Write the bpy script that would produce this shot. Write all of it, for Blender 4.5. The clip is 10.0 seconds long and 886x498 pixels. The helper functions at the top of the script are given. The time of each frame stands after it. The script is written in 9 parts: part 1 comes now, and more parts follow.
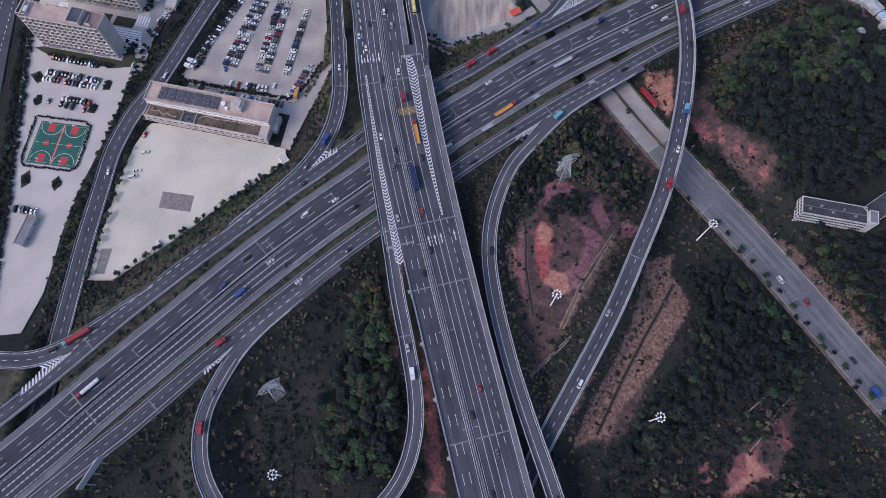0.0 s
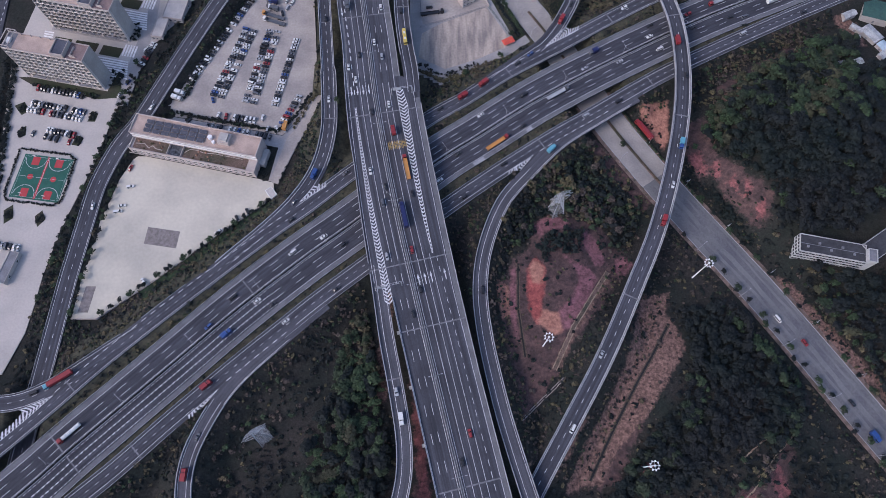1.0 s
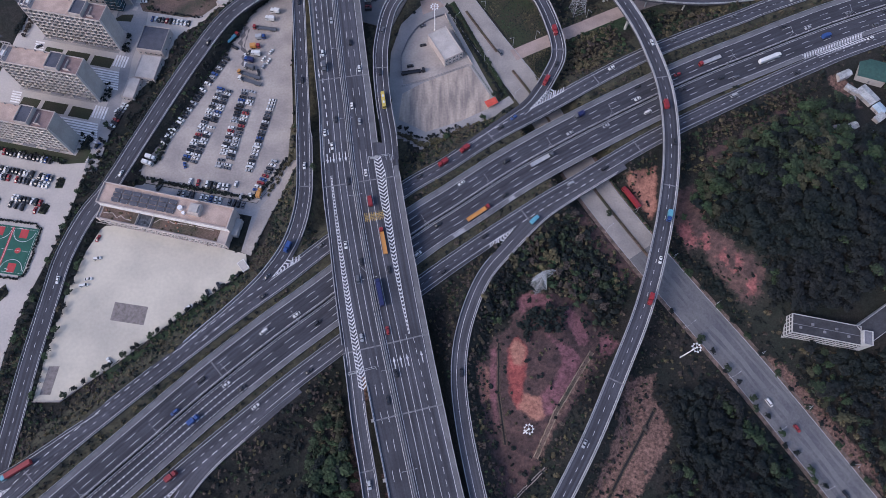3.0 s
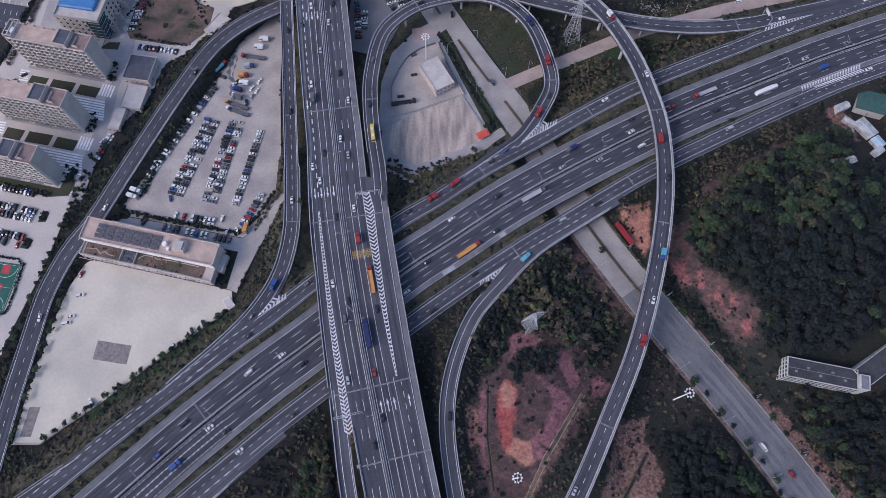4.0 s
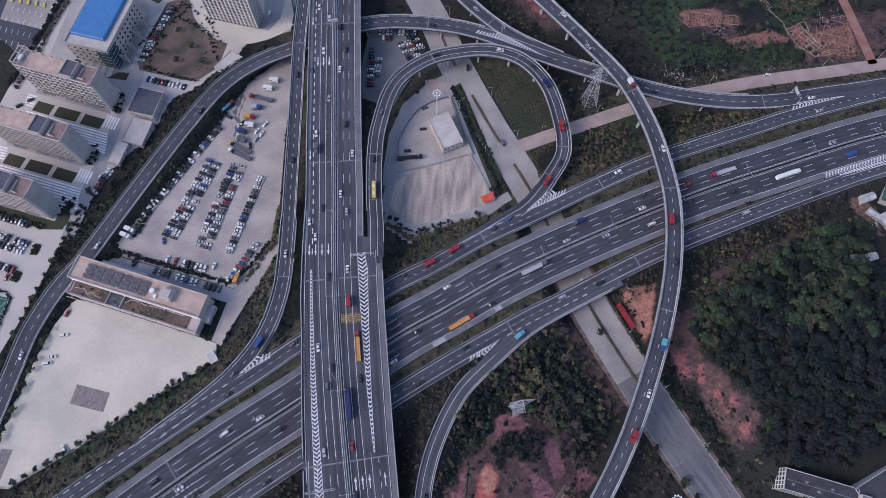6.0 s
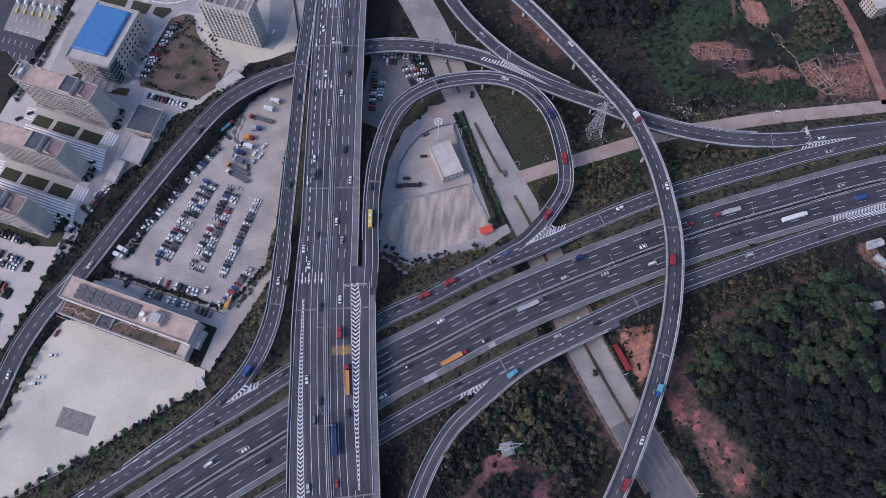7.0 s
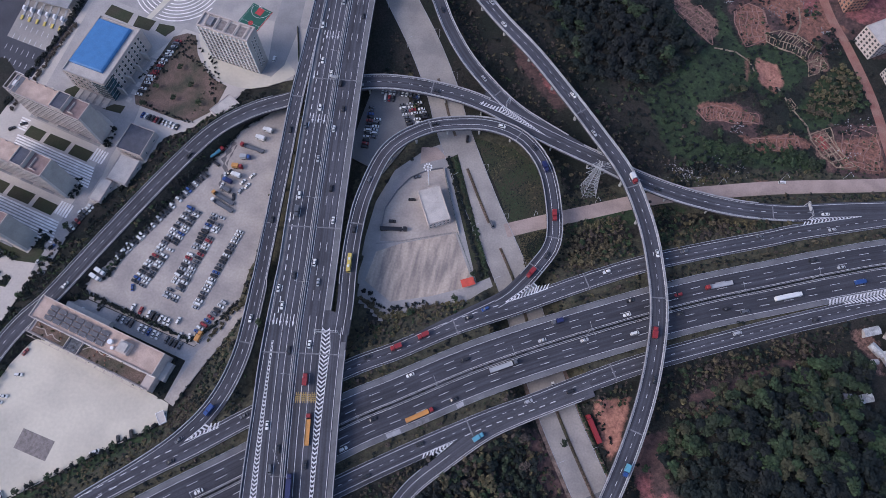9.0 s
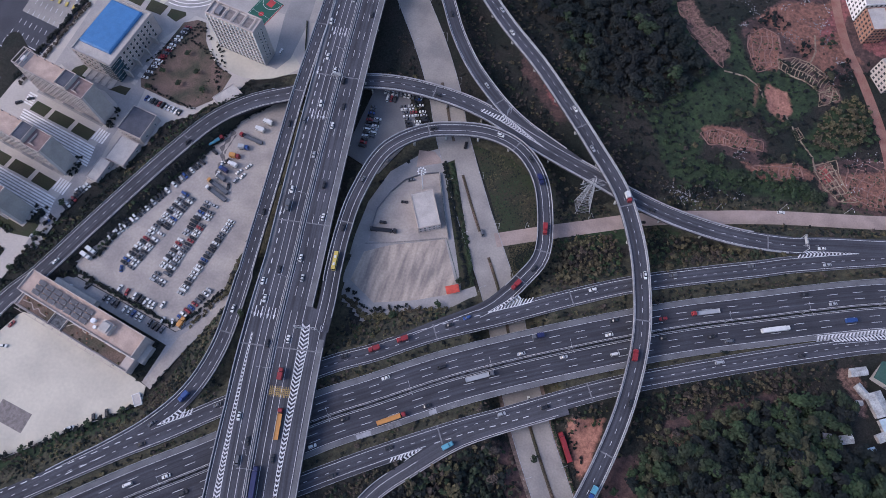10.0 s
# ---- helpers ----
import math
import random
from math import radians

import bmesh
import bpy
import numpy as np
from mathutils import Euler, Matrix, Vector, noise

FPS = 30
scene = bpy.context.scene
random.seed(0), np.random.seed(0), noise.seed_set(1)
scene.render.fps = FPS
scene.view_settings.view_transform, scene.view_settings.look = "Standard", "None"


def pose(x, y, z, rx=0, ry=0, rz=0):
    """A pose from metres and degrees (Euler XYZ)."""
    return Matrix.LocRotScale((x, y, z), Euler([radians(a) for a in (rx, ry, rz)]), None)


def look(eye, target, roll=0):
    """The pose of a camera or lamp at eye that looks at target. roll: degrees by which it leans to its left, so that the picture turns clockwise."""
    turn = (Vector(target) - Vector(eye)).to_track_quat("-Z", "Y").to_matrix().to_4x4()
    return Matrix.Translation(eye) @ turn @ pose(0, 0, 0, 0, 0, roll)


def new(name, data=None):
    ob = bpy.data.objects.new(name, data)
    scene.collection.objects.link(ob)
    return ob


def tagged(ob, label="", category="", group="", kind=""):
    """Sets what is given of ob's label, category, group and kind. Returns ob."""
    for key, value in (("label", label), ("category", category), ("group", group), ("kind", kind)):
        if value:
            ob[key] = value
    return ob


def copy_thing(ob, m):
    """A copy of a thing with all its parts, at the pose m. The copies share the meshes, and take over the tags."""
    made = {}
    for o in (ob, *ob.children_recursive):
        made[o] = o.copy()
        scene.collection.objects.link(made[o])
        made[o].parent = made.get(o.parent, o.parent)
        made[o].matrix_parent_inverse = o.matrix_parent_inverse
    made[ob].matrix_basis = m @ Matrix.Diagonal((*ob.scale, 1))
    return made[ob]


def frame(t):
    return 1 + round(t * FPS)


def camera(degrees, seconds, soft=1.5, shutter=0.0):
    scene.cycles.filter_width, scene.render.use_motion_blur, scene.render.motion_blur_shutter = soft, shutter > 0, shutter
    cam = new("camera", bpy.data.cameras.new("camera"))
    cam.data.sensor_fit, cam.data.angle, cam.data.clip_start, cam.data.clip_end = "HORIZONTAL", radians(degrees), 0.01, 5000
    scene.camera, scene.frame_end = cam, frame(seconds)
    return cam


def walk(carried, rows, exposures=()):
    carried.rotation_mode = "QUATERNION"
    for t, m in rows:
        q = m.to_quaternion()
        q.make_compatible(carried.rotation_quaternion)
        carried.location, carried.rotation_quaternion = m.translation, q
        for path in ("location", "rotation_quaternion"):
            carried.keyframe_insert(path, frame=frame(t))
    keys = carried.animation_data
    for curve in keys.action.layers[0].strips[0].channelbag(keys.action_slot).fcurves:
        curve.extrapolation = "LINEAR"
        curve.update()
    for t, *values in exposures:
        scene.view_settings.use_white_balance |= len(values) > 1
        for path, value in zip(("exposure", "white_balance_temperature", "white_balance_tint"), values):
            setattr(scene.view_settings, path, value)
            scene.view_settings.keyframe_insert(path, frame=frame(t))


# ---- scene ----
cam = camera(67.49, 10.0, soft=0.6)
# seconds, x, y, z, pitch, roll, yaw
ROWS = [
    (0, -0.00, -0.00, 376.32, -69.90, 0.02, 0.00),
    (0.5, 2.71, 11.33, 376.16, -69.82, 0.01, -0.01),
    (1, 5.54, 22.58, 376.18, -69.72, 0.01, -0.01),
    (1.5, 8.65, 33.79, 376.27, -69.64, 0.00, -0.00),
    (2, 12.10, 45.39, 376.47, -69.59, 0.00, 0.05),
    (2.5, 15.21, 57.16, 376.73, -69.57, 0.01, 0.04),
    (4, 24.95, 92.38, 377.97, -69.57, 0.00, 0.22),
    (4.5, 28.14, 103.60, 378.50, -69.55, 0.00, 0.94),
    (5, 31.28, 114.42, 379.03, -69.55, 0.01, 2.08),
    (5.5, 34.38, 124.77, 379.40, -69.57, 0.01, 3.66),
    (7, 42.74, 156.02, 380.14, -69.56, 0.00, 7.25),
    (7.5, 45.68, 166.22, 380.44, -69.54, 0.01, 8.23),
    (8, 49.42, 175.86, 380.64, -69.55, 0.02, 9.12),
    (8.5, 54.25, 184.55, 381.01, -69.53, 0.01, 10.43),
    (9, 60.83, 190.99, 381.34, -69.55, -0.02, 12.31),
    (9.5, 68.68, 196.13, 381.61, -69.61, -0.04, 14.37),
    (10, 77.44, 200.19, 381.78, -69.73, -0.07, 16.97),
]
walk(cam, [(t, pose(x, y, z, 90 + pitch, roll, yaw)) for t, x, y, z, pitch, roll, yaw in ROWS],
     exposures=[(0.0, 0.35, 5760, 20), (10.0, 0.36, 5760, 20)])

# ---------------------------------------------------------------- light
SUN_DIR = Vector((-0.80, -0.42, 0.72)).normalized()      # towards the sun
world = bpy.data.worlds.new("sky")
scene.world = world
world.use_nodes = True
sky = world.node_tree.nodes.new("ShaderNodeTexSky")
sky.sky_type = "NISHITA"
sky.sun_disc = False
sky.sun_elevation = math.asin(SUN_DIR.z)
sky.sun_rotation = math.atan2(SUN_DIR.x, SUN_DIR.y)
sky.air_density, sky.dust_density, sky.ozone_density = 1.2, 2.5, 1.5
world.node_tree.links.new(sky.outputs[0], world.node_tree.nodes["Background"].inputs[0])
world.node_tree.nodes["Background"].inputs[1].default_value = 0.15
sun_data = bpy.data.lights.new("sun", "SUN")
sun_data.energy, sun_data.angle, sun_data.color = 1.2, radians(26.0), (1.0, 0.88, 0.74)
sun = new("sun", sun_data)
sun.matrix_world = look(SUN_DIR * 500, (0, 0, 0))

# ---------------------------------------------------------------- materials
def material(name, base, rough=0.85, metal=0.0, var=0.12, scale=0.5, fine=6.0, bump=0.0, tint=None, spec=0.3, island=0.0):
    """A surface with broad stains (scale, per metre) and fine grain; tint: the colour of the stains."""
    m = bpy.data.materials.new(name)
    m.use_nodes = True
    nt = m.node_tree
    bsdf = nt.nodes["Principled BSDF"]
    bsdf.inputs["Roughness"].default_value = rough
    bsdf.inputs["Metallic"].default_value = metal
    bsdf.inputs["Specular IOR Level"].default_value = spec
    geo = nt.nodes.new("ShaderNodeNewGeometry")
    big = nt.nodes.new("ShaderNodeTexNoise")
    big.inputs["Scale"].default_value, big.inputs["Detail"].default_value = scale, 6.0
    small = nt.nodes.new("ShaderNodeTexNoise")
    small.inputs["Scale"].default_value, small.inputs["Detail"].default_value = fine, 3.0
    for n in (big, small):
        nt.links.new(geo.outputs["Position"], n.inputs["Vector"])
    mix = nt.nodes.new("ShaderNodeMix")
    mix.data_type = "RGBA"
    dark = tuple(c * (1 - 2.2 * var) for c in base) if tint is None else tint
    mix.inputs["A"].default_value = (*dark, 1)
    mix.inputs["B"].default_value = (*base, 1)
    ramp = nt.nodes.new("ShaderNodeMapRange")
    ramp.inputs["From Min"].default_value, ramp.inputs["From Max"].default_value = 0.35, 0.62
    nt.links.new(big.outputs["Fac"], ramp.inputs["Value"])
    nt.links.new(ramp.outputs["Result"], mix.inputs["Factor"])
    hsv = nt.nodes.new("ShaderNodeHueSaturation")
    vr = nt.nodes.new("ShaderNodeMapRange")
    vr.inputs["From Min"].default_value, vr.inputs["From Max"].default_value = 0.3, 0.7
    vr.inputs["To Min"].default_value, vr.inputs["To Max"].default_value = 1 - var, 1 + var
    nt.links.new(small.outputs["Fac"], vr.inputs["Value"])
    value = vr.outputs["Result"]
    if island:
        ir = nt.nodes.new("ShaderNodeMapRange")
        ir.inputs["To Min"].default_value, ir.inputs["To Max"].default_value = 1 - island, 1 + island
        nt.links.new(geo.outputs["Random Per Island"], ir.inputs["Value"])
        mul = nt.nodes.new("ShaderNodeMath")
        mul.operation = "MULTIPLY"
        nt.links.new(value, mul.inputs[0])
        nt.links.new(ir.outputs["Result"], mul.inputs[1])
        value = mul.outputs[0]
    nt.links.new(value, hsv.inputs["Value"])
    nt.links.new(mix.outputs["Result"], hsv.inputs["Color"])
    nt.links.new(hsv.outputs["Color"], bsdf.inputs["Base Color"])
    if bump:
        b = nt.nodes.new("ShaderNodeBump")
        b.inputs["Strength"].default_value = bump
        nt.links.new(small.outputs["Fac"], b.inputs["Height"])
        nt.links.new(b.outputs["Normal"], bsdf.inputs["Normal"])
    return m


def road_surface(name, base, tint, streak=0.30):
    """Asphalt worn in streaks along the lanes; the decks carry the offset and the distance along the road."""
    m = material(name, base, 0.9, var=0.13, scale=0.05, fine=1.3, tint=tint)
    nt = m.node_tree
    bsdf = nt.nodes["Principled BSDF"]
    before = bsdf.inputs["Base Color"].links[0].from_socket
    across, ahead = nt.nodes.new("ShaderNodeAttribute"), nt.nodes.new("ShaderNodeAttribute")
    across.attribute_name, ahead.attribute_name = "across", "ahead"
    value = None
    for sx, sy_, low, high in ((0.85, 0.010, 1 - streak, 1 + streak), (0.16, 0.006, 1 - 0.7 * streak, 1 + 0.6 * streak), (0.10, 0.075, 0.92, 1.06)):
        a = nt.nodes.new("ShaderNodeMath"); a.operation = "MULTIPLY"; a.inputs[1].default_value = sx
        b = nt.nodes.new("ShaderNodeMath"); b.operation = "MULTIPLY"; b.inputs[1].default_value = sy_
        nt.links.new(across.outputs["Fac"], a.inputs[0])
        nt.links.new(ahead.outputs["Fac"], b.inputs[0])
        xyz = nt.nodes.new("ShaderNodeCombineXYZ")
        nt.links.new(a.outputs[0], xyz.inputs[0])
        nt.links.new(b.outputs[0], xyz.inputs[1])
        n = nt.nodes.new("ShaderNodeTexNoise")
        n.inputs["Scale"].default_value, n.inputs["Detail"].default_value = 1.0, 3.0
        nt.links.new(xyz.outputs[0], n.inputs["Vector"])
        r = nt.nodes.new("ShaderNodeMapRange")
        r.inputs["From Min"].default_value, r.inputs["From Max"].default_value = 0.32, 0.68
        r.inputs["To Min"].default_value, r.inputs["To Max"].default_value = low, high
        nt.links.new(n.outputs["Fac"], r.inputs["Value"])
        if value is None:
            value = r.outputs["Result"]
        else:
            mul = nt.nodes.new("ShaderNodeMath"); mul.operation = "MULTIPLY"
            nt.links.new(value, mul.inputs[0])
            nt.links.new(r.outputs["Result"], mul.inputs[1])
            value = mul.outputs[0]
    hsv = nt.nodes.new("ShaderNodeHueSaturation")
    nt.links.new(value, hsv.inputs["Value"])
    nt.links.new(before, hsv.inputs["Color"])
    nt.links.new(hsv.outputs["Color"], bsdf.inputs["Base Color"])
    return m


ASPHALT = road_surface("asphalt", (0.067, 0.0675, 0.082), (0.050, 0.051, 0.063))
BLACKTOP = road_surface("dark_asphalt", (0.053, 0.0535, 0.066), (0.040, 0.041, 0.051))
PALE_TOP = road_surface("worn_pale_asphalt", (0.086, 0.086, 0.101), (0.066, 0.066, 0.079), 0.22)
PLAZA = material("plaza_asphalt", (0.067, 0.0675, 0.082), 0.9, var=0.15, scale=0.06, fine=1.3, tint=(0.050, 0.051, 0.063))
JOINT = material("joint_concrete", (0.20, 0.20, 0.215), 0.9, var=0.25, scale=0.5, fine=1.2, tint=(0.12, 0.12, 0.13))
ASPHALT_OLD = material("old_asphalt", (0.165, 0.163, 0.168), 0.9, var=0.10, scale=0.05, fine=1.0, tint=(0.115, 0.115, 0.125))
TRACKS = material("worn_wheel_tracks", (0.105, 0.105, 0.118), 0.9, var=0.15, scale=0.08, fine=0.8, tint=(0.145, 0.143, 0.15))
STREET_CONCRETE = material("street_concrete", (0.33, 0.30, 0.275), 0.9, var=0.10, scale=0.05, fine=0.9, tint=(0.22, 0.205, 0.20))
OIL = material("oil_stain", (0.10, 0.09, 0.095), 0.6, var=0.3, scale=0.25, fine=1.5, tint=(0.14, 0.125, 0.12))
SHOULDER = material("shoulder_concrete", (0.150, 0.150, 0.162), 0.9, var=0.14, scale=0.12, fine=2.0, tint=(0.105, 0.105, 0.117))
PARAPET = material("parapet_concrete", (0.36, 0.36, 0.38), 0.9, var=0.12, scale=0.3, fine=2.0)
PIER = material("pier_concrete", (0.42, 0.41, 0.39), 0.9, var=0.15, scale=0.4, fine=2.0)
PAINT = material("road_paint", (0.70, 0.70, 0.72), 0.7, var=0.18, scale=0.9, fine=5.0)
PAINT_YELLOW = material("yellow_paint", (0.45, 0.31, 0.10), 0.7, var=0.18, scale=0.9, fine=5.0)
CONCRETE = material("lot_concrete", (0.545, 0.497, 0.412), 0.9, var=0.05, scale=0.035, fine=0.5, tint=(0.43, 0.395, 0.335))
LOT = material("worn_lot_concrete", (0.39, 0.345, 0.31), 0.9, var=0.10, scale=0.06, fine=0.7, tint=(0.28, 0.25, 0.235))
CAMPUS = material("campus_concrete", (0.46, 0.415, 0.38), 0.9, var=0.06, scale=0.06, fine=0.8, tint=(0.40, 0.365, 0.335))
TANCOURT = material("tan_concrete", (0.44, 0.365, 0.305), 0.9, var=0.12, scale=0.22, fine=0.7, tint=(0.22, 0.19, 0.175))
turn = TANCOURT.node_tree.nodes.new("ShaderNodeMapping")
turn.inputs["Rotation"].default_value, turn.inputs["Scale"].default_value = (0, 0, radians(22)), (1.0, 0.16, 1.0)
drawn = [n for n in TANCOURT.node_tree.nodes if n.bl_idname == "ShaderNodeTexNoise"][0]
TANCOURT.node_tree.links.new(drawn.inputs["Vector"].links[0].from_socket, turn.inputs["Vector"])
TANCOURT.node_tree.links.new(turn.outputs["Vector"], drawn.inputs["Vector"])
PATCH = material("brown_gravel", (0.24, 0.21, 0.20), 0.95, var=0.15, scale=0.5, fine=3.0)
GRASS = material("lawn_grass", (0.036, 0.045, 0.025), 0.95, var=0.25, scale=0.08, fine=2.0, tint=(0.050, 0.045, 0.032), bump=0.3)
DRYGRASS = material("dry_lawn", (0.155, 0.106, 0.088), 0.95, var=0.4, scale=0.07, fine=1.6, tint=(0.055, 0.056, 0.040), bump=0.4)
RED_EARTH = material("red_earth", (0.27, 0.155, 0.125), 0.95, var=0.15, scale=0.12, fine=1.5, tint=(0.22, 0.10, 0.08), bump=0.4)
DITCH_EDGE = material("pale_dry_earth", (0.30, 0.235, 0.17), 0.95, var=0.2, scale=0.3, fine=1.5, tint=(0.17, 0.115, 0.085))
BUND = material("pink_earth_bund", (0.26, 0.155, 0.13), 0.95, var=0.2, scale=0.3, fine=1.5, tint=(0.15, 0.085, 0.075))
FORECOURT = material("grey_paving", (0.27, 0.265, 0.27), 0.9, var=0.07, scale=0.1, fine=1.0)
PATHDIRT = material("dirt_path", (0.36, 0.28, 0.25), 0.95, var=0.10, scale=0.12, fine=1.2, tint=(0.28, 0.22, 0.20))
VERGE_EARTH = material("trodden_verge", (0.19, 0.135, 0.115), 0.95, var=0.2, scale=0.25, fine=1.0, tint=(0.075, 0.062, 0.052))
WALL_TAN = material("tan_render", (0.46, 0.40, 0.37), 0.85, var=0.07, scale=0.15, fine=1.0)
LIGHT_RENDER = material("pale_tan_render", (0.60, 0.545, 0.51), 0.85, var=0.07, scale=0.15, fine=1.0)
WALL_GREY = material("grey_render", (0.40, 0.375, 0.355), 0.85, var=0.07, scale=0.15, fine=1.0)
WALL_WHITE = material("white_render", (0.72, 0.71, 0.70), 0.85, var=0.06, scale=0.15, fine=1.0)
NAVY_ROOF = material("navy_membrane_roof", (0.085, 0.09, 0.115), 0.8, var=0.12, scale=0.2, fine=1.5)
TERRACE_PINK = material("pink_brown_terrace", (0.24, 0.17, 0.16), 0.85, var=0.1, scale=0.3, fine=1.5)
TEAL_GLASS = material("teal_curtain_glass", (0.03, 0.075, 0.10), 0.12, var=0.25, scale=0.4, fine=1.0, spec=0.7)
CAMPUS_GREY = material("grey_campus_paving", (0.37, 0.345, 0.33), 0.9, var=0.08, scale=0.07, fine=0.9, tint=(0.29, 0.275, 0.27))
CAMPUS_ROAD = material("campus_road", (0.33, 0.31, 0.305), 0.9, var=0.08, scale=0.08, fine=0.9, tint=(0.25, 0.24, 0.24))
STRIPE = material("white_paving", (0.80, 0.77, 0.75), 0.85, var=0.1, scale=0.3, fine=2.0)
ROOF_PINK = material("pink_roof_tile", (0.48, 0.36, 0.30), 0.85, var=0.10, scale=0.2, fine=1.5)
ROOF_GREY = material("grey_roof", (0.20, 0.20, 0.22), 0.85, var=0.12, scale=0.2, fine=1.5)
ROOF_LIGHT = material("light_roof", (0.47, 0.43, 0.40), 0.85, var=0.08, scale=0.2, fine=1.5)
DARK_ROOF = material("dark_bitumen_roof", (0.055, 0.055, 0.062), 0.9, var=0.15, scale=0.2, fine=1.0)
ROOF_BLUE = material("blue_sheet_roof", (0.062, 0.185, 0.40), 0.5, var=0.06, scale=0.2, fine=1.5)
ROOF_BLUE_PALE = material("pale_blue_sheet", (0.40, 0.50, 0.58), 0.6, var=0.1, scale=0.3, fine=1.5)
GLASS = material("window_glass", (0.085, 0.09, 0.10), 0.25, var=0.35, scale=0.5, fine=1.0, spec=0.6)
COURT_GREEN = material("court_green", (0.025, 0.105, 0.08), 0.8, var=0.07, scale=0.2, fine=1.5)
COURT_RED = material("court_red", (0.40, 0.055, 0.06), 0.8, var=0.07, scale=0.2, fine=1.5)
LAMP_GREY = material("grey_painted_steel", (0.42, 0.43, 0.45), 0.5, var=0.08, scale=0.5, fine=3.0)
STEEL = material("galvanised_steel", (0.45, 0.46, 0.48), 0.5, metal=0.3, var=0.1, scale=0.5, fine=3.0)
WHITE_METAL = material("white_metal", (0.75, 0.75, 0.76), 0.5, var=0.05, scale=0.5, fine=3.0)
SOLAR = material("solar_cells", (0.07, 0.075, 0.10), 0.55, var=0.2, scale=0.8, fine=3.0, spec=0.25)
BARK = material("bark", (0.10, 0.075, 0.055), 0.95, var=0.2, scale=1.0, fine=4.0)
# dark green taken down to near black: the hillside's shade is in the colour
LEAF_DARK_SHADED = material("dark_shaded_leaves", (0.0078, 0.0136, 0.0126), 0.8, var=0.18, scale=0.03, fine=0.3, tint=(0.0108, 0.0130, 0.0140), island=0.15)
LEAF_GREEN = material("green_leaves", (0.030, 0.052, 0.023), 0.8, var=0.25, scale=0.04, fine=0.3, tint=(0.024, 0.033, 0.020), island=0.35)
LEAF_OLIVE = material("olive_scrub", (0.090, 0.080, 0.042), 0.9, var=0.2, scale=0.05, fine=0.5, tint=(0.066, 0.054, 0.038), island=0.45)
LEAF_DULL = material("dull_olive_leaves", (0.052, 0.053, 0.029), 0.85, var=0.2, scale=0.04, fine=0.3, tint=(0.036, 0.038, 0.024), island=0.3)
LEAF_DRY = material("dry_scrub", (0.078, 0.061, 0.050), 0.9, var=0.2, scale=0.05, fine=0.5, tint=(0.048, 0.040, 0.036), island=0.45)
RUBBER = material("rubber", (0.02, 0.02, 0.022), 0.9, var=0.1)
CAR_GLASS = material("car_glass", (0.02, 0.023, 0.028), 0.12, var=0.1, spec=0.6)
TARP_GREEN = material("green_sheet", (0.045, 0.10, 0.085), 0.7, var=0.1)
WALL_DIM = material("weathered_white_render", (0.46, 0.46, 0.46), 0.85, var=0.1, scale=0.15, fine=1.0)
BRICK_RED = material("red_brick", (0.33, 0.18, 0.13), 0.9, var=0.12, scale=0.5, fine=3.0)


def car_paint(name, c):
    return material(name, c, 0.35, var=0.04, spec=0.5)


TENT_RED = material("red_canvas", (0.62, 0.10, 0.07), 0.8, var=0.08)
PAINTS = {"white": car_paint("white_paint", (0.64, 0.64, 0.63)), "black": car_paint("black_paint", (0.018, 0.018, 0.022)),
          "silver": car_paint("silver_paint", (0.36, 0.37, 0.39)), "grey": car_paint("grey_paint", (0.10, 0.105, 0.12)),
          "red": car_paint("red_paint", (0.25, 0.028, 0.032)), "blue": car_paint("blue_paint", (0.03, 0.07, 0.22)),
          "orange": car_paint("orange_paint", (0.52, 0.25, 0.07)), "yellow": car_paint("yellow_body_paint", (0.55, 0.42, 0.10)),
          "cyan": car_paint("cyan_paint", (0.12, 0.33, 0.42)), "dark_blue": car_paint("dark_blue_paint", (0.02, 0.025, 0.09))}

# ---------------------------------------------------------------- mesh helpers
def mesh_object(name, verts, faces, mat, parent=None, label="", smooth=False):
    me = bpy.data.meshes.new(name)
    me.from_pydata([tuple(v) for v in verts], [], [tuple(f) for f in faces])
    if mat is not None:
        me.materials.append(mat)
    if smooth:
        me.polygons.foreach_set("use_smooth", [True] * len(me.polygons))
    ob = new(name, me)
    if parent is not None:
        ob.parent = parent
    if label:
        tagged(ob, label)
    return ob


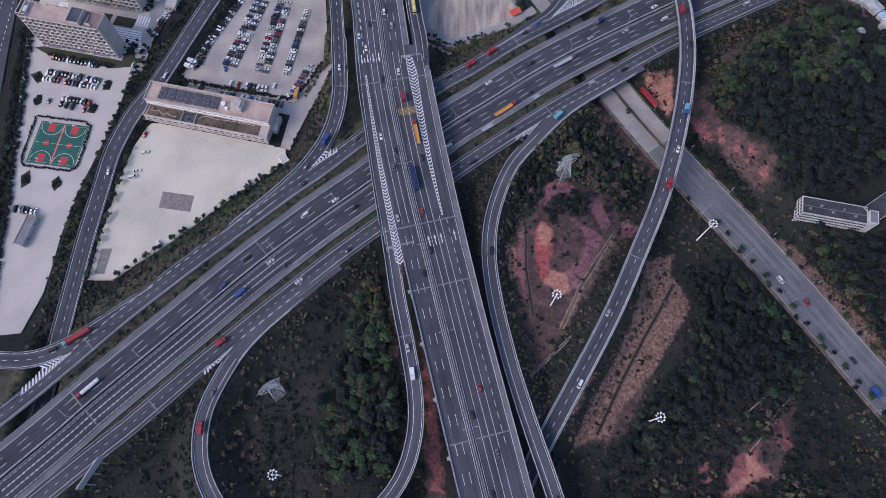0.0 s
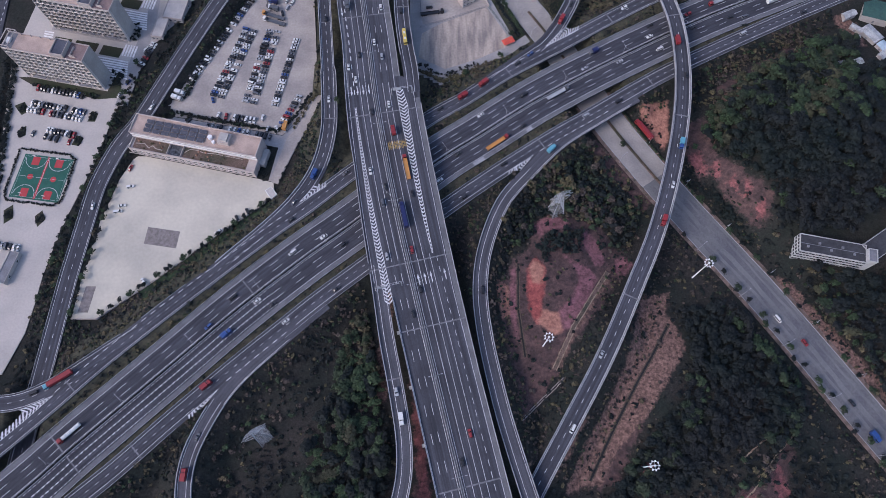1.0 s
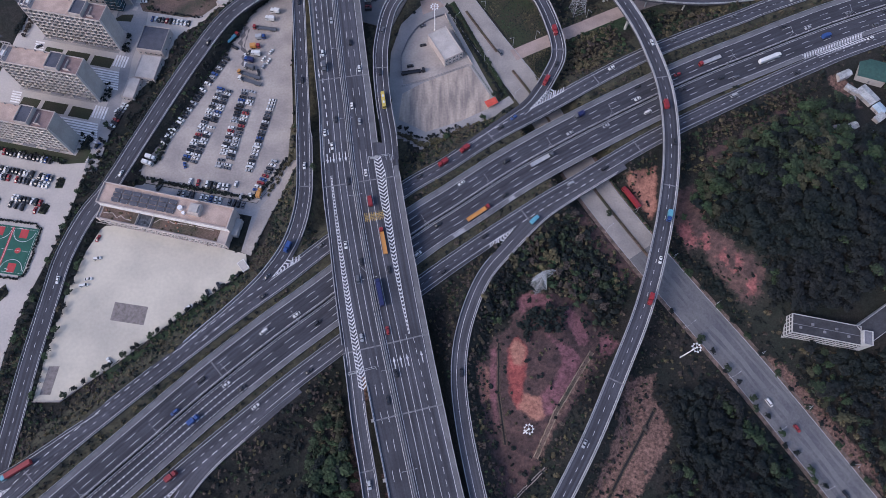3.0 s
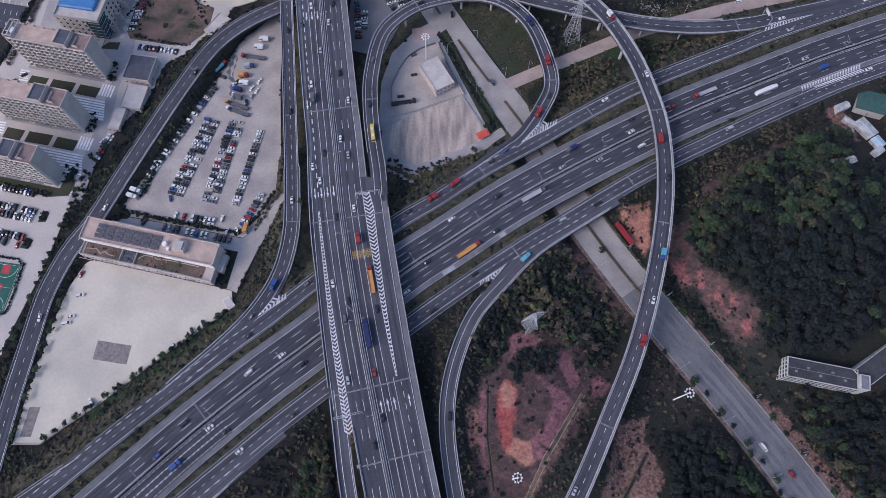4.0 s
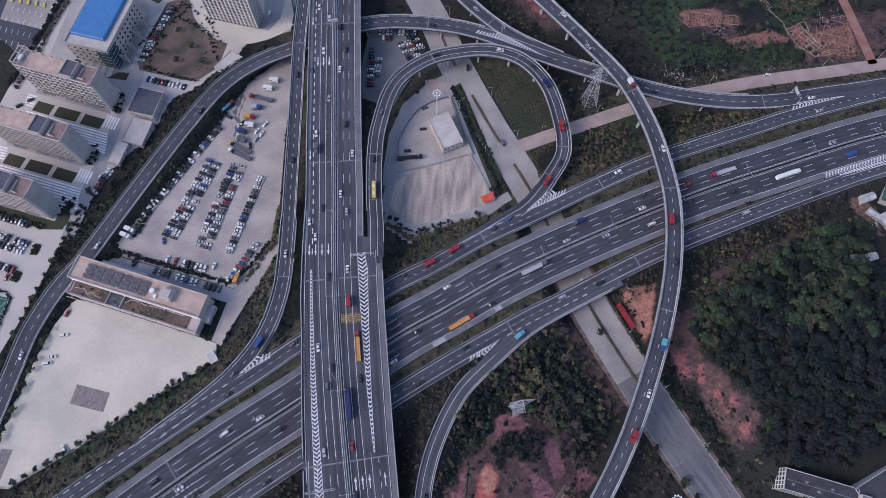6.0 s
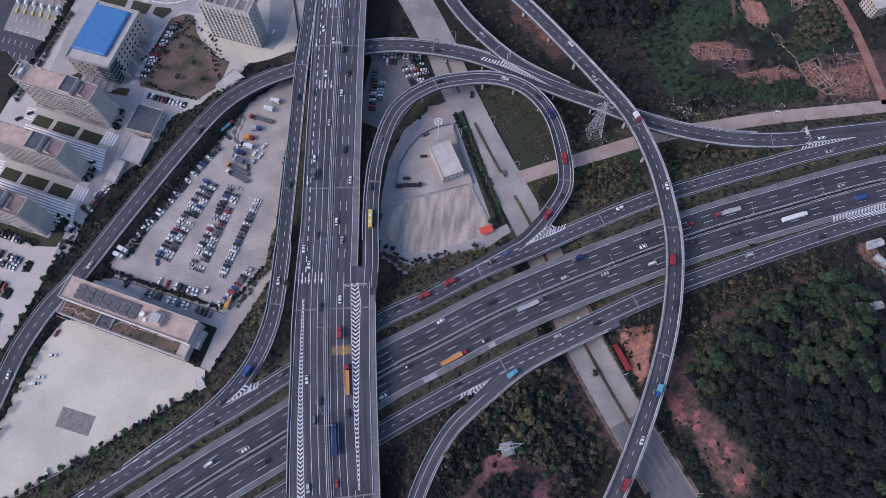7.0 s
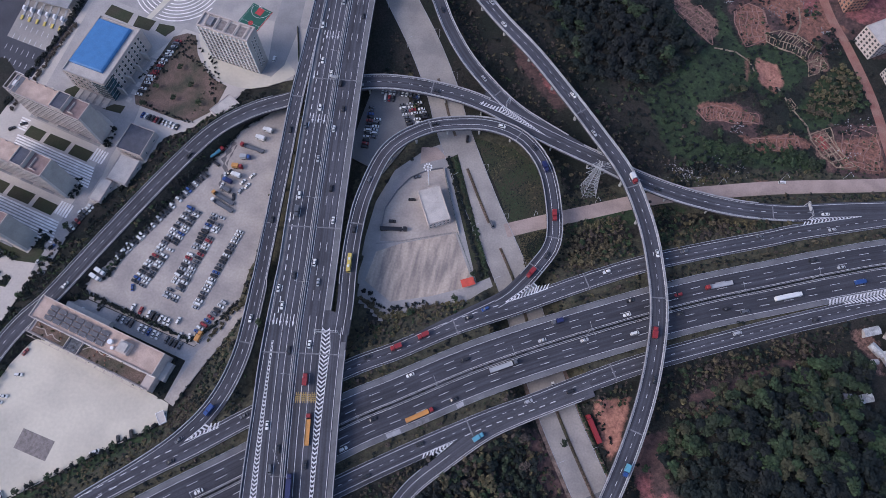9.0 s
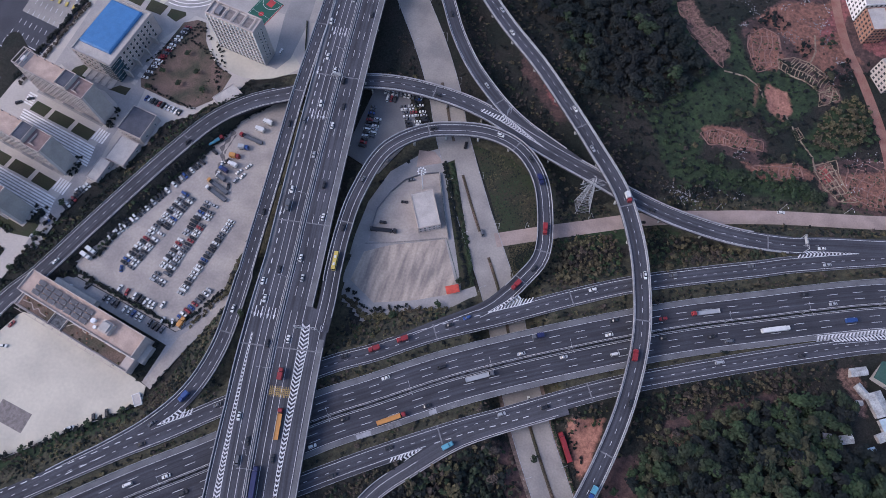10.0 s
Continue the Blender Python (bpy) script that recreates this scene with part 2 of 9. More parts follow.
class Mesh:
    """Collects boxes, prisms and quads into one mesh."""

    def __init__(self):
        self.v, self.f = [], []

    def add(self, verts, faces):
        n = len(self.v)
        self.v += [tuple(v) for v in verts]
        self.f += [tuple(i + n for i in f) for f in faces]
        return self

    def box(self, x0, x1, y0, y1, z0, z1, m=None):
        vs = [(x, y, z) for z in (z0, z1) for x, y in ((x0, y0), (x1, y0), (x1, y1), (x0, y1))]
        if m is not None:
            vs = [tuple(m @ Vector(v)) for v in vs]
        return self.add(vs, [(3, 2, 1, 0), (4, 5, 6, 7), (0, 1, 5, 4), (1, 2, 6, 5), (2, 3, 7, 6), (3, 0, 4, 7)])

    def frustum(self, bottom, top):
        """A closed solid between two rings of as many points."""
        n = len(bottom)
        return self.add(list(bottom) + list(top), [tuple(range(n - 1, -1, -1)), tuple(range(n, 2 * n))] +
                        [(i, (i + 1) % n, n + (i + 1) % n, n + i) for i in range(n)])

    def tube(self, a, b, r0, r1, n=6):
        a, b = Vector(a), Vector(b)
        q = (b - a).to_track_quat("Z", "Y")
        ring = [Vector((math.cos(2 * math.pi * i / n), math.sin(2 * math.pi * i / n), 0)) for i in range(n)]
        return self.frustum([a + q @ (r * r0) for r in ring], [b + q @ (r * r1) for r in ring])

    def make(self, name, mat, parent=None, label="", smooth=False):
        return mesh_object(name, self.v, self.f, mat, parent, label, smooth)


def empty(name, m=None, label="", category="", group="", kind=""):
    ob = new(name)
    if m is not None:
        ob.matrix_basis = m
    return tagged(ob, label, category, group, kind)


def frame_from(x, y, ux, uy, z=0.0):
    """Local axes with x along (ux, uy)."""
    return pose(x, y, z, 0, 0, math.degrees(math.atan2(uy, ux)))


def inside(poly, X, Y):
    """Which of the points lie in the polygon."""
    X, Y = np.asarray(X, float), np.asarray(Y, float)
    r = np.zeros(X.shape, bool)
    n = len(poly)
    for i in range(n):
        (xa, ya), (xb, yb) = poly[i], poly[(i + 1) % n]
        if ya == yb:
            continue
        c = ((ya > Y) != (yb > Y)) & (X < (xb - xa) * (Y - ya) / (yb - ya) + xa)
        r ^= c
    return r


def line_distance(P, X, Y):
    """Distance of points to a polyline, and the index and share of the nearest stretch."""
    best = np.full(X.shape, 1e9)
    zz = np.zeros(X.shape)
    for a, b in zip(P[:-1], P[1:]):
        d = b - a
        L = max(float(d[0] ** 2 + d[1] ** 2), 1e-9)
        t = np.clip(((X - a[0]) * d[0] + (Y - a[1]) * d[1]) / L, 0, 1)
        e = np.hypot(X - a[0] - t * d[0], Y - a[1] - t * d[1])
        m = e < best
        best = np.where(m, e, best)
        zz = np.where(m, a[2] + t * d[2], zz)
    return best, zz


# ---------------------------------------------------------------- roads: centre lines (x, y, z)
def spline(pts, step=4.0):
    """A smooth line through the points, sampled about every step metres."""
    p = [np.array(q, float) for q in pts]
    p = [2 * p[0] - p[1]] + p + [2 * p[-1] - p[-2]]
    out = []
    for i in range(1, len(p) - 2):
        n = max(2, int(np.linalg.norm(p[i + 1] - p[i]) / step))
        for k in range(n):
            t = k / n
            out.append(0.5 * (2 * p[i] + (p[i + 1] - p[i - 1]) * t + (2 * p[i - 1] - 5 * p[i] + 4 * p[i + 1] - p[i + 2]) * t * t
                              + (3 * p[i] - p[i - 1] - 3 * p[i + 1] + p[i + 2]) * t ** 3))
    out.append(p[-2])
    return np.array(out)


class Road:
    def __init__(self, pts, left, right, step=4.0):
        """left and right: how far the edges lie from the centre line, to its left and right; numbers or functions of the place."""
        self.P = spline(pts, step)
        d = np.gradient(self.P[:, :2], axis=0)
        d /= np.linalg.norm(d, axis=1)[:, None]
        self.D = d
        self.N = np.stack([d[:, 1], -d[:, 0]], 1)          # to the right
        self.s = np.concatenate([[0], np.cumsum(np.linalg.norm(np.diff(self.P[:, :2], axis=0), axis=1))])
        self.L = np.array([left(*p) if callable(left) else left for p in self.P], float)
        self.R = np.array([right(*p) if callable(right) else right for p in self.P], float)

    def at(self, s, off, lift=0.0):
        x = np.interp(s, self.s, self.P[:, 0]); y = np.interp(s, self.s, self.P[:, 1]); z = np.interp(s, self.s, self.P[:, 2])
        nx = np.interp(s, self.s, self.N[:, 0]); ny = np.interp(s, self.s, self.N[:, 1])
        return (x + nx * off, y + ny * off, z + lift)

    def heading(self, s):
        dx = np.interp(s, self.s, self.D[:, 0]); dy = np.interp(s, self.s, self.D[:, 1])
        return math.degrees(math.atan2(dy, dx))

    def near(self, x, y):
        """The place along the line nearest to (x, y)."""
        return float(self.s[np.argmin(np.hypot(self.P[:, 0] - x, self.P[:, 1] - y))])

    def strip(self, a, b, lift, thick=0.0, s0=None, s1=None):
        """A band between the offsets a and b (numbers, or arrays along the line), with sides where it is thick."""
        a = np.broadcast_to(np.asarray(a, float), self.s.shape); b = np.broadcast_to(np.asarray(b, float), self.s.shape)
        m = Mesh()
        keep = np.ones(len(self.s), bool)
        if s0 is not None:
            keep &= self.s >= s0
        if s1 is not None:
            keep &= self.s <= s1
        idx = np.where(keep)[0]
        up = np.array([0, 0, 1.0])
        va, vb = [], []
        for i in idx:
            n3 = np.array([self.N[i, 0], self.N[i, 1], 0])
            va.append(self.P[i] + n3 * a[i] + up * lift)
            vb.append(self.P[i] + n3 * b[i] + up * lift)
        k = len(idx)
        v = va + vb
        f = [(i, k + i, k + i + 1, i + 1) for i in range(k - 1)]
        if thick:
            lo = [q - up * thick for q in v]
            o = 2 * k
            v = v + lo
            f += [(o + i + 1, o + k + i + 1, o + k + i, o + i) for i in range(k - 1)]
            f += [(i + 1, o + i + 1, o + i, i) for i in range(k - 1)]
            f += [(k + i, o + k + i, o + k + i + 1, k + i + 1) for i in range(k - 1)]
            f += [(0, o, o + k, k), (k - 1, 2 * k - 1, o + 2 * k - 1, o + k - 1)]
        return m.add(v, f)

    def line(self, off, width=0.24, dash=None, s0=None, s1=None, lift=0.05, out=None):
        """A painted line; dash: (painted, gap). off: a number, or a function of the distance."""
        m = out if out is not None else Mesh()
        s0 = self.s[0] if s0 is None else s0
        s1 = self.s[-1] if s1 is None else s1
        o = off if callable(off) else (lambda s: off)
        on, gap = dash if dash else (6.0, 0.0)
        s = s0
        while s < s1 - 0.3:
            e = min(s + on, s1)
            m.add([self.at(s, o(s) - width / 2, lift), self.at(s, o(s) + width / 2, lift), self.at(e, o(e) + width / 2, lift), self.at(e, o(e) - width / 2, lift)],
                  [(0, 1, 2, 3)])
            s = e + gap
        return m

    def chevrons(self, a, b, s0, s1, step, width, lean, out, lift=0.055):
        """Chevrons between the offsets a(s) and b(s); lean: how far the middle runs ahead of the sides."""
        s = s0
        while s < s1:
            mid = 0.5 * (a(s) + b(s))
            lead = lean * abs(b(s) - a(s)) * 0.5
            for side in (a, b):
                out.add([self.at(s, side(s), lift), self.at(s + lead, mid, lift), self.at(s + lead + width, mid, lift), self.at(s + width, side(s + width), lift)],
                        [(0, 1, 2, 3)])
            s += step
        for side in (a, b):
            self.line(side, 0.3, None, s0, s1, lift, out)
        return out


MAIN_PTS = [(62, -170, 15.8), (42, -85, 15.8), (22, -3, 15.8), (2, 79, 15.8), (-10, 129, 15.8), (-23, 185, 15.8), (-35.5, 249, 15.8), (-43, 300, 15.8), (-49, 339, 15.8), (-61, 425, 15.8), (-69, 490, 15.8), (-80, 590, 15.8), (-90, 690, 15.8)]


def main_left(x, y, z):
    return float(np.interp(y, [235, 300], [20.0, 17.4])) if y > 215 else (20.0 + 3.2 * (215 - y) / 75 if y > 133 else 13.6)


def main_right(x, y, z):
    return 17.0 if y > 268 else float(np.interp(y, [-3, 79, 129, 183, 268], [23.8, 24.0, 25.0, 26.8, 28.0]))


main_road = Road(MAIN_PTS, main_left, main_right)
diag = Road([(-419.9, -165.1, 9), (-299.9, -58.1, 9), (-216.9, 19.9, 9), (-191.9, 44.9, 9), (-168.4, 67.4, 9), (-140.2, 94.3, 9), (-111.3, 121.9, 9), (-77.7, 151.1, 9), (-47.7, 175.1, 9), (1.0, 215.3, 9), (27.1, 233.7, 9), (64.0, 259.5, 9), (103.3, 283.1, 9), (152.1, 309.8, 9), (189.7, 328.6, 9), (226.7, 345.0, 9), (257.5, 358.7, 9), (294.5, 373.8, 9), (360.4, 396.8, 9), (470.3, 426.7, 9)], 16.3, 16.3)
ncol = Road([(-418.0, -122.2, 9), (-298.0, -14.2, 9), (-238.3, 39.0, 9), (-210.6, 65.6, 9), (-185.2, 91.4, 9), (-155.9, 118.4, 9), (-127.0, 143.9, 9), (-95.7, 170.7, 9), (-75.5, 186.9, 9), (-49.1, 209.9, 9), (-5.2, 245.1, 9), (19.2, 261.1, 9), (47.7, 281.5, 9), (82.4, 302.3, 9), (115.3, 322.9, 9), (148.9, 342.2, 9), (184.5, 358.9, 9), (222.3, 375.3, 9), (240.2, 383.4, 9), (292.2, 403.5, 9), (360.2, 427.5, 9), (470.1, 459.5, 9)], 5.2, 5.2)
scol = Road([(-421.3, -193.5, 9), (-301.5, -86.4, 9), (-195.6, 9.8, 9), (-167.9, 34.3, 9), (-141.4, 59.9, 9), (-113.3, 86.0, 9), (-83.6, 112.2, 9), (-54.3, 137.1, 9), (19.2, 194.5, 9), (71.1, 231.2, 9), (99.4, 248.9, 9), (127.4, 266.9, 9), (151.3, 281.4, 9), (179.0, 296.0, 9), (220.6, 316.9, 9), (258.3, 334.9, 9), (294.4, 351.0, 9), (358.7, 374.1, 9), (468.9, 404.1, 9)], 5.0, 5.8)
ramp_w = Road([(-420, 90, 7), (-330, 76, 7), (-280, 70, 7), (-248, 69, 7.2), (-235, 68.7, 7.6), (-223, 71, 8.2), (-209, 77.5, 8.8), (-196, 86.5, 9.02), (-180, 98.5, 9.02), (-163, 110.5, 9.02)], 4.8, 4.8)
yroad = Road([(-228, -40, 0.4), (-224, 30, 0.4), (-221, 80, 0.6), (-219, 109, 0.9), (-216.8, 141, 1.2), (-214.5, 162, 1.6), (-212.5, 180, 1.9), (-209.3, 204, 2.4), (-200.5, 230, 3), (-189.5, 249, 3.8), (-175.3, 282, 4.8), (-161.3, 314, 5.7), (-147, 345, 6.5), (-131, 375, 7), (-112, 394.5, 7.4), (-88, 409, 8), (-66, 422, 8.5), (-45, 430.5, 9), (-20, 435, 9.5), (12, 434.5, 10), (38, 430, 10), (69, 419, 10), (93, 411.5, 10), (116, 405, 10), (139, 398, 10), (168, 392.5, 9.8), (202, 391, 9.4), (235, 395, 9.1), (262, 402.5, 9.02), (292, 410, 9.02), (325, 419.5, 9.02)], 5.6, 5.6)
ramp_l = Road([(-134, 136.5, 9.02), (-118, 153, 9.02), (-101, 169.5, 9.02), (-84.5, 188.5, 8.8), (-72.2, 211, 8.3), (-67, 238, 8.2), (-68.5, 270, 8.8), (-73, 316, 10.5), (-78, 366, 13), (-82.2, 406, 15), (-85.5, 450, 15.8), (-89, 490, 15.8), (-100, 590, 15.8), (-110, 690, 15.8)], lambda x, y, z: 5.0 if y < 285 else 4.5, lambda x, y, z: 5.1 if y < 285 else 4.2)
loop = Road([(-13.5, 262, 15.83), (-15.5, 280, 15.7), (-19, 300, 15.4), (-22, 325, 15), (-22.3, 350, 14.5), (-16, 382, 14), (2, 402, 13.5), (23, 411, 13), (45, 414.5, 12.6), (66, 409, 12), (82.5, 392, 11.4), (92, 366, 10.6), (94.8, 344, 10), (87.8, 327, 9.4), (80.5, 314.5, 8.98), (71.5, 303, 8.97), (50, 286.0, 8.97), (33, 272, 8.97)], 4.9, 4.7)
ramp_n = Road([(-60, 580, 12), (-30, 538, 12), (-11.5, 507, 11.5), (2, 484, 11), (20, 461, 10.6), (43, 440.5, 10.05), (61, 428.5, 9.98), (83, 418.5, 9.98), (104, 410, 9.98)], 4.6, 4.6)
big = Road([(10, -60, 6), (38, -4, 7), (56, 28, 8), (71, 53, 9.5), (95.5, 94.5, 11.5), (115.5, 134.5, 13.5), (132, 170, 15), (146, 211.5, 16.5), (155, 247.5, 17), (159.5, 279, 17), (159.8, 312, 17), (154.5, 341, 16.8), (146, 368, 16.5), (131.5, 396, 16.5), (109.5, 422, 16), (87, 447, 15), (61, 474, 14), (31, 501, 13), (5, 529, 12.5), (-30, 575, 12), (-70, 640, 12)], 5.1, 5.1)
ramp_r = Road([(130, 263.5, 9.02), (112, 252, 9.02), (92, 239, 9.02), (76, 227, 9.02), (58, 208, 9), (42, 188.5, 9), (31, 161, 9.2), (27, 135, 9.6), (29, 107, 10.4), (36, 71, 11.8), (42.5, 46, 13), (49, 24, 14), (57.5, -4, 15), (76, -70, 15.8), (95, -150, 15.8)], 4.4, 4.4)
branch = Road([(-33, 146, 15.83), (-29.6, 127, 15.8), (-25.5, 103, 15.4), (-19.2, 73, 14.8), (-15, 48, 14.2), (-15.2, 28, 13.8), (-21, 8, 13.2), (-33, -8, 12.6), (-55, -24, 11.8), (-80, -28, 11), (-104, -19, 10.2), (-119, -3, 9.8), (-127, 12, 9.5), (-129.7, 27, 9.3), (-128.5, 42, 9.1), (-123, 57, 9.03), (-114, 74, 9.02), (-103, 87.5, 9.02), (-90, 100, 9.02), (-76, 113, 9.02), (-62, 125.5, 9.02)], 4.3, 4.3)
side = Road([(300, -40, 0.1), (265, 24, 0.1), (241, 61, 0.1), (217, 98, 0.1), (193, 134, 0.1), (167, 170, 0.1), (147, 198, 0.1), (130, 223, 0.1), (113.5, 249, 0.1), (96, 281, 0.1), (78, 317, 0.1), (48, 364, 0.1), (20, 412, 0.1), (5, 443, 0.1), (-16, 478, 0.1), (-42, 515, 0.1), (-90, 585, 0.1)], 11.0, 11.0)
path = Road([(66, 350, 0.15), (84, 359, 0.15), (105, 369, 0.15), (154, 392, 0.15), (187, 403, 0.15), (230, 416, 0.15), (295, 432, 0.15), (380, 455, 0.15), (480, 480, 0.15)], 4.6, 4.6)
dirt = Road([(236, 660, 0.15), (249, 598, 0.15), (260, 561, 0.15), (274, 532, 0.15), (289, 495, 0.15), (300, 455, 0.15), (305, 436, 0.15)], 3.2, 3.2)

# ---------------------------------------------------------------- the ground
LOT1 = [(-190, 226), (-198, 208), (-205, 180), (-209, 150), (-211, 118), (-196, 118), (-167, 140), (-133, 169), (-99, 196), (-101, 206), (-112, 209)]
LOT2 = [(-88, 412), (-100, 402), (-116, 386), (-130, 355), (-147, 320), (-160, 291), (-176, 262), (-170, 254), (-144, 249), (-98, 240), (-89, 252), (-79, 271), (-80, 300), (-85, 350)]
LOT2_STRIP = [(-186, 249), (-171, 253.6), (-144, 248.6), (-98, 239.6), (-89, 251.6), (-78.6, 270.6), (-74, 272), (-74, 263), (-88, 233), (-98, 206), (-104, 208.6), (-100, 231)]
CAMPUS_POLY = [(-286, 300), (-280, 250), (-275, 205), (-270, 170), (-266, 120), (-262, 84), (-244, 86), (-236, 110), (-234, 128), (-233, 145), (-226, 183), (-217, 215), (-208, 262), (-199, 297), (-184, 320), (-170, 342), (-164, 366), (-150, 376), (-128, 404), (-124, 414), (-95, 428), (-96, 470), (-100, 540), (-250, 560), (-262, 440), (-276, 365)]
COURT_LOT = [(-12, 286), (-16, 302), (-18, 328), (-17.5, 352), (-11, 376), (5, 395), (14, 401), (36, 362), (65, 313), (52, 299), (28, 291), (4, 277)]
UNDER_LOT = [(-44, 380), (-40, 440), (-24, 445), (-2, 410), (-18, 372)]
LOOP_GRASS = [(34, 410), (60, 408), (80, 397), (90, 372), (90, 364), (68, 354), (56, 376)]
LOOP_WEDGE = [(74, 350), (91, 357), (91, 344), (83, 326)]
FLAT = [LOT1, LOT2, LOT2_STRIP, CAMPUS_POLY, COURT_LOT, UNDER_LOT, LOOP_GRASS, LOOP_WEDGE]


def smooth01(a, b, v):
    t = np.clip((v - a) / (b - a), 0, 1)
    return t * t * (3 - 2 * t)


def sub(road, test):
    return np.array([p for p in road.P if test(*p)])


EMBANKED = [(diag.P, 17.0), (ncol.P, 6.6), (scol.P, 6.6), (ramp_w.P, 5.6), (sub(yroad, lambda x, y, z: x < -100), 6.2),
            (sub(yroad, lambda x, y, z: x > 215), 6.0), (sub(ramp_l, lambda x, y, z: y < 285), 5.4), (sub(ramp_r, lambda x, y, z: y > 30), 5.2),
            (sub(branch, lambda x, y, z: z < 12.5), 5.2), (sub(loop, lambda x, y, z: y < 318 and x > 40), 5.4), (sub(big, lambda x, y, z: y < 108), 6.0)]
HILLS = [(245, 232, 62, 52, 24), (208, 196, 30, 34, 10), (300, 180, 60, 50, 8), (74, 128, 34, 46, 7), (-52, 62, 44, 46, 5), (160, 62, 44, 44, 9), (80, 188, 22, 22, 4), (140, 500, 60, 46, 8), (225, 160, 28, 18, 4)]
wob = np.random.RandomState(5)
WAVES = [(wob.uniform(0.03, 0.25), wob.uniform(0, 6.28), wob.uniform(0, 6.28)) for _ in range(14)]


def ripple(X, Y):
    r = 0
    for k, a, p in WAVES:
        r = r + np.sin(k * (X * math.cos(a) + Y * math.sin(a)) + p) * 0.05 / k
    return r


def height(X, Y):
    X, Y = np.asarray(X, float), np.asarray(Y, float)
    h = np.zeros(X.shape)
    for cx, cy, rx, ry, a in HILLS:
        h += a * np.exp(-((X - cx) / rx) ** 2 - ((Y - cy) / ry) ** 2)
    ds, _ = line_distance(side.P, X, Y)
    dp, _ = line_distance(path.P, X, Y)
    dy, _ = line_distance(yroad.P[yroad.P[:, 1] < 100], X, Y)
    dd, _ = line_distance(dirt.P, X, Y)
    low = smooth01(12, 34, ds) * smooth01(5, 22, dp) * smooth01(4, 20, dd)
    h = (h + np.clip(ripple(X, Y), -1.5, 1.5) * 0.5) * low
    cut = smooth01(15.0, 24, ds) * smooth01(6, 12, dy)
    emb = np.full(X.shape, -50.0)
    for P, w in EMBANKED:
        if len(P) < 2:
            continue
        d, z = line_distance(P, X, Y)
        emb = np.maximum(emb, z - 0.5 - np.maximum(0, d - w) / 1.5)
    h = np.maximum(h, np.where(cut > 0.02, emb * cut + h * (1 - cut), h))
    for P, w in EMBANKED:                      # hills never rise over a road
        if len(P) < 2:
            continue
        d, z = line_distance(P, X, Y)
        h = np.where(d < w + 1, np.minimum(h, z - 0.5), h)
    for q in FLAT:
        h = np.where(inside(q, X, Y), np.minimum(h, -0.06), h)
    h = np.where(ds < 14.5, np.minimum(h, -0.06), h)
    h = np.where(dp < 7.5, np.minimum(h, -0.06), h)
    return h


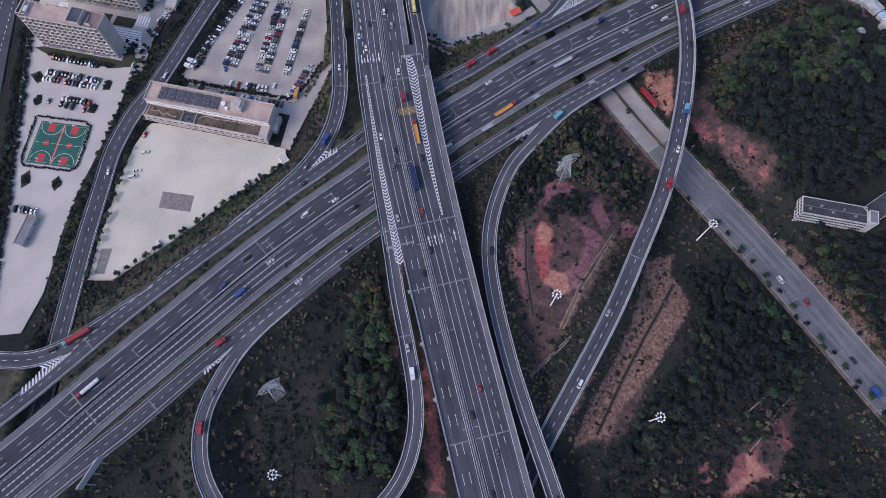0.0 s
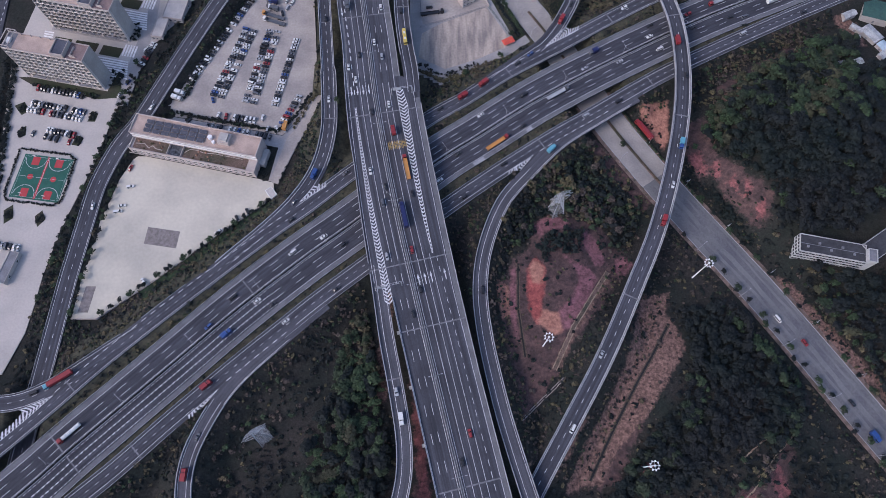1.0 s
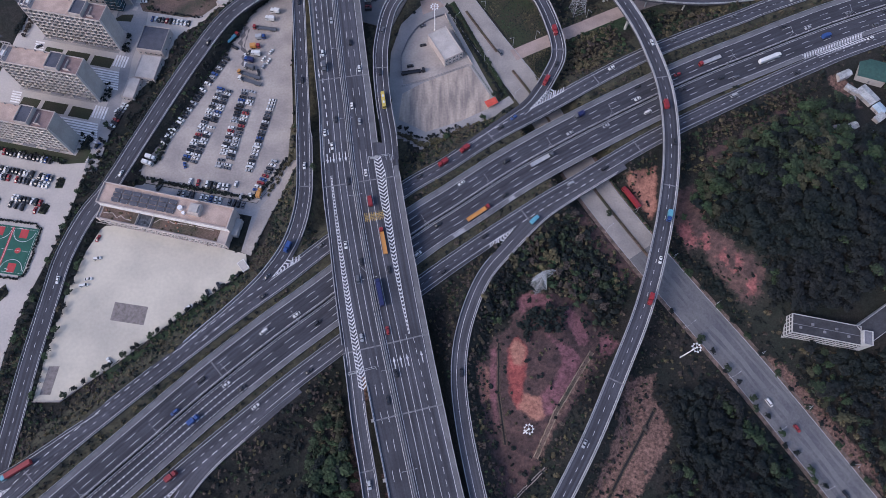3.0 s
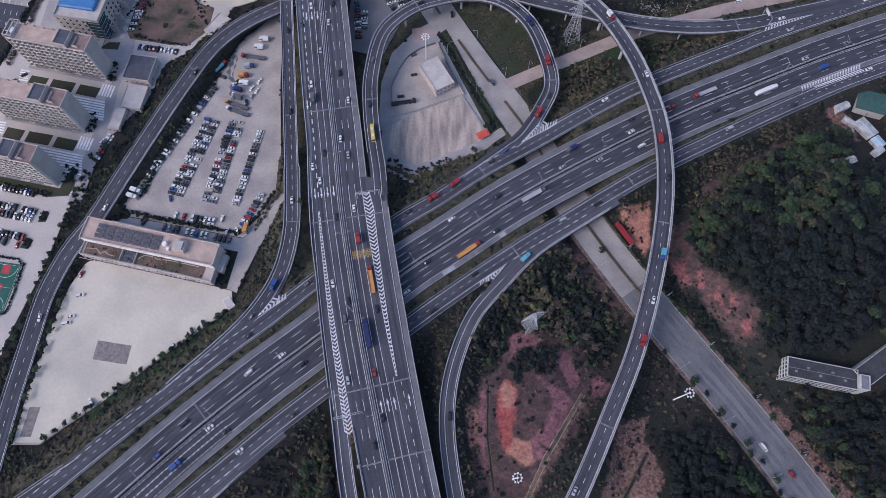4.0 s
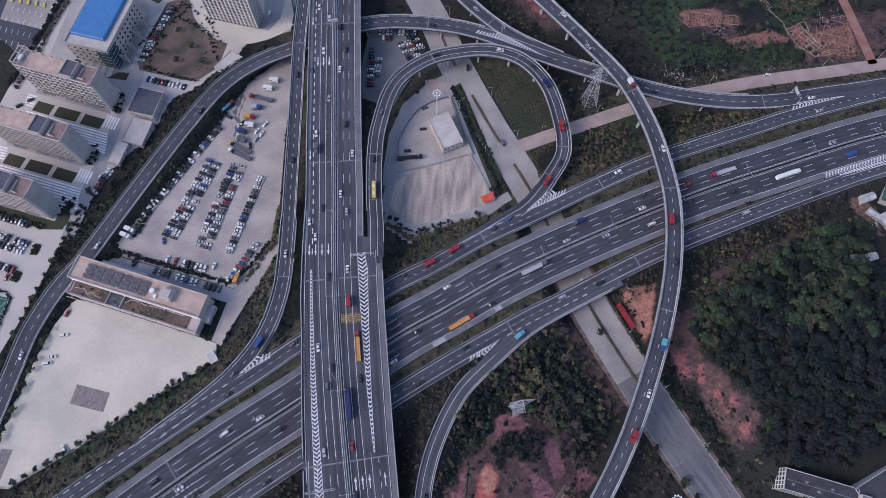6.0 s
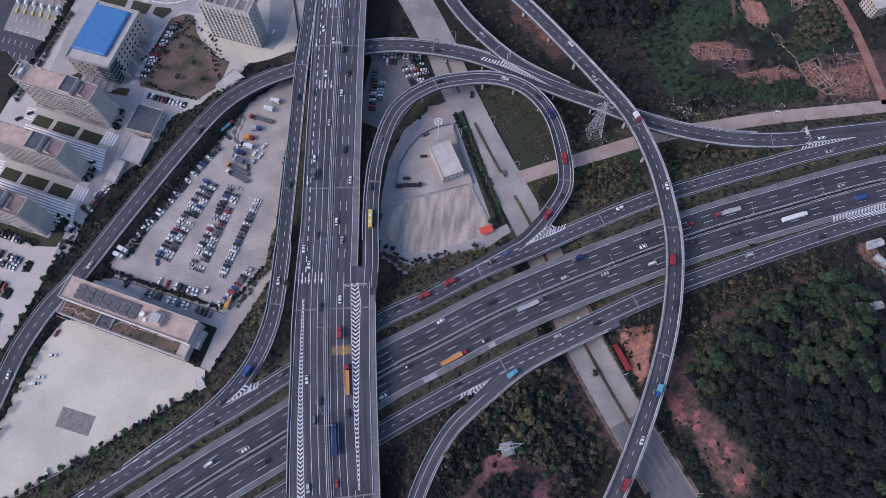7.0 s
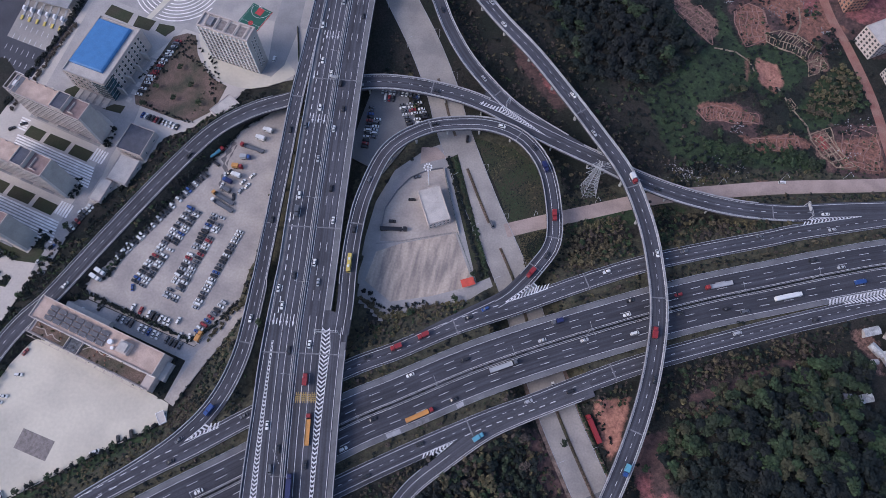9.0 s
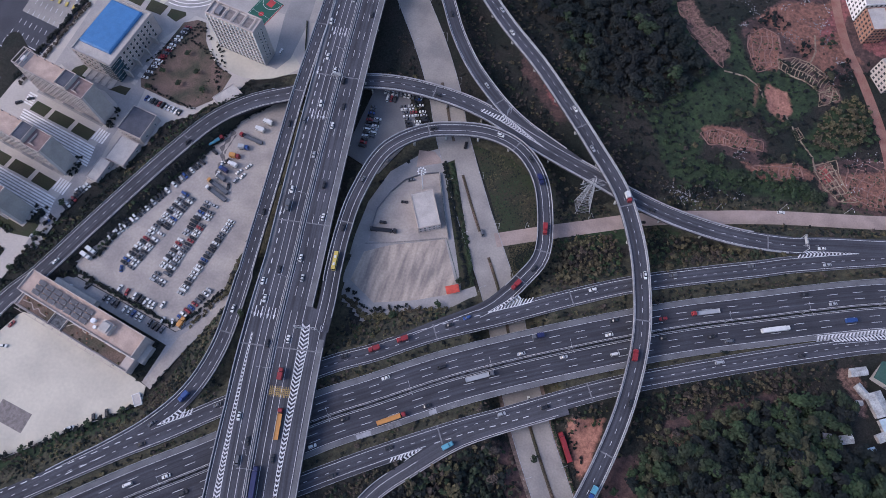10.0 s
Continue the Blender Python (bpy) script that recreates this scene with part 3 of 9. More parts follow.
# soils: outlines on the plan, each with its kind
SOILS = {
    "turf": [[(126, 559), (141, 564), (169, 516), (196, 513), (211, 487), (178, 465), (178, 440), (246, 446), (257, 433), (219, 427), (162, 423), (138, 463), (166, 504)], [(180, 560), (196, 524), (204, 518), (216, 526), (244, 516), (246, 506), (226, 480), (212, 482), (180, 520)],
             [(232, 460), (250, 500), (270, 522), (284, 500), (268, 470), (246, 462)], [(98, 368), (150, 392), (176, 388), (130, 364)], [(-190, 160), (-150, 190), (-120, 206), (-96, 190), (-170, 128)]],
    "clay": [[(38, 139), (47, 154), (56, 158), (63, 179), (82, 181), (102, 175), (112, 160), (119, 152), (110, 141), (87, 112), (75, 96), (60, 72), (49, 60), (45, 88), (40, 109)],
             [(146, 0), (158, 22), (170, 26), (182, 34), (190, 52), (196, 48), (186, 20), (176, 2)], [(160, 243), (173, 252), (176, 230), (176, 212), (168, 208), (158, 224)],
             [(-10, -10), (2, -10), (-2, 40), (-8, 84), (-14, 84), (-10, 40)], [(52, 470), (84, 440), (92, 448), (62, 484), (40, 500)],
             [(187, 556), (197, 566), (214, 588), (250, 640), (345, 640), (345, 540), (290, 530), (268, 544), (258, 526), (246, 516), (236, 530), (222, 536), (200, 520)], [(262, 470), (345, 490), (345, 436), (258, 434), (262, 448)],
             [(84, 20), (100, 30), (128, 84), (120, 84)], [(172, 462), (196, 472), (218, 468), (214, 448), (196, 450), (180, 454)], [(128, 184), (140, 196), (104, 236), (96, 232)],
             [(172, 216), (178, 222), (188, 210), (196, 200), (202, 190), (200, 174), (192, 174), (184, 188), (176, 198)], [(184, 264), (203, 277), (224, 288), (243, 303), (240, 307), (220, 294), (200, 284), (182, 270)]],
    "tan": [[(122, 132), (139, 134), (136, 122), (144, 103), (141, 96), (130, 81), (116, 61), (103, 47), (89, 27), (70, 22), (80, 44), (95, 68), (108, 92)],
            [(141, 564), (152, 568), (162, 549), (175, 545), (184, 536), (183, 524), (177, 515), (168, 522), (156, 535), (147, 546)], [(248, 459), (256, 466), (268, 456), (267, 443), (262, 435), (253, 444)],
            [(244, 518), (256, 528), (261, 514), (250, 506)], [(-32, 70), (-26, 70), (-24, 140), (-30, 138)], [(273, 327), (280, 334), (292, 327), (293, 308), (286, 306), (282, 318)],
            [(217, 408), (223, 408), (223, 420), (216, 419)], [(204, 145), (213, 139), (224, 122), (244, 95), (255, 78), (253, 71), (237, 90), (217, 118), (204, 138)],
            [(62, 30), (72, 40), (84, 62), (76, 60)], [(104, 148), (107, 145), (93, 125), (83, 111), (77, 99), (71, 87), (66, 88), (74, 103), (87, 124)], [(184, 262), (190, 268), (199, 272), (201, 266), (190, 258)]],
    "mauve": [[(77, 156), (83, 152), (93, 148), (96, 140), (92, 131), (86, 121), (79, 111), (73, 109), (71, 120), (80, 130), (85, 140), (83, 148)], [(108, 154), (115, 157), (119, 150), (113, 143), (107, 146)], [(61, 178), (69, 181), (82, 179), (81, 173), (67, 170), (63, 166)],
              [(45, 147), (49, 149), (48, 122), (49, 104), (46, 108), (44, 124)], [(86, 171), (92, 172), (99, 164), (103, 150), (95, 150), (90, 159)]],
    "brick": [[(173, 464), (180, 469), (200, 470), (216, 462), (209, 457), (195, 457), (180, 455)], [(201, 449), (212, 448), (228, 455), (242, 457), (253, 450), (244, 447), (221, 439), (213, 441)],
              [(214, 585), (248, 595), (262, 559), (273, 549), (257, 545), (250, 532), (233, 540), (222, 552), (211, 560), (197, 564), (201, 571)], [(263, 457), (294, 470), (296, 440), (283, 439), (270, 439)], [(193, 545), (197, 558), (211, 557), (216, 546), (220, 536), (216, 525), (200, 521), (196, 534)], [(203, 508), (206, 510), (207, 492), (204, 490)]],
    "pink": [[(146, -3), (150, 4), (158, 17), (163, 22), (168, 21), (175, 10), (164, 1), (155, -3)], [(173, 215), (176, 218), (177, 210), (174, 203)], [(181, 202), (184, 205), (186, 197), (184, 193)], [(188, 201), (191, 199), (191, 192), (188, 191)], [(194, 184), (197, 189), (199, 184), (197, 177), (194, 177)], [(181.7, 36.3), (186, 36.4), (189, 23), (183, 18.7), (180.5, 26)], [(110, 36), (118, 39), (119, 33), (113, 30)], [(135, 12), (141, 14), (144, 6), (139, 3)], [(262, 590), (300, 600), (330, 570), (290, 556), (272, 560)], [(159, 224), (168, 226), (171, 214), (169, 210), (161, 217)], [(240, 560), (250, 560), (270, 620), (256, 620)], [(57, 480), (78, 452), (82, 455), (64, 484)],
             [(-6, 0), (1, 0), (-4, 40), (-9, 70), (-12, 70), (-9, 40)]],
    "red": [[(55, 147), (60, 157), (66, 148), (65, 135), (62, 122), (65, 114), (59, 114), (55, 121), (54, 133)],
            [(250, 458), (256, 462), (262, 452), (258, 447)]],
    "sand": [[(132, 258), (153, 264), (150, 233), (146, 228), (137, 245)], [(210, 506), (212, 514), (217, 510), (225, 510), (231, 495), (225, 486), (214, 491)], [(59, 116), (64, 122), (72, 120), (74, 109), (69, 107), (64, 110)], [(56, 148), (60, 155), (65, 148), (64, 137), (57, 138)], [(37, 141), (44, 137), (44, 119), (40, 116), (37, 128)], [(162.2, 19.3), (165.8, 20.1), (169.2, 15.8), (172, 10.1), (176.7, 8.7), (175.8, 6.4), (167.9, 6.4), (160.7, 2.4), (152.3, -2.7), (150, 0), (158, 5.5), (163, 9.5)]],
}


def soil_depth(key, X, Y):
    """How far a place lies inside a soil's outlines, in metres (outside: minus)."""
    best = np.full(X.shape, -12.0)
    for poly in SOILS[key]:
        xs, ys = [p[0] for p in poly], [p[1] for p in poly]
        near = (X > min(xs) - 12) & (X < max(xs) + 12) & (Y > min(ys) - 12) & (Y < max(ys) + 12)
        if not near.any():
            continue
        x, y = X[near], Y[near]
        d = np.full(x.shape, 99.0)
        for (x0, y0), (x1, y1) in zip(poly, poly[1:] + poly[:1]):
            t = np.clip(((x - x0) * (x1 - x0) + (y - y0) * (y1 - y0)) / ((x1 - x0) ** 2 + (y1 - y0) ** 2), 0, 1)
            d = np.minimum(d, np.hypot(x - x0 - t * (x1 - x0), y - y0 - t * (y1 - y0)))
        best[near] = np.maximum(best[near], np.where(inside(poly, x, y), d, -d))
    return best


def bareness(X, Y):
    """0 on grown-over ground to 1 on bare red soil."""
    b = np.zeros(X.shape)
    for key, w in (("clay", 0.72), ("tan", 0.8), ("mauve", 0.95), ("brick", 0.95), ("sand", 1.0), ("pink", 0.97), ("red", 1.0)):
        b = np.maximum(b, w * smooth01(-1.0, 1.5, soil_depth(key, X, Y)))
    return b


def verge_depth(X, Y):
    """How far a place lies inside the grassed embankments beside the main roads."""
    best = np.full(X.shape, -12.0)
    for r, w, reach in ((ncol, 6.0, 15.0), (diag, 17.0, 9.0), (ramp_l, 5.0, 13.0), (loop, 5.0, 7.0), (path, 5.0, 9.0)):
        best = np.maximum(best, np.clip(reach - (line_distance(r.P, X, Y)[0] - w), -12, 9))
    return np.where(line_distance(scol.P, X, Y)[0] < 6, 2.0, best)


def ground_material():
    m = material("vegetated_ground", (0.028, 0.025, 0.0225), 0.95, var=0.35, scale=0.035, fine=1.2, tint=(0.014, 0.018, 0.015), bump=0.6)
    nt = m.node_tree
    bsdf = nt.nodes["Principled BSDF"]
    green = bsdf.inputs["Base Color"].links[0].from_socket
    geo = nt.nodes.new("ShaderNodeNewGeometry")
    for name, lightc, darkc, sc, rag in (("verge", (0.074, 0.068, 0.046), (0.034, 0.036, 0.027), 0.22, 12.0), ("turf", (0.034, 0.056, 0.026), (0.020, 0.031, 0.019), 0.12, 9.0), ("clay", (0.100, 0.060, 0.056), (0.046, 0.032, 0.032), 0.16, 8.0), ("tan", (0.23, 0.137, 0.108), (0.082, 0.050, 0.043), 0.6, 6.0),
                                         ("mauve", (0.235, 0.105, 0.118), (0.115, 0.055, 0.062), 0.22, 4.0), ("brick", (0.25, 0.120, 0.088), (0.115, 0.060, 0.050), 0.35, 5.0), ("pink", (0.27, 0.100, 0.098), (0.105, 0.047, 0.048), 0.20, 7.0),
                                         ("red", (0.33, 0.092, 0.080), (0.17, 0.045, 0.044), 0.17, 3.0), ("sand", (0.37, 0.18, 0.132), (0.26, 0.122, 0.092), 0.25, 3.5)):
        at = nt.nodes.new("ShaderNodeAttribute")
        at.attribute_name = name
        n = nt.nodes.new("ShaderNodeTexNoise")
        n.inputs["Scale"].default_value, n.inputs["Detail"].default_value, n.inputs["Roughness"].default_value = sc, 8.0, 0.65
        nt.links.new(geo.outputs["Position"], n.inputs["Vector"])
        earth = nt.nodes.new("ShaderNodeMix")
        earth.data_type = "RGBA"
        earth.inputs["A"].default_value, earth.inputs["B"].default_value = (*darkc, 1), (*lightc, 1)
        er = nt.nodes.new("ShaderNodeMapRange")
        er.inputs["From Min"].default_value, er.inputs["From Max"].default_value = 0.38, 0.62
        nt.links.new(n.outputs["Fac"], er.inputs["Value"])
        nt.links.new(er.outputs["Result"], earth.inputs["Factor"])
        add = nt.nodes.new("ShaderNodeMath")
        add.operation = "ADD"
        nt.links.new(at.outputs["Fac"], add.inputs[0])
        n2 = nt.nodes.new("ShaderNodeTexNoise")
        n2.inputs["Scale"].default_value, n2.inputs["Detail"].default_value, n2.inputs["Roughness"].default_value = 0.16, 10.0, 0.74
        nt.links.new(geo.outputs["Position"], n2.inputs["Vector"])
        wide = nt.nodes.new("ShaderNodeMapRange")
        wide.clamp = False
        wide.inputs["To Min"].default_value, wide.inputs["To Max"].default_value = -rag, rag
        nt.links.new(n2.outputs["Fac"], wide.inputs["Value"])
        nt.links.new(wide.outputs["Result"], add.inputs[1])
        edge = nt.nodes.new("ShaderNodeMapRange")
        edge.inputs["From Min"].default_value, edge.inputs["From Max"].default_value = -0.7, 1.3
        nt.links.new(add.outputs[0], edge.inputs["Value"])
        mix = nt.nodes.new("ShaderNodeMix")
        mix.data_type = "RGBA"
        nt.links.new(edge.outputs["Result"], mix.inputs["Factor"])
        nt.links.new(green, mix.inputs["A"])
        nt.links.new(earth.outputs["Result"], mix.inputs["B"])
        green = mix.outputs["Result"]
    grit = nt.nodes.new("ShaderNodeTexNoise")
    grit.inputs["Scale"].default_value, grit.inputs["Detail"].default_value, grit.inputs["Roughness"].default_value = 0.55, 8.0, 0.75
    nt.links.new(geo.outputs["Position"], grit.inputs["Vector"])
    span = nt.nodes.new("ShaderNodeMapRange")
    span.inputs["From Min"].default_value, span.inputs["From Max"].default_value = 0.3, 0.7
    span.inputs["To Min"].default_value, span.inputs["To Max"].default_value = 0.45, 1.5
    nt.links.new(grit.outputs["Fac"], span.inputs["Value"])
    rough_value = nt.nodes.new("ShaderNodeHueSaturation")
    nt.links.new(span.outputs["Result"], rough_value.inputs["Value"])
    nt.links.new(green, rough_value.inputs["Color"])
    nt.links.new(rough_value.outputs["Color"], bsdf.inputs["Base Color"])
    return m


gx = np.concatenate([[-3000, -1500, -800, -500, -420, -380], np.arange(-345, 345, 2.0), [380, 430, 520, 800, 1500, 3000]])
gy = np.concatenate([[-3000, -1500, -600, -250, -140, -100], np.arange(-72, 640, 2.0), [680, 760, 1000, 1600, 3000]])
GX, GY = np.meshgrid(gx, gy)
GZ = height(GX, GY) - 0.02
nxg, nyg = len(gx), len(gy)
gv = np.stack([GX.ravel(), GY.ravel(), GZ.ravel()], 1)
gf = [(j * nxg + i, j * nxg + i + 1, (j + 1) * nxg + i + 1, (j + 1) * nxg + i) for j in range(nyg - 1) for i in range(nxg - 1)]
ground = mesh_object("ground", gv, gf, ground_material(), smooth=True)
for key in SOILS:
    ground.data.attributes.new(key, "FLOAT", "POINT").data.foreach_set("value", soil_depth(key, GX, GY).ravel().astype(np.float32))
ground.data.attributes.new("verge", "FLOAT", "POINT").data.foreach_set("value", verge_depth(GX, GY).ravel().astype(np.float32))
tagged(ground, "overgrown earth with red soil patches and low hills", "ground", kind="structure")


def ground_at(x, y):
    """The ground's height, from the sheet itself."""
    i = np.clip(np.searchsorted(gx, x) - 1, 0, nxg - 2)
    j = np.clip(np.searchsorted(gy, y) - 1, 0, nyg - 2)
    u, v = (x - gx[i]) / (gx[i + 1] - gx[i]), (y - gy[j]) / (gy[j + 1] - gy[j])
    return (GZ[j, i] * (1 - u) + GZ[j, i + 1] * u) * (1 - v) + (GZ[j + 1, i] * (1 - u) + GZ[j + 1, i + 1] * u) * v


def slab(name, poly, mat, label, top=0.05, depth=0.5, kind="structure", category="pavement"):
    """A paved area with a kerb-like edge."""
    area = sum(a[0] * b[1] - b[0] * a[1] for a, b in zip(poly, poly[1:] + poly[:1]))
    p = poly if area > 0 else poly[::-1]
    ob = Mesh().frustum([(x, y, top - depth) for x, y in p], [(x, y, top) for x, y in p]).make(name, mat)
    return tagged(ob, label, category, kind=kind)


slab("pavement", LOT1, CONCRETE, "large empty pale concrete yard", 0.06)
slab("pavement", LOT2, LOT, "worn tan concrete car park", 0.05)
slab("pavement", LOT2_STRIP, CAMPUS_ROAD, "grey parking strip behind the flat-roofed building", 0.03)
slab("road", [(-75, 272), (-80, 265.5), (-87, 256), (-91, 243), (-95, 238), (-99, 223), (-102.5, 210), (-104.5, 207.5), (-98, 205), (-96, 213), (-90, 229), (-82, 248), (-74.5, 266)], LOT, "pale concrete service lane beside the ramp", 0.07, category="road")
slab("pavement", CAMPUS_POLY, CAMPUS, "pale concrete campus ground", 0.04)
slab("pavement", COURT_LOT, CAMPUS_ROAD, "grey concrete yard inside the loop ramp", 0.05)
slab("pavement", [(-8.5, 327), (-10.4, 349), (-6, 362), (0, 372.5), (8, 379), (15.5, 382.5), (19, 384), (37.5, 342), (36, 341.6), (5.5, 329.2)], LOT, "tan concrete yard inside the curved wall", 0.07)
# the darker asphalt here stands in for shade lying over the yard
slab("pavement", UNDER_LOT, ASPHALT_OLD, "dusty parking yard beside the viaduct, shade in its dark paving", 0.05)
slab("pavement", [(-9, 319.5), (5.5, 328.5), (36, 341.5), (53.5, 311), (30, 299), (7, 290.5), (-11, 300)], TANCOURT, "tan concrete drying court with pale streaks", 0.09)
slab("pavement", [(-175, 176), (-155, 173), (-156, 162), (-176, 165)], PATCH, "brown gravel patch in the concrete yard", 0.10)
slab("pavement", [(-206, 138), (-200, 138), (-202, 122), (-208, 122)], PATCH, "brown gravel strip in the concrete yard", 0.10)

# ---------------------------------------------------------------- roads
def spans(road, gaps):
    """The stretches left when the gaps, given as pairs of places, are taken out."""
    cuts = sorted(tuple(sorted((road.near(*a), road.near(*b)))) for a, b in gaps)
    s, out = float(road.s[0]), []
    for a, b in cuts:
        if a > s:
            out.append((s, a))
        s = max(s, b)
    if s < road.s[-1]:
        out.append((s, float(road.s[-1])))
    return out


def build_road(name, road, label, thick=1.5, gaps_left=(), gaps_right=(), wall=True, surface=None, high=0.95, width=0.45):
    deck = road.strip(-road.L, road.R, 0.0, thick).make(name, surface or ASPHALT)
    for key, row in (("across", [-road.L, road.R] * 2), ("ahead", [road.s] * 4)):
        deck.data.attributes.new(key, "FLOAT", "POINT").data.foreach_set("value", np.concatenate(row).astype(np.float32))
    tagged(deck, label, "road", kind="structure")
    for sign, gaps in ((-1, gaps_left), (1, gaps_right)):
        if gaps is None:
            continue
        e = road.R if sign > 0 else -road.L
        for a, b in spans(road, gaps):
            if b - a < 5:
                continue
            x0, x1 = (e - width, e) if sign > 0 else (e, e + width)
            road.strip(x0 - 0.003 * sign * -1, x1, high, high + (0.2 if wall else -0.35), a, b).make("parapet" if wall else "guard_rail", PARAPET if wall else STEEL, deck)
    return deck


def add_paint(deck, mesh, mat=None, name="lane_marking"):
    ob = mesh.make(name, mat or PAINT, deck)
    return ob


def add_piers(deck, road, s0, s1, step, offs=(0,), r=0.8, cap=None, skip=None):
    s = s0
    while s < s1:
        x, y, z = road.at(s, 0)
        if skip is None or not skip(x, y):
            a = road.heading(s)
            m = Mesh()
            for o in offs:
                px, py, _ = road.at(s, o)
                m.tube((px, py, ground_at(px, py) - 0.5), (px, py, z - 1.9), r, r, 10)
            if cap:
                m.box(-0.9, 0.9, -cap, cap, -2.3, -1.35, pose(x, y, z, 0, 0, a))
            m.make("pier", PIER, deck)
        s += step


WIDE, DASH = 0.24, (6.0, 9.0)

# the viaduct
deck_main = build_road("viaduct", main_road, "wide grey asphalt viaduct with concrete parapets", 1.9,
                       gaps_left=[((-33, 150), (-14, 126))], gaps_right=[((-42, 272), (-34, 250))])
paint = Mesh()
R = main_road
sy = lambda y: float(np.interp(y, R.P[:, 1], R.s))
R.line(1.7, WIDE, out=paint); R.line(-1.7, WIDE, out=paint)
for o in (5.45, 9.2):
    R.line(o, WIDE, DASH, out=paint, s0=sy(262))
    R.line(o, WIDE, out=paint, s1=sy(262))
R.line(12.95, WIDE, out=paint, s0=sy(262))
R.line(12.95, WIDE, out=paint, s1=sy(150))
for o in (-5.45, -9.2):
    R.line(o, WIDE, out=paint, s0=sy(150))
    R.line(o, WIDE, DASH, out=paint, s1=sy(150))
R.line(-12.95, 0.55, (3.4, 3.0), out=paint, s0=sy(262), s1=sy(480))
R.line(-12.9, WIDE, out=paint, s1=sy(128))
R.line(-16.8, WIDE, out=paint, s0=sy(262), s1=sy(290))
R.line(lambda s: -np.interp(s, [sy(132), sy(215), sy(262)], [21.8, 18.6, 16.8]), WIDE, out=paint, s0=sy(140), s1=sy(262))
# hatched gore on the west side, widening towards the branch ramp
ga = lambda s: -np.interp(s, [sy(128), sy(253)], [13.4, 13.2])
gb = lambda s: -np.interp(s, [sy(128), sy(253)], [17.8, 13.9])
R.chevrons(ga, gb, sy(128), sy(253), 2.1, 0.95, -0.9, paint)
# hatched gore on the east side, where the loop ramp joins
ha = lambda s: np.interp(s, [sy(150), sy(262)], [14.6, 13.4])
hb = lambda s: np.interp(s, [sy(150), sy(250), sy(262)], [15.2, 19.0, 17.4])
R.chevrons(ha, hb, sy(150), sy(262), 2.4, 1.05, -0.9, paint)
R.line(lambda s: float(np.interp(s, [sy(-3), sy(129), sy(183), sy(250)], [20.4, 21.2, 22.9, 24.0])), WIDE, out=paint, s1=sy(262))
R.line(16.7, WIDE, (3.4, 3.0), out=paint, s0=sy(20), s1=sy(150))


def arrow(road, s, off, out, ahead=1, lift=0.06, length=7.0):
    m = lambda ds, o: road.at(s + ds * ahead, off + o, lift)
    out.add([m(0, -0.28), m(0, 0.28), m(length * 0.62, 0.28), m(length * 0.62, -0.28)], [(0, 1, 2, 3)])
    out.add([m(length * 0.6, -0.75), m(length * 0.6, 0.75), m(length, 0)], [(0, 1, 2)])


for o in (-3.6, -7.3, -11.0, -14.8):
    arrow(R, sy(268), o, paint, -1)
for o in (3.6, 7.3, 11.0, 19.0):
    arrow(R, sy(133), o, paint, 1)
for y_, offs in ((398, (-3.6, -7.3, -11.0)), (462, (-3.6, -7.3, -11.0)), (330, (-14.9,)), (430, (-14.9,))):
    for o in offs:
        arrow(R, sy(y_), o, paint, -1)
add_paint(deck_main, paint)
ym = Mesh()
for i in range(4):
    s = sy(222)
    for k in (0, 1, 2, 3):
        ym.add([R.at(s - 1 + k * 1.0, 2.6 + i * 2.9, 0.056), R.at(s - 1 + k * 1.0, 4.9 + i * 2.9, 0.056), R.at(s - 0.6 + k * 1.0, 4.9 + i * 2.9, 0.056), R.at(s - 0.6 + k * 1.0, 2.6 + i * 2.9, 0.056)], [(0, 1, 2, 3)])
    for k in (0.0, 1.1, 2.2):
        ym.add([R.at(s - 2.2, 2.7 + i * 2.9 + k, 0.056), R.at(s - 2.2, 3.0 + i * 2.9 + k, 0.056), R.at(s + 3.6, 3.0 + i * 2.9 + k, 0.056), R.at(s + 3.6, 2.7 + i * 2.9 + k, 0.056)], [(0, 1, 2, 3)])
ym.make("yellow_road_marking", PAINT_YELLOW, deck_main)
for o in (-0.75, 0.4):
    R.strip(o, o + 0.35, 0.9, 0.95).make("median_barrier", PARAPET, deck_main)
R.strip(-0.39, 0.39, 0.02, 0.01).make("median_strip", SHOULDER, deck_main)
R.strip(13.2, R.R - 0.5, 0.02, 0.015, s0=sy(268)).make("shoulder", SHOULDER, deck_main)
R.strip(R.R - 3.2, R.R - 0.5, 0.02, 0.015, s1=sy(255)).make("shoulder", SHOULDER, deck_main)
R.strip(-R.L + 0.5, -R.L + 2.8, 0.02, 0.015, s0=sy(262)).make("shoulder", SHOULDER, deck_main)


def joint(road, y_or_s, a, b, deck, by_s=False):
    s = y_or_s if by_s else float(np.interp(y_or_s, road.P[:, 1], road.s))
    m = Mesh().add([road.at(s, a, 0.058), road.at(s, b, 0.058), road.at(s + 0.8, b, 0.058), road.at(s + 0.8, a, 0.058)], [(0, 1, 2, 3)])
    m.make("expansion_joint", JOINT, deck)


for y, a, b in ((25, -13, 23), (109, -13, 24), (147, -22.5, 25), (246, -19.5, 27), (321, -16.9, 16.5), (424, -16.9, 16.5), (500, -16.9, 16.5)):
    joint(R, y, a, b, deck_main)
add_piers(deck_main, R, 40, 860, 31, (-13, -4.5, 4.5, 13), 0.9, 15)

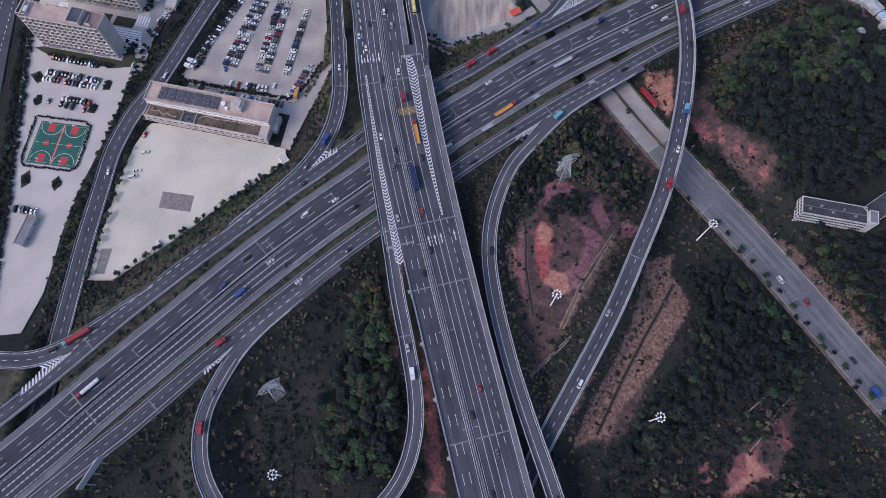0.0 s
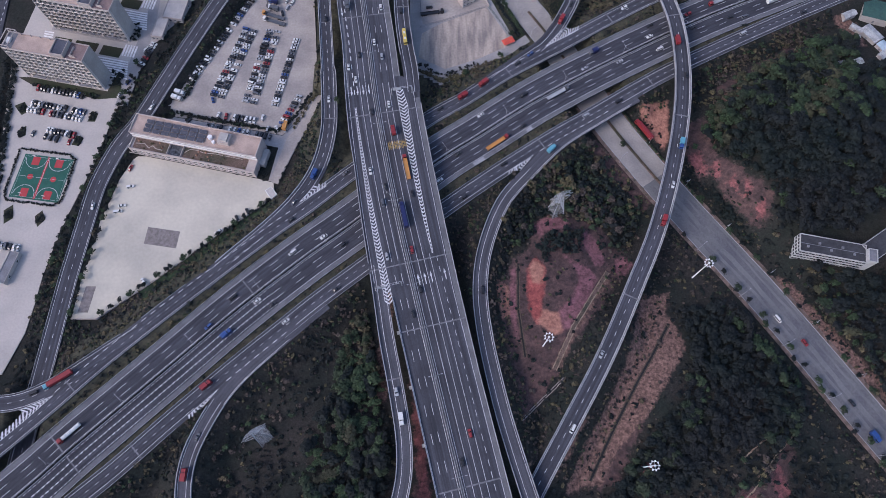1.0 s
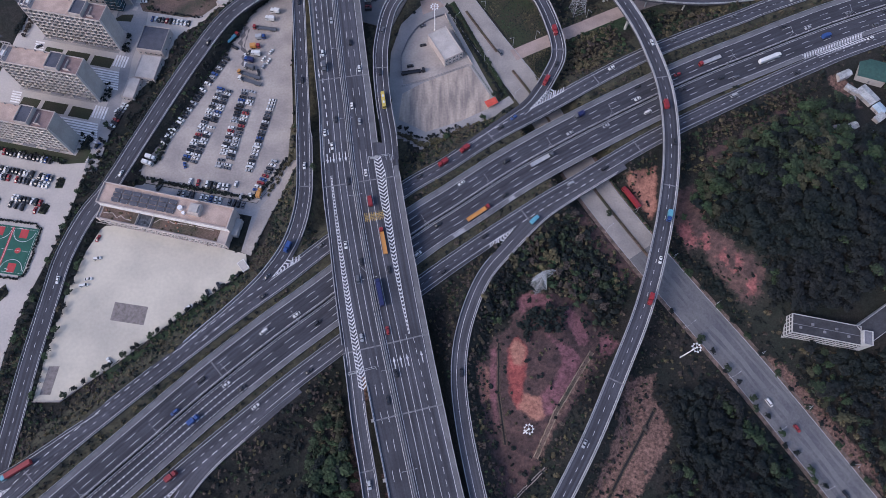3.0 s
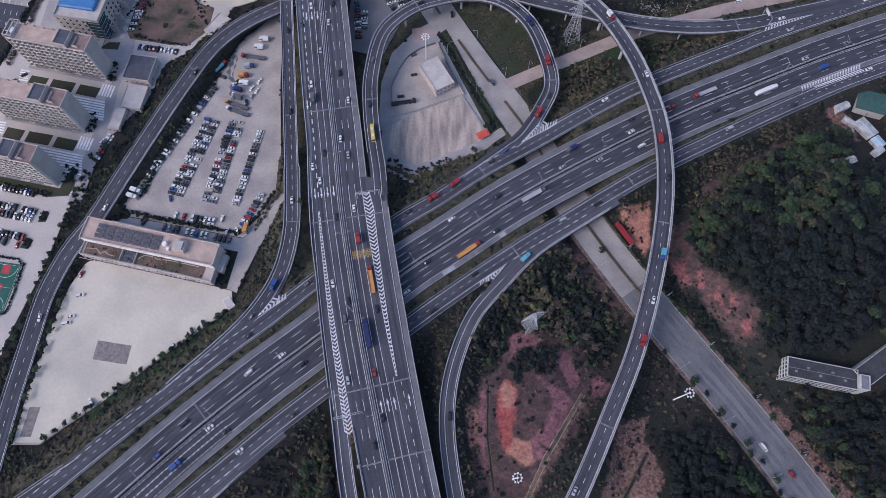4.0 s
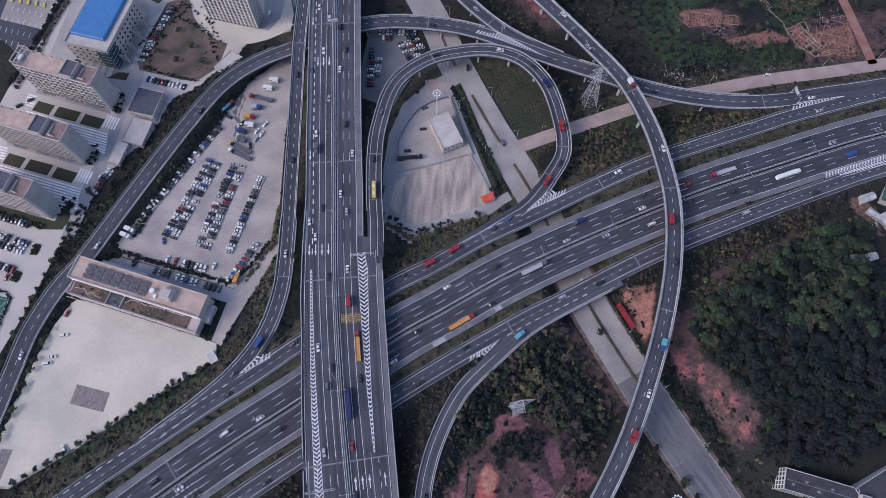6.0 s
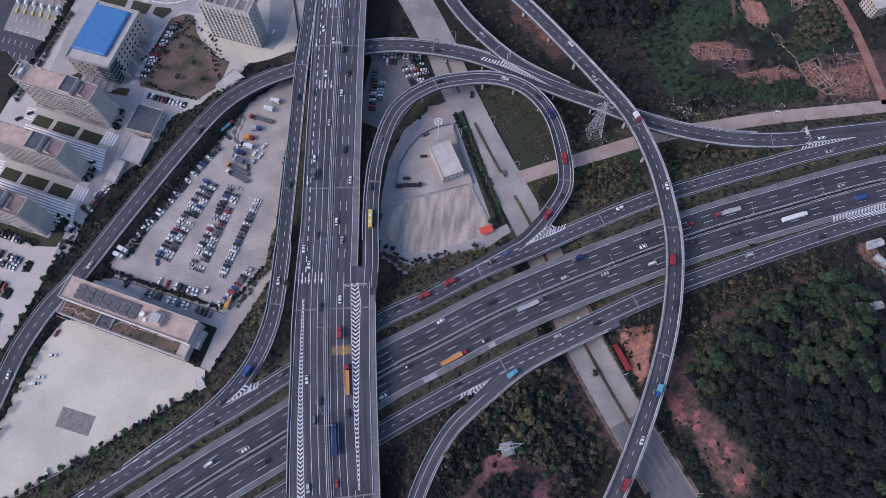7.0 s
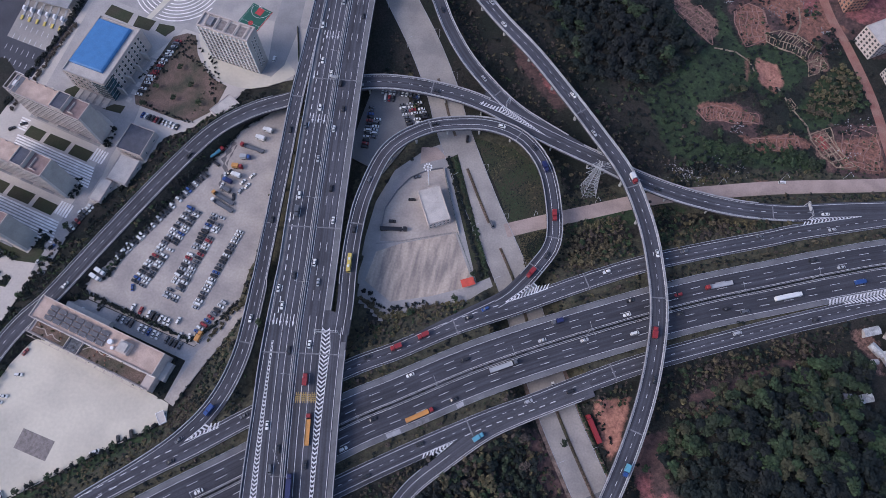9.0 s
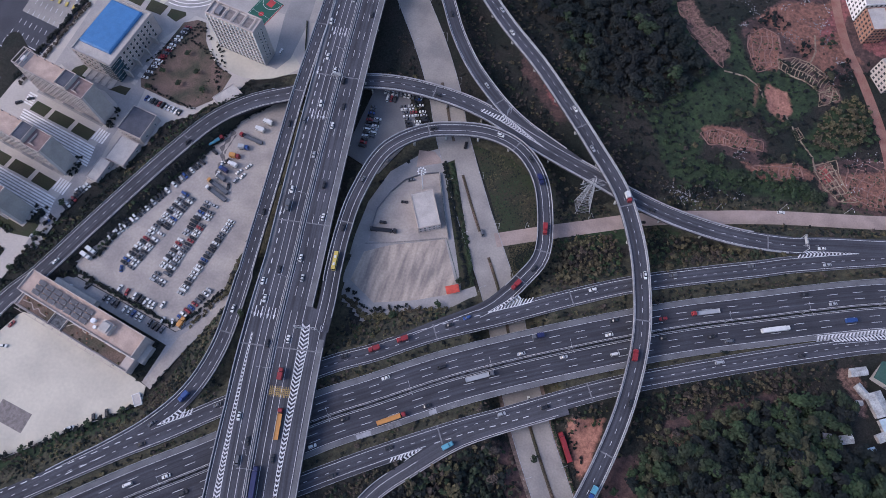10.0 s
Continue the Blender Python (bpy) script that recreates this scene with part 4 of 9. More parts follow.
# the dual carriageway and its collector roads
deck_diag = build_road("motorway", diag, "dark asphalt dual carriageway motorway", 1.2, wall=False, high=0.8, width=0.12, surface=BLACKTOP)
paint = Mesh()
wx = lambda road, x: float(np.interp(x, road.P[:, 0], road.s))
diag.line(-1.6, WIDE, out=paint)
for o in (-5.3, -9.1):
    diag.line(o, WIDE, DASH, out=paint)
diag.line(-12.9, WIDE, out=paint)
merge = wx(diag, -97)
diag.line(1.6, WIDE, out=paint, s0=merge)
for o in (5.6, 9.3):
    diag.line(o, WIDE, DASH, out=paint, s0=merge)
diag.line(13.0, WIDE, out=paint, s0=merge)
for o, w in ((1.75, 0.34), (5.3, 0.62), (8.9, 0.62), (12.4, 0.34)):
    diag.line(o, w, (1.8, 1.2), out=paint, s1=merge)
add_paint(deck_diag, paint)
diag.strip(-16.1, -13.2, 0.02, 0.015).make("shoulder", SHOULDER, deck_diag)
diag.strip(13.3, 16.1, 0.02, 0.015).make("shoulder", SHOULDER, deck_diag)
for k, x in enumerate((2, 16, 30, 47, 60)):
    s = wx(diag, x)
    diag.strip(13.5, 15.9, 0.034, 0.01, s, s + 8.5).make("repair_slab", PARAPET if k % 2 else JOINT, deck_diag)
for o in (-0.95, 0.75):
    diag.strip(o, o + 0.22, 0.8, 0.8).make("median_barrier", PARAPET, deck_diag)
for x, a, b in ((-195, -16, 16), (-103, -16, 0)):
    joint(diag, wx(diag, x), a, b, deck_diag, True)

deck_n = build_road("collector_road", ncol, "dark asphalt collector road with guard rails", 1.2, wall=False, high=0.8, width=0.12,
                    gaps_left=[((-240, 41), (-160, 110)), ((-136, 130), (-66, 190)), ((32, 268), (100, 316)), ((240, 384), (420, 445))])
paint = Mesh()
ncol.line(-3.85, WIDE, out=paint, s0=wx(ncol, -420), s1=wx(ncol, -208)); ncol.line(-3.85, WIDE, out=paint, s0=wx(ncol, -81), s1=wx(ncol, 44)); ncol.line(-3.85, WIDE, out=paint, s0=wx(ncol, 76), s1=wx(ncol, 278))
ncol.line(3.85, WIDE, out=paint)
ncol.line(0.0, WIDE, (2.1, 3.9), out=paint)
ncol.line(-3.75, 0.42, (3.3, 3.0), out=paint, s0=wx(ncol, -204), s1=wx(ncol, -84))
ncol.line(-3.75, 0.42, (3.3, 3.0), out=paint, s0=wx(ncol, 22), s1=wx(ncol, 72))


def gore(road, x_tip, x_wide, o0, o1, out, step=2.3, width=1.0, lean=0.9):
    s0, s1 = sorted((wx(road, x_tip), wx(road, x_wide)))
    flip = wx(road, x_tip) > wx(road, x_wide)
    a = lambda s: o0
    b = lambda s: o0 + (o1 - o0) * ((s1 - s) if flip else (s - s0)) / (s1 - s0)
    road.chevrons(a, b, s0, s1, step, width, lean if flip else -lean, out)


def wedge(out, z, tip, edge, nose, tail, tail_out, step=2.0, width=0.95, ahead=-1):
    """A hatched wedge from its tip to the nose between two roads, then bars in the shoulder. ahead: 1 where the chevrons point at the tip."""
    tip, edge, nose, tail, tail_out = (np.array(p, float) for p in (tip, edge, nose, tail, tail_out))
    mid = 0.5 * (edge + nose)
    n = int(np.linalg.norm(mid - tip) / step)
    share = width / step
    up = z + 0.06
    for k in range(1, n + 1):
        f0, f1 = (k - share) / n, k / n
        half = 0.5 * np.linalg.norm(edge - nose) * f1
        shift = (tip - mid) / np.linalg.norm(tip - mid) * min(half, 3.0) * 0.8 * ahead
        for side_ in (edge, nose):
            q = [tip + (side_ - tip) * f0, tip + (side_ - tip) * f1, tip + (mid - tip) * f1 + shift, tip + (mid - tip) * f0 + shift]
            out.add([(x, y, up) for x, y in q], [(0, 1, 2, 3)])
    n = max(1, int(np.linalg.norm(tail - edge) / step))
    lean = (tail - edge) / n * 0.7 * -ahead
    reach = np.linalg.norm(tail_out - tail)
    side_ = (tail_out - tail) / reach
    wide = min(abs(float(np.dot(nose - edge, side_))), 1.5 * reach)
    for k in range(n):
        a, b = edge + (tail - edge) * (k + 0.2) / n, edge + (tail - edge) * (k + 0.2 + share) / n
        o = side_ * (wide + (reach - wide) * min(1.0, (k + 0.5) / n * 2))
        q = (a, b, b + o + lean, a + o + lean)
        out.add([(x, y, up) for x, y in q], [(0, 1, 2, 3)])
    for p, q in ((tip, edge), (edge, tail), (tip, nose)):
        d = (q - p) / np.linalg.norm(q - p) * 0.13
        w = np.array([-d[1], d[0]])
        out.add([(x, y, up + 0.002) for x, y in (p - w, q - w, q + w, p + w)], [(0, 1, 2, 3)])


wedge(paint, 9.0, (-81.6, 188.4), (-70.6, 195.7), (-73.4, 199.4), (-65.7, 199.4), (-67.0, 202.1))
wedge(paint, 9.0, (73.9, 302.3), (89.6, 310.9), (87.7, 317.8), (96.8, 315.6), (96.6, 318.5), 2.1)
wedge(paint, 9.0, (-207.5, 72.9), (-219.7, 60.0), (-223.9, 65.2), (-230.8, 49.2), (-232.7, 51.9), 2.1, ahead=1)
gore(ncol, 278, 243, -3.9, -8.6, paint)
add_paint(deck_n, paint)
joint(ncol, wx(ncol, -199), -5, 5, deck_n, True); joint(ncol, wx(ncol, 48), -5, 5, deck_n, True); joint(ncol, wx(ncol, 118), -5, 5, deck_n, True)

deck_s = build_road("collector_road", scol, "dark asphalt collector road beside a planted verge", 1.2, wall=False, high=0.8, width=0.12,
                    gaps_right=[((-138, 56), (-84, 103)), ((48, 211), (132, 269))])
paint = Mesh()
scol.line(-3.55, WIDE, out=paint)
scol.line(3.5, WIDE, out=paint, s1=wx(scol, -132)); scol.line(3.5, WIDE, out=paint, s0=wx(scol, -80), s1=wx(scol, 60)); scol.line(3.5, WIDE, out=paint, s0=wx(scol, 118))
scol.line(0.0, WIDE, (2.1, 3.9), out=paint)
scol.line(3.5, 0.42, (3.3, 3.0), out=paint, s0=wx(scol, 64), s1=wx(scol, 112)); scol.line(3.5, 0.42, (3.3, 3.0), out=paint, s0=wx(scol, -116), s1=wx(scol, -84))
wedge(paint, 9.0, (60.4, 218.9), (50.7, 212.7), (52.9, 209.5), (45.7, 209.6), (46.5, 207.5), 1.9)
wedge(paint, 9.0, (-117.5, 76.6), (-129.8, 64.9), (-126.9, 64.3), (-132.5, 62.1), (-131.1, 60.9), 1.9)
s0, s1 = wx(diag, 258), wx(diag, 330)
along_u, across_u = np.array((0.924, 0.382)), np.array((0.382, -0.924))
for k in range(22):
    d0, w0 = k * 2.1, 3.2 if k < 4 else min(5.4, 4.4 + 0.1 * (k - 4))
    base_u = np.array((256.6, 343.3)) + along_u * d0
    for o0, o1, l0, l1 in (((0.0, w0, 1.6, 0.0),) if k < 4 else ((0.0, w0 / 2, 1.9, 0.0), (w0 / 2, w0, 0.0, 1.9))):
        q = [base_u + across_u * o0 + along_u * l0, base_u + across_u * o0 + along_u * (l0 + 1.1), base_u + across_u * o1 + along_u * (l1 + 1.1), base_u + across_u * o1 + along_u * l1]
        paint.add([(x, y, 9.062) for x, y in q[::-1]], [(0, 1, 2, 3)])
for o in (-0.2, 5.5):
    q = [np.array((256.6, 343.3)) + across_u * oo + along_u * d for oo, d in ((o, 0 if o < 0 else 9), (o + 0.26, 0 if o < 0 else 9), (o + 0.26, 49), (o, 49))]
    paint.add([(x, y, 9.064) for x, y in q], [(0, 1, 2, 3)])
diag.strip(np.full(len(diag.s), 16.0), np.interp(diag.s, [s0, s0 + 10], [16.6, 20.0]), 0.015, 0.3, s0, s1 + 60).make("gore_surface", PLAZA, deck_diag)
add_paint(deck_s, paint)
for x in (-158, 67, 140):
    joint(scol, wx(scol, x), -5, 5, deck_s, True)


def simple_lines(road, deck, l=None, r=None, dash=0.0, s0=None, s1=None):
    m = Mesh()
    road.line(-float(np.median(road.L)) + 1.1 if l is None else l, WIDE, s0=s0, s1=s1, out=m)
    road.line(float(np.median(road.R)) - 1.1 if r is None else r, WIDE, s0=s0, s1=s1, out=m)
    if dash is not None:
        road.line(dash, WIDE, (2.6, 4.4), s0=s0, s1=s1, out=m)
    add_paint(deck, m)


deck = build_road("ramp", ramp_w, "asphalt slip road curving to the collector", 1.2, wall=False, high=0.8, width=0.12, gaps_right=[((-216, 74), (-163, 110))], gaps_left=[((-172, 104), (-163, 110))])
simple_lines(ramp_w, deck, s1=ramp_w.near(-200, 84))
deck_y = build_road("ramp", yroad, "long asphalt ramp past the car park and under the viaduct", 1.4, gaps_left=[((-232, -60), (-60, 425)), ((40, 430), (104, 408)), ((215, 392), (325, 419))],
                    gaps_right=[((-232, -60), (-100, 402)), ((236, 395), (325, 419))])
simple_lines(yroad, deck_y, dash=0.0, s1=yroad.near(255, 400))
for sg in (-1, 1):
    e = yroad.R if sg > 0 else -yroad.L
    yroad.strip(e - 0.06, e + 0.06, 0.75, 0.35, s0=0, s1=yroad.near(-100, 402)).make("guard_rail", STEEL, deck_y)
m = Mesh()
s0, s1 = yroad.near(34, 431), yroad.near(74, 418)
wedge(m, 10.0, (79.2, 415.8), (47.3, 426.4), (46.7, 432.7), (33.0, 430.0), (33.0, 432.8), 2.0, ahead=1)
yroad.strip(np.full(len(yroad.s), -5.6), -5.6 - 5.5 * np.clip((s1 - yroad.s) / (s1 - s0), 0, 1), 0.012, 0.6, s0, s1).make("gore_surface", PLAZA, deck_y)
add_paint(deck_y, m)
add_piers(deck_y, yroad, yroad.near(-66, 422), yroad.near(205, 391), 26, (-2.6, 2.6), 0.6, 4.6)
for s in (yroad.near(-140, 358), yroad.near(0, 435), yroad.near(222, 393)):
    joint(yroad, s, -5, 5, deck_y, True)
deck_l = build_road("ramp", ramp_l, "two-lane asphalt ramp climbing beside the viaduct", 1.4, gaps_left=[((-134, 136), (-126, 145))], gaps_right=[((-134, 136), (-74, 216))])
simple_lines(ramp_l, deck_l, s0=ramp_l.near(-88, 189))
outer = Mesh()
ramp_l.line(-3.4, WIDE, s0=10, s1=ramp_l.near(-88, 189), out=outer)
ramp_l.line(2.0, 0.45, (4.0, 4.0), s0=22, s1=ramp_l.near(-104, 168), out=outer)
add_paint(deck_l, outer)
add_piers(deck_l, ramp_l, ramp_l.near(-70, 292), ramp_l.near(-100, 600), 27, (0,), 0.9, 3.4)
for y in (247, 320, 407, 460):
    joint(ramp_l, y, -4.4, 4.4, deck_l)
deck_loop = build_road("ramp", loop, "curved loop ramp on concrete piers", 1.4, gaps_left=[((-13, 262), (-17, 290)), ((80, 308), (33, 272))], gaps_right=[((83, 319), (33, 272)), ((-13, 262), (-14, 270))])
simple_lines(loop, deck_loop, l=-3.1, r=1.1, dash=None, s1=loop.near(70, 301))
outer = Mesh()
loop.line(1.6, WIDE, s0=loop.near(70, 301), s1=loop.s[-1] - 6, out=outer)
add_paint(deck_loop, outer)
add_piers(deck_loop, loop, loop.near(-19, 300), loop.near(94, 344), 21, (0,), 0.8, 3.2)
for s in (loop.near(-22, 330), loop.near(6, 405), loop.near(64, 410), loop.near(94, 350), loop.near(90, 325)):
    joint(loop, s, -4.5, 4.4, deck_loop, True)
deck_rn = build_road("ramp", ramp_n, "asphalt slip ramp merging in a hatched wedge", 1.4, gaps_left=[((92, 414), (104, 410))], gaps_right=[((52, 434), (104, 410))])
simple_lines(ramp_n, deck_rn, dash=None, s1=ramp_n.near(72, 423))
add_piers(deck_rn, ramp_n, 12, ramp_n.near(48, 437), 24, (0,), 0.8, 3.2)
joint(ramp_n, ramp_n.near(43, 440), -4.3, 4.3, deck_rn, True)
deck_big = build_road("flyover", big, "sweeping two-lane flyover with pale parapets", 1.5)
simple_lines(big, deck_big)
for sg in (-1, 1):
    e = big.R if sg > 0 else -big.L
    a, b = (e - 1.0, e - 0.75) if sg > 0 else (e + 0.75, e + 1.0)
    big.strip(a, b, 0.7, 0.72).make("inner_rail", PARAPET, deck_big)
add_piers(deck_big, big, big.near(118, 140), big.near(-40, 590), 27, (0,), 1.0, 3.8, skip=lambda x, y: 138 < x < 170 and 262 < y < 362)
for s in (big.near(112, 128), big.near(154, 243), big.near(158, 322), big.near(137, 386), big.near(98, 435)):
    joint(big, s, -4.4, 4.4, deck_big, True)
deck_r = build_road("ramp", ramp_r, "single-lane asphalt ramp curving beside the viaduct", 1.4, surface=PALE_TOP, gaps_left=[((130, 263), (122, 258))], gaps_right=[((130, 263), (50, 199))])
simple_lines(ramp_r, deck_r, l=-3.2, r=1.2, dash=None, s0=ramp_r.near(60, 210))
deck_b = build_road("ramp", branch, "single-lane exit ramp curling round the wooded mound", 1.4, surface=PALE_TOP, gaps_left=[((-33, 146), (-27, 116)), ((-120, 64), (-62, 125))], gaps_right=[((-33, 146), (-32, 140)), ((-90, 100), (-62, 125))])
simple_lines(branch, deck_b, l=-3.2, r=1.3, dash=None, s1=branch.near(-116, 69))
add_piers(deck_b, branch, branch.near(-28, 118), branch.near(-60, -26), 26, (0,), 0.8, 2.8)
outer = Mesh()
branch.line(3.2, WIDE, s0=branch.near(-116, 69), s1=branch.near(-84, 106), out=outer)
ramp_r.line(-3.2, WIDE, s0=6, s1=ramp_r.near(60, 210), out=outer)
yroad.line(-4.4, WIDE, s0=yroad.near(255, 400), s1=yroad.s[-1], out=outer)
ramp_w.line(-3.6, WIDE, s0=ramp_w.near(-200, 84), s1=ramp_w.s[-1] - 4, out=outer)
add_paint(deck_b, outer)
joint(branch, branch.near(-21.5, 82), -4, 4, deck_b, True)

deck_side = build_road("road", side, "pale grey street with a planted middle strip", 0.6, gaps_left=None, gaps_right=None, surface=ASPHALT_OLD)
side.strip(-10.6, 10.6, 0.012, 0.0, s0=side.near(140, 208)).make("concrete_surface", STREET_CONCRETE, deck_side)
for o0, o1 in ((-7.4, -4.4), (-2.6, -0.8), (2.2, 5.6), (7.0, 8.6)):
    wav = 0.35 * np.sin(side.s * 0.11 + o0) + 0.2 * np.sin(side.s * 0.37 + 2 * o0)
    side.strip(o0 + wav, o1 + np.roll(wav, 2), 0.012, 0.0, s1=side.near(142, 205)).make("wheel_track", TRACKS, deck_side)
tagged(build_road("dirt_road", path, "pale dirt road crossing the scrub", 0.6, gaps_left=None, gaps_right=None, surface=PATHDIRT), category="road")
tagged(build_road("dirt_road", dirt, "pinkish dirt lane through the village", 0.6, gaps_left=None, gaps_right=None, surface=RED_EARTH), category="road")
for sg in (-1, 1):
    side.strip(sg * 11.0, sg * 13.2, 0.16, 0.4, s1=side.near(104, 266)).make("pavement", VERGE_EARTH, deck_side)
    side.strip(sg * 10.85 - 0.15, sg * 10.85 + 0.15, 0.22, 0.3).make("kerb", PARAPET, deck_side)
for a, b in (((150, 194), (108, 258)), ((94, 284), (85, 299)), ((76, 315), (63.4, 335.4)), ((53, 353), (34, 386)), ((22, 409), (2, 448))):
    s0, s1 = side.near(*a), side.near(*b)
    side.strip(-0.9, 0.9, 0.3, 0.4, s0, s1).make("median_planter", DRYGRASS, deck_side)

# ---------------------------------------------------------------- buildings
def facade_windows(root, wall, face, cols, rows, width, z0, floor, w, h, mesh_pool={}, framed=True):
    """Rows of framed windows on one side of a block. face: the pose of the wall's left foot, x along the wall, y outwards."""
    key = (round(w, 2), round(h, 2))
    if key not in mesh_pool:
        g = Mesh().box(-w / 2, w / 2, 0.02, 0.05, 0, h)
        me = bpy.data.meshes.new("window")
        me.from_pydata(g.v, [], g.f)
        me.materials.append(GLASS)
        fm = Mesh().box(-w / 2 - 0.12, w / 2 + 0.12, 0, 0.14, -0.16, 0).box(-w / 2 - 0.12, w / 2 + 0.12, 0, 0.1, h, h + 0.1)
        fm.box(-w / 2 - 0.12, -w / 2, 0, 0.1, 0, h).box(w / 2, w / 2 + 0.12, 0, 0.1, 0, h)
        fe = bpy.data.meshes.new("window_frame")
        fe.from_pydata(fm.v, [], fm.f)
        fe.materials.append(WALL_WHITE)
        mesh_pool[key] = (me, fe)
    me, fe = mesh_pool[key]
    for r in range(rows):
        for c in range(cols):
            win = new("window", me)
            win.parent = root
            win.matrix_basis = face @ Matrix.Translation(((c + 0.5) * width / cols, 0, z0 + r * floor))
            if framed:
                fr = new("window_frame", fe)
                fr.parent = win


def parapet_roof(root, L, D, H, roof, wallmat, rim=0.9, thick=0.35, inset=0.0):
    """A flat roof with a raised rim."""
    Mesh().box(thick, L - thick, thick, D - thick, H - 0.05, H + 0.06).make("roof", roof, root)
    m = Mesh().box(0, L, 0, thick, H, H + rim).box(0, L, D - thick, D, H, H + rim).box(0, thick, thick, D - thick, H, H + rim).box(L - thick, L, thick, D - thick, H, H + rim)
    m.make("roof_rim", wallmat, root)


def dormitory(x, y, L=54.0, D=12.5, H=30.0, floors=8, bays=15, angle=-11.7, label=""):
    """A long slab with balcony grid to the south. (x, y): its south-west foot."""
    root = empty("apartment_block", pose(x, y, 0, 0, 0, angle), label, "building", "campus slab blocks")
    Mesh().box(0, L, 1.5, D, 0, H).make("wall", WALL_GREY, root)
    parapet_roof(root, L, D, H, ROOF_PINK, WALL_TAN, 1.0)
    fh = (H - 1.2) / floors
    for i in range(floors + 1):
        Mesh().box(0, L, 0.02, 1.5, 0.9 + i * fh - 0.16, 0.9 + i * fh + 0.16).make("balcony_slab", LIGHT_RENDER, root)
    for i in range(floors):
        Mesh().box(0.2, L - 0.2, 0.0, 0.14, 0.9 + i * fh + 0.16, 0.9 + i * fh + 0.62).make("balustrade", LIGHT_RENDER, root)
    for k in range(bays + 1):
        xx = k * (L - 0.4) / bays
        Mesh().box(xx, xx + 0.4, -0.06, 1.5, 0, H).make("fin", LIGHT_RENDER, root)
    w = L / bays
    facade_windows(root, None, pose(0.2, 1.49, 0, 0, 0, 0) @ Matrix.Diagonal((1, -1, 1, 1)), bays, floors, L - 0.4, 1.1, fh, w * 0.84, fh * 0.84, framed=False)
    # stair and lift heads on the roof
    a, b = L * 0.62, L * 0.775
    Mesh().box(a, b, 0.6, D - 0.4, H, H + 2.6).make("roof_housing", WALL_GREY, root)
    Mesh().box(a, b, 0.6, 0.9, H + 2.6, H + 3.5).box(a, b, D - 0.7, D - 0.4, H + 2.6, H + 3.5).box(a, a + 0.3, 0.9, D - 0.7, H + 2.6, H + 3.5).box(b - 0.3, b, 0.9, D - 0.7, H + 2.6, H + 3.5).make("housing_rim", WALL_TAN, root)
    Mesh().box(a + 0.3, b - 0.3, 0.9, D - 0.7, H + 2.6, H + 2.68).make("housing_roof", NAVY_ROOF, root, "dark navy membrane roof")
    Mesh().box(b, L - 0.4, 0.6, D - 0.4, H + 0.07, H + 0.15).make("roof_terrace", TERRACE_PINK, root, "brown-pink tiled roof terrace")
    Mesh().box(L * 0.83, L * 0.90, 2.0, 2.3, H + 0.15, H + 2.2).box(L * 0.83, L * 0.835, 2.3, D - 3, H + 0.15, H + 1.4).make("terrace_wall", WALL_TAN, root)
    # open frame over the west end
    e = L * 0.115
    Mesh().box(0.4, e, 0.6, D - 0.4, H + 0.07, H + 0.13).make("roof_well", ROOF_GREY, root)
    for x0, x1, y0, y1 in ((0, e, 0.0, 0.4), (0, e, D - 0.4, D), (0, 0.4, 0.4, D - 0.4), (e - 0.4, e, 0.4, D - 0.4), (e * 0.5, e * 0.5 + 0.3, 0.4, D - 0.4)):
        Mesh().box(x0, x1, y0, y1, H + 3.4, H + 3.8).make("frame_beam", WALL_TAN, root)
    for px in (0.0, e - 0.4):
        for py in (0.0, D - 0.4):
            Mesh().box(px, px + 0.4, py, py + 0.4, H + 0.9, H + 3.4).make("frame_post", WALL_TAN, root)
    Mesh().box(1.6, 4.0, D * 0.35, D * 0.65, H + 0.13, H + 1.3).make("skylight", WALL_WHITE, root, "white roof light")
    for k in range(4):
        Mesh().box(L * 0.16 + k * 6.4, L * 0.16 + k * 6.4 + 0.45, D - 0.9, D - 0.45, H, H + 1.6).make("vent_pipe", ROOF_GREY, root)
    # porches at the foot of the south side
    for k in range(3):
        Mesh().box(L * (0.10 + 0.3 * k), L * (0.10 + 0.3 * k) + 9, -1.6, -0.1, 3.0, 3.25).make("porch_roof", ROOF_GREY, root)
    return root


dormitory(-271.5, 285.0, label="grey and tan slab block with balcony grid beside parking rows")
dormitory(-261.5, 323.5, label="tan slab block with balconies and a pink tiled roof")
dormitory(-254.5, 364.2, label="tan slab block with rooftop housings beside the blue-roofed hall")


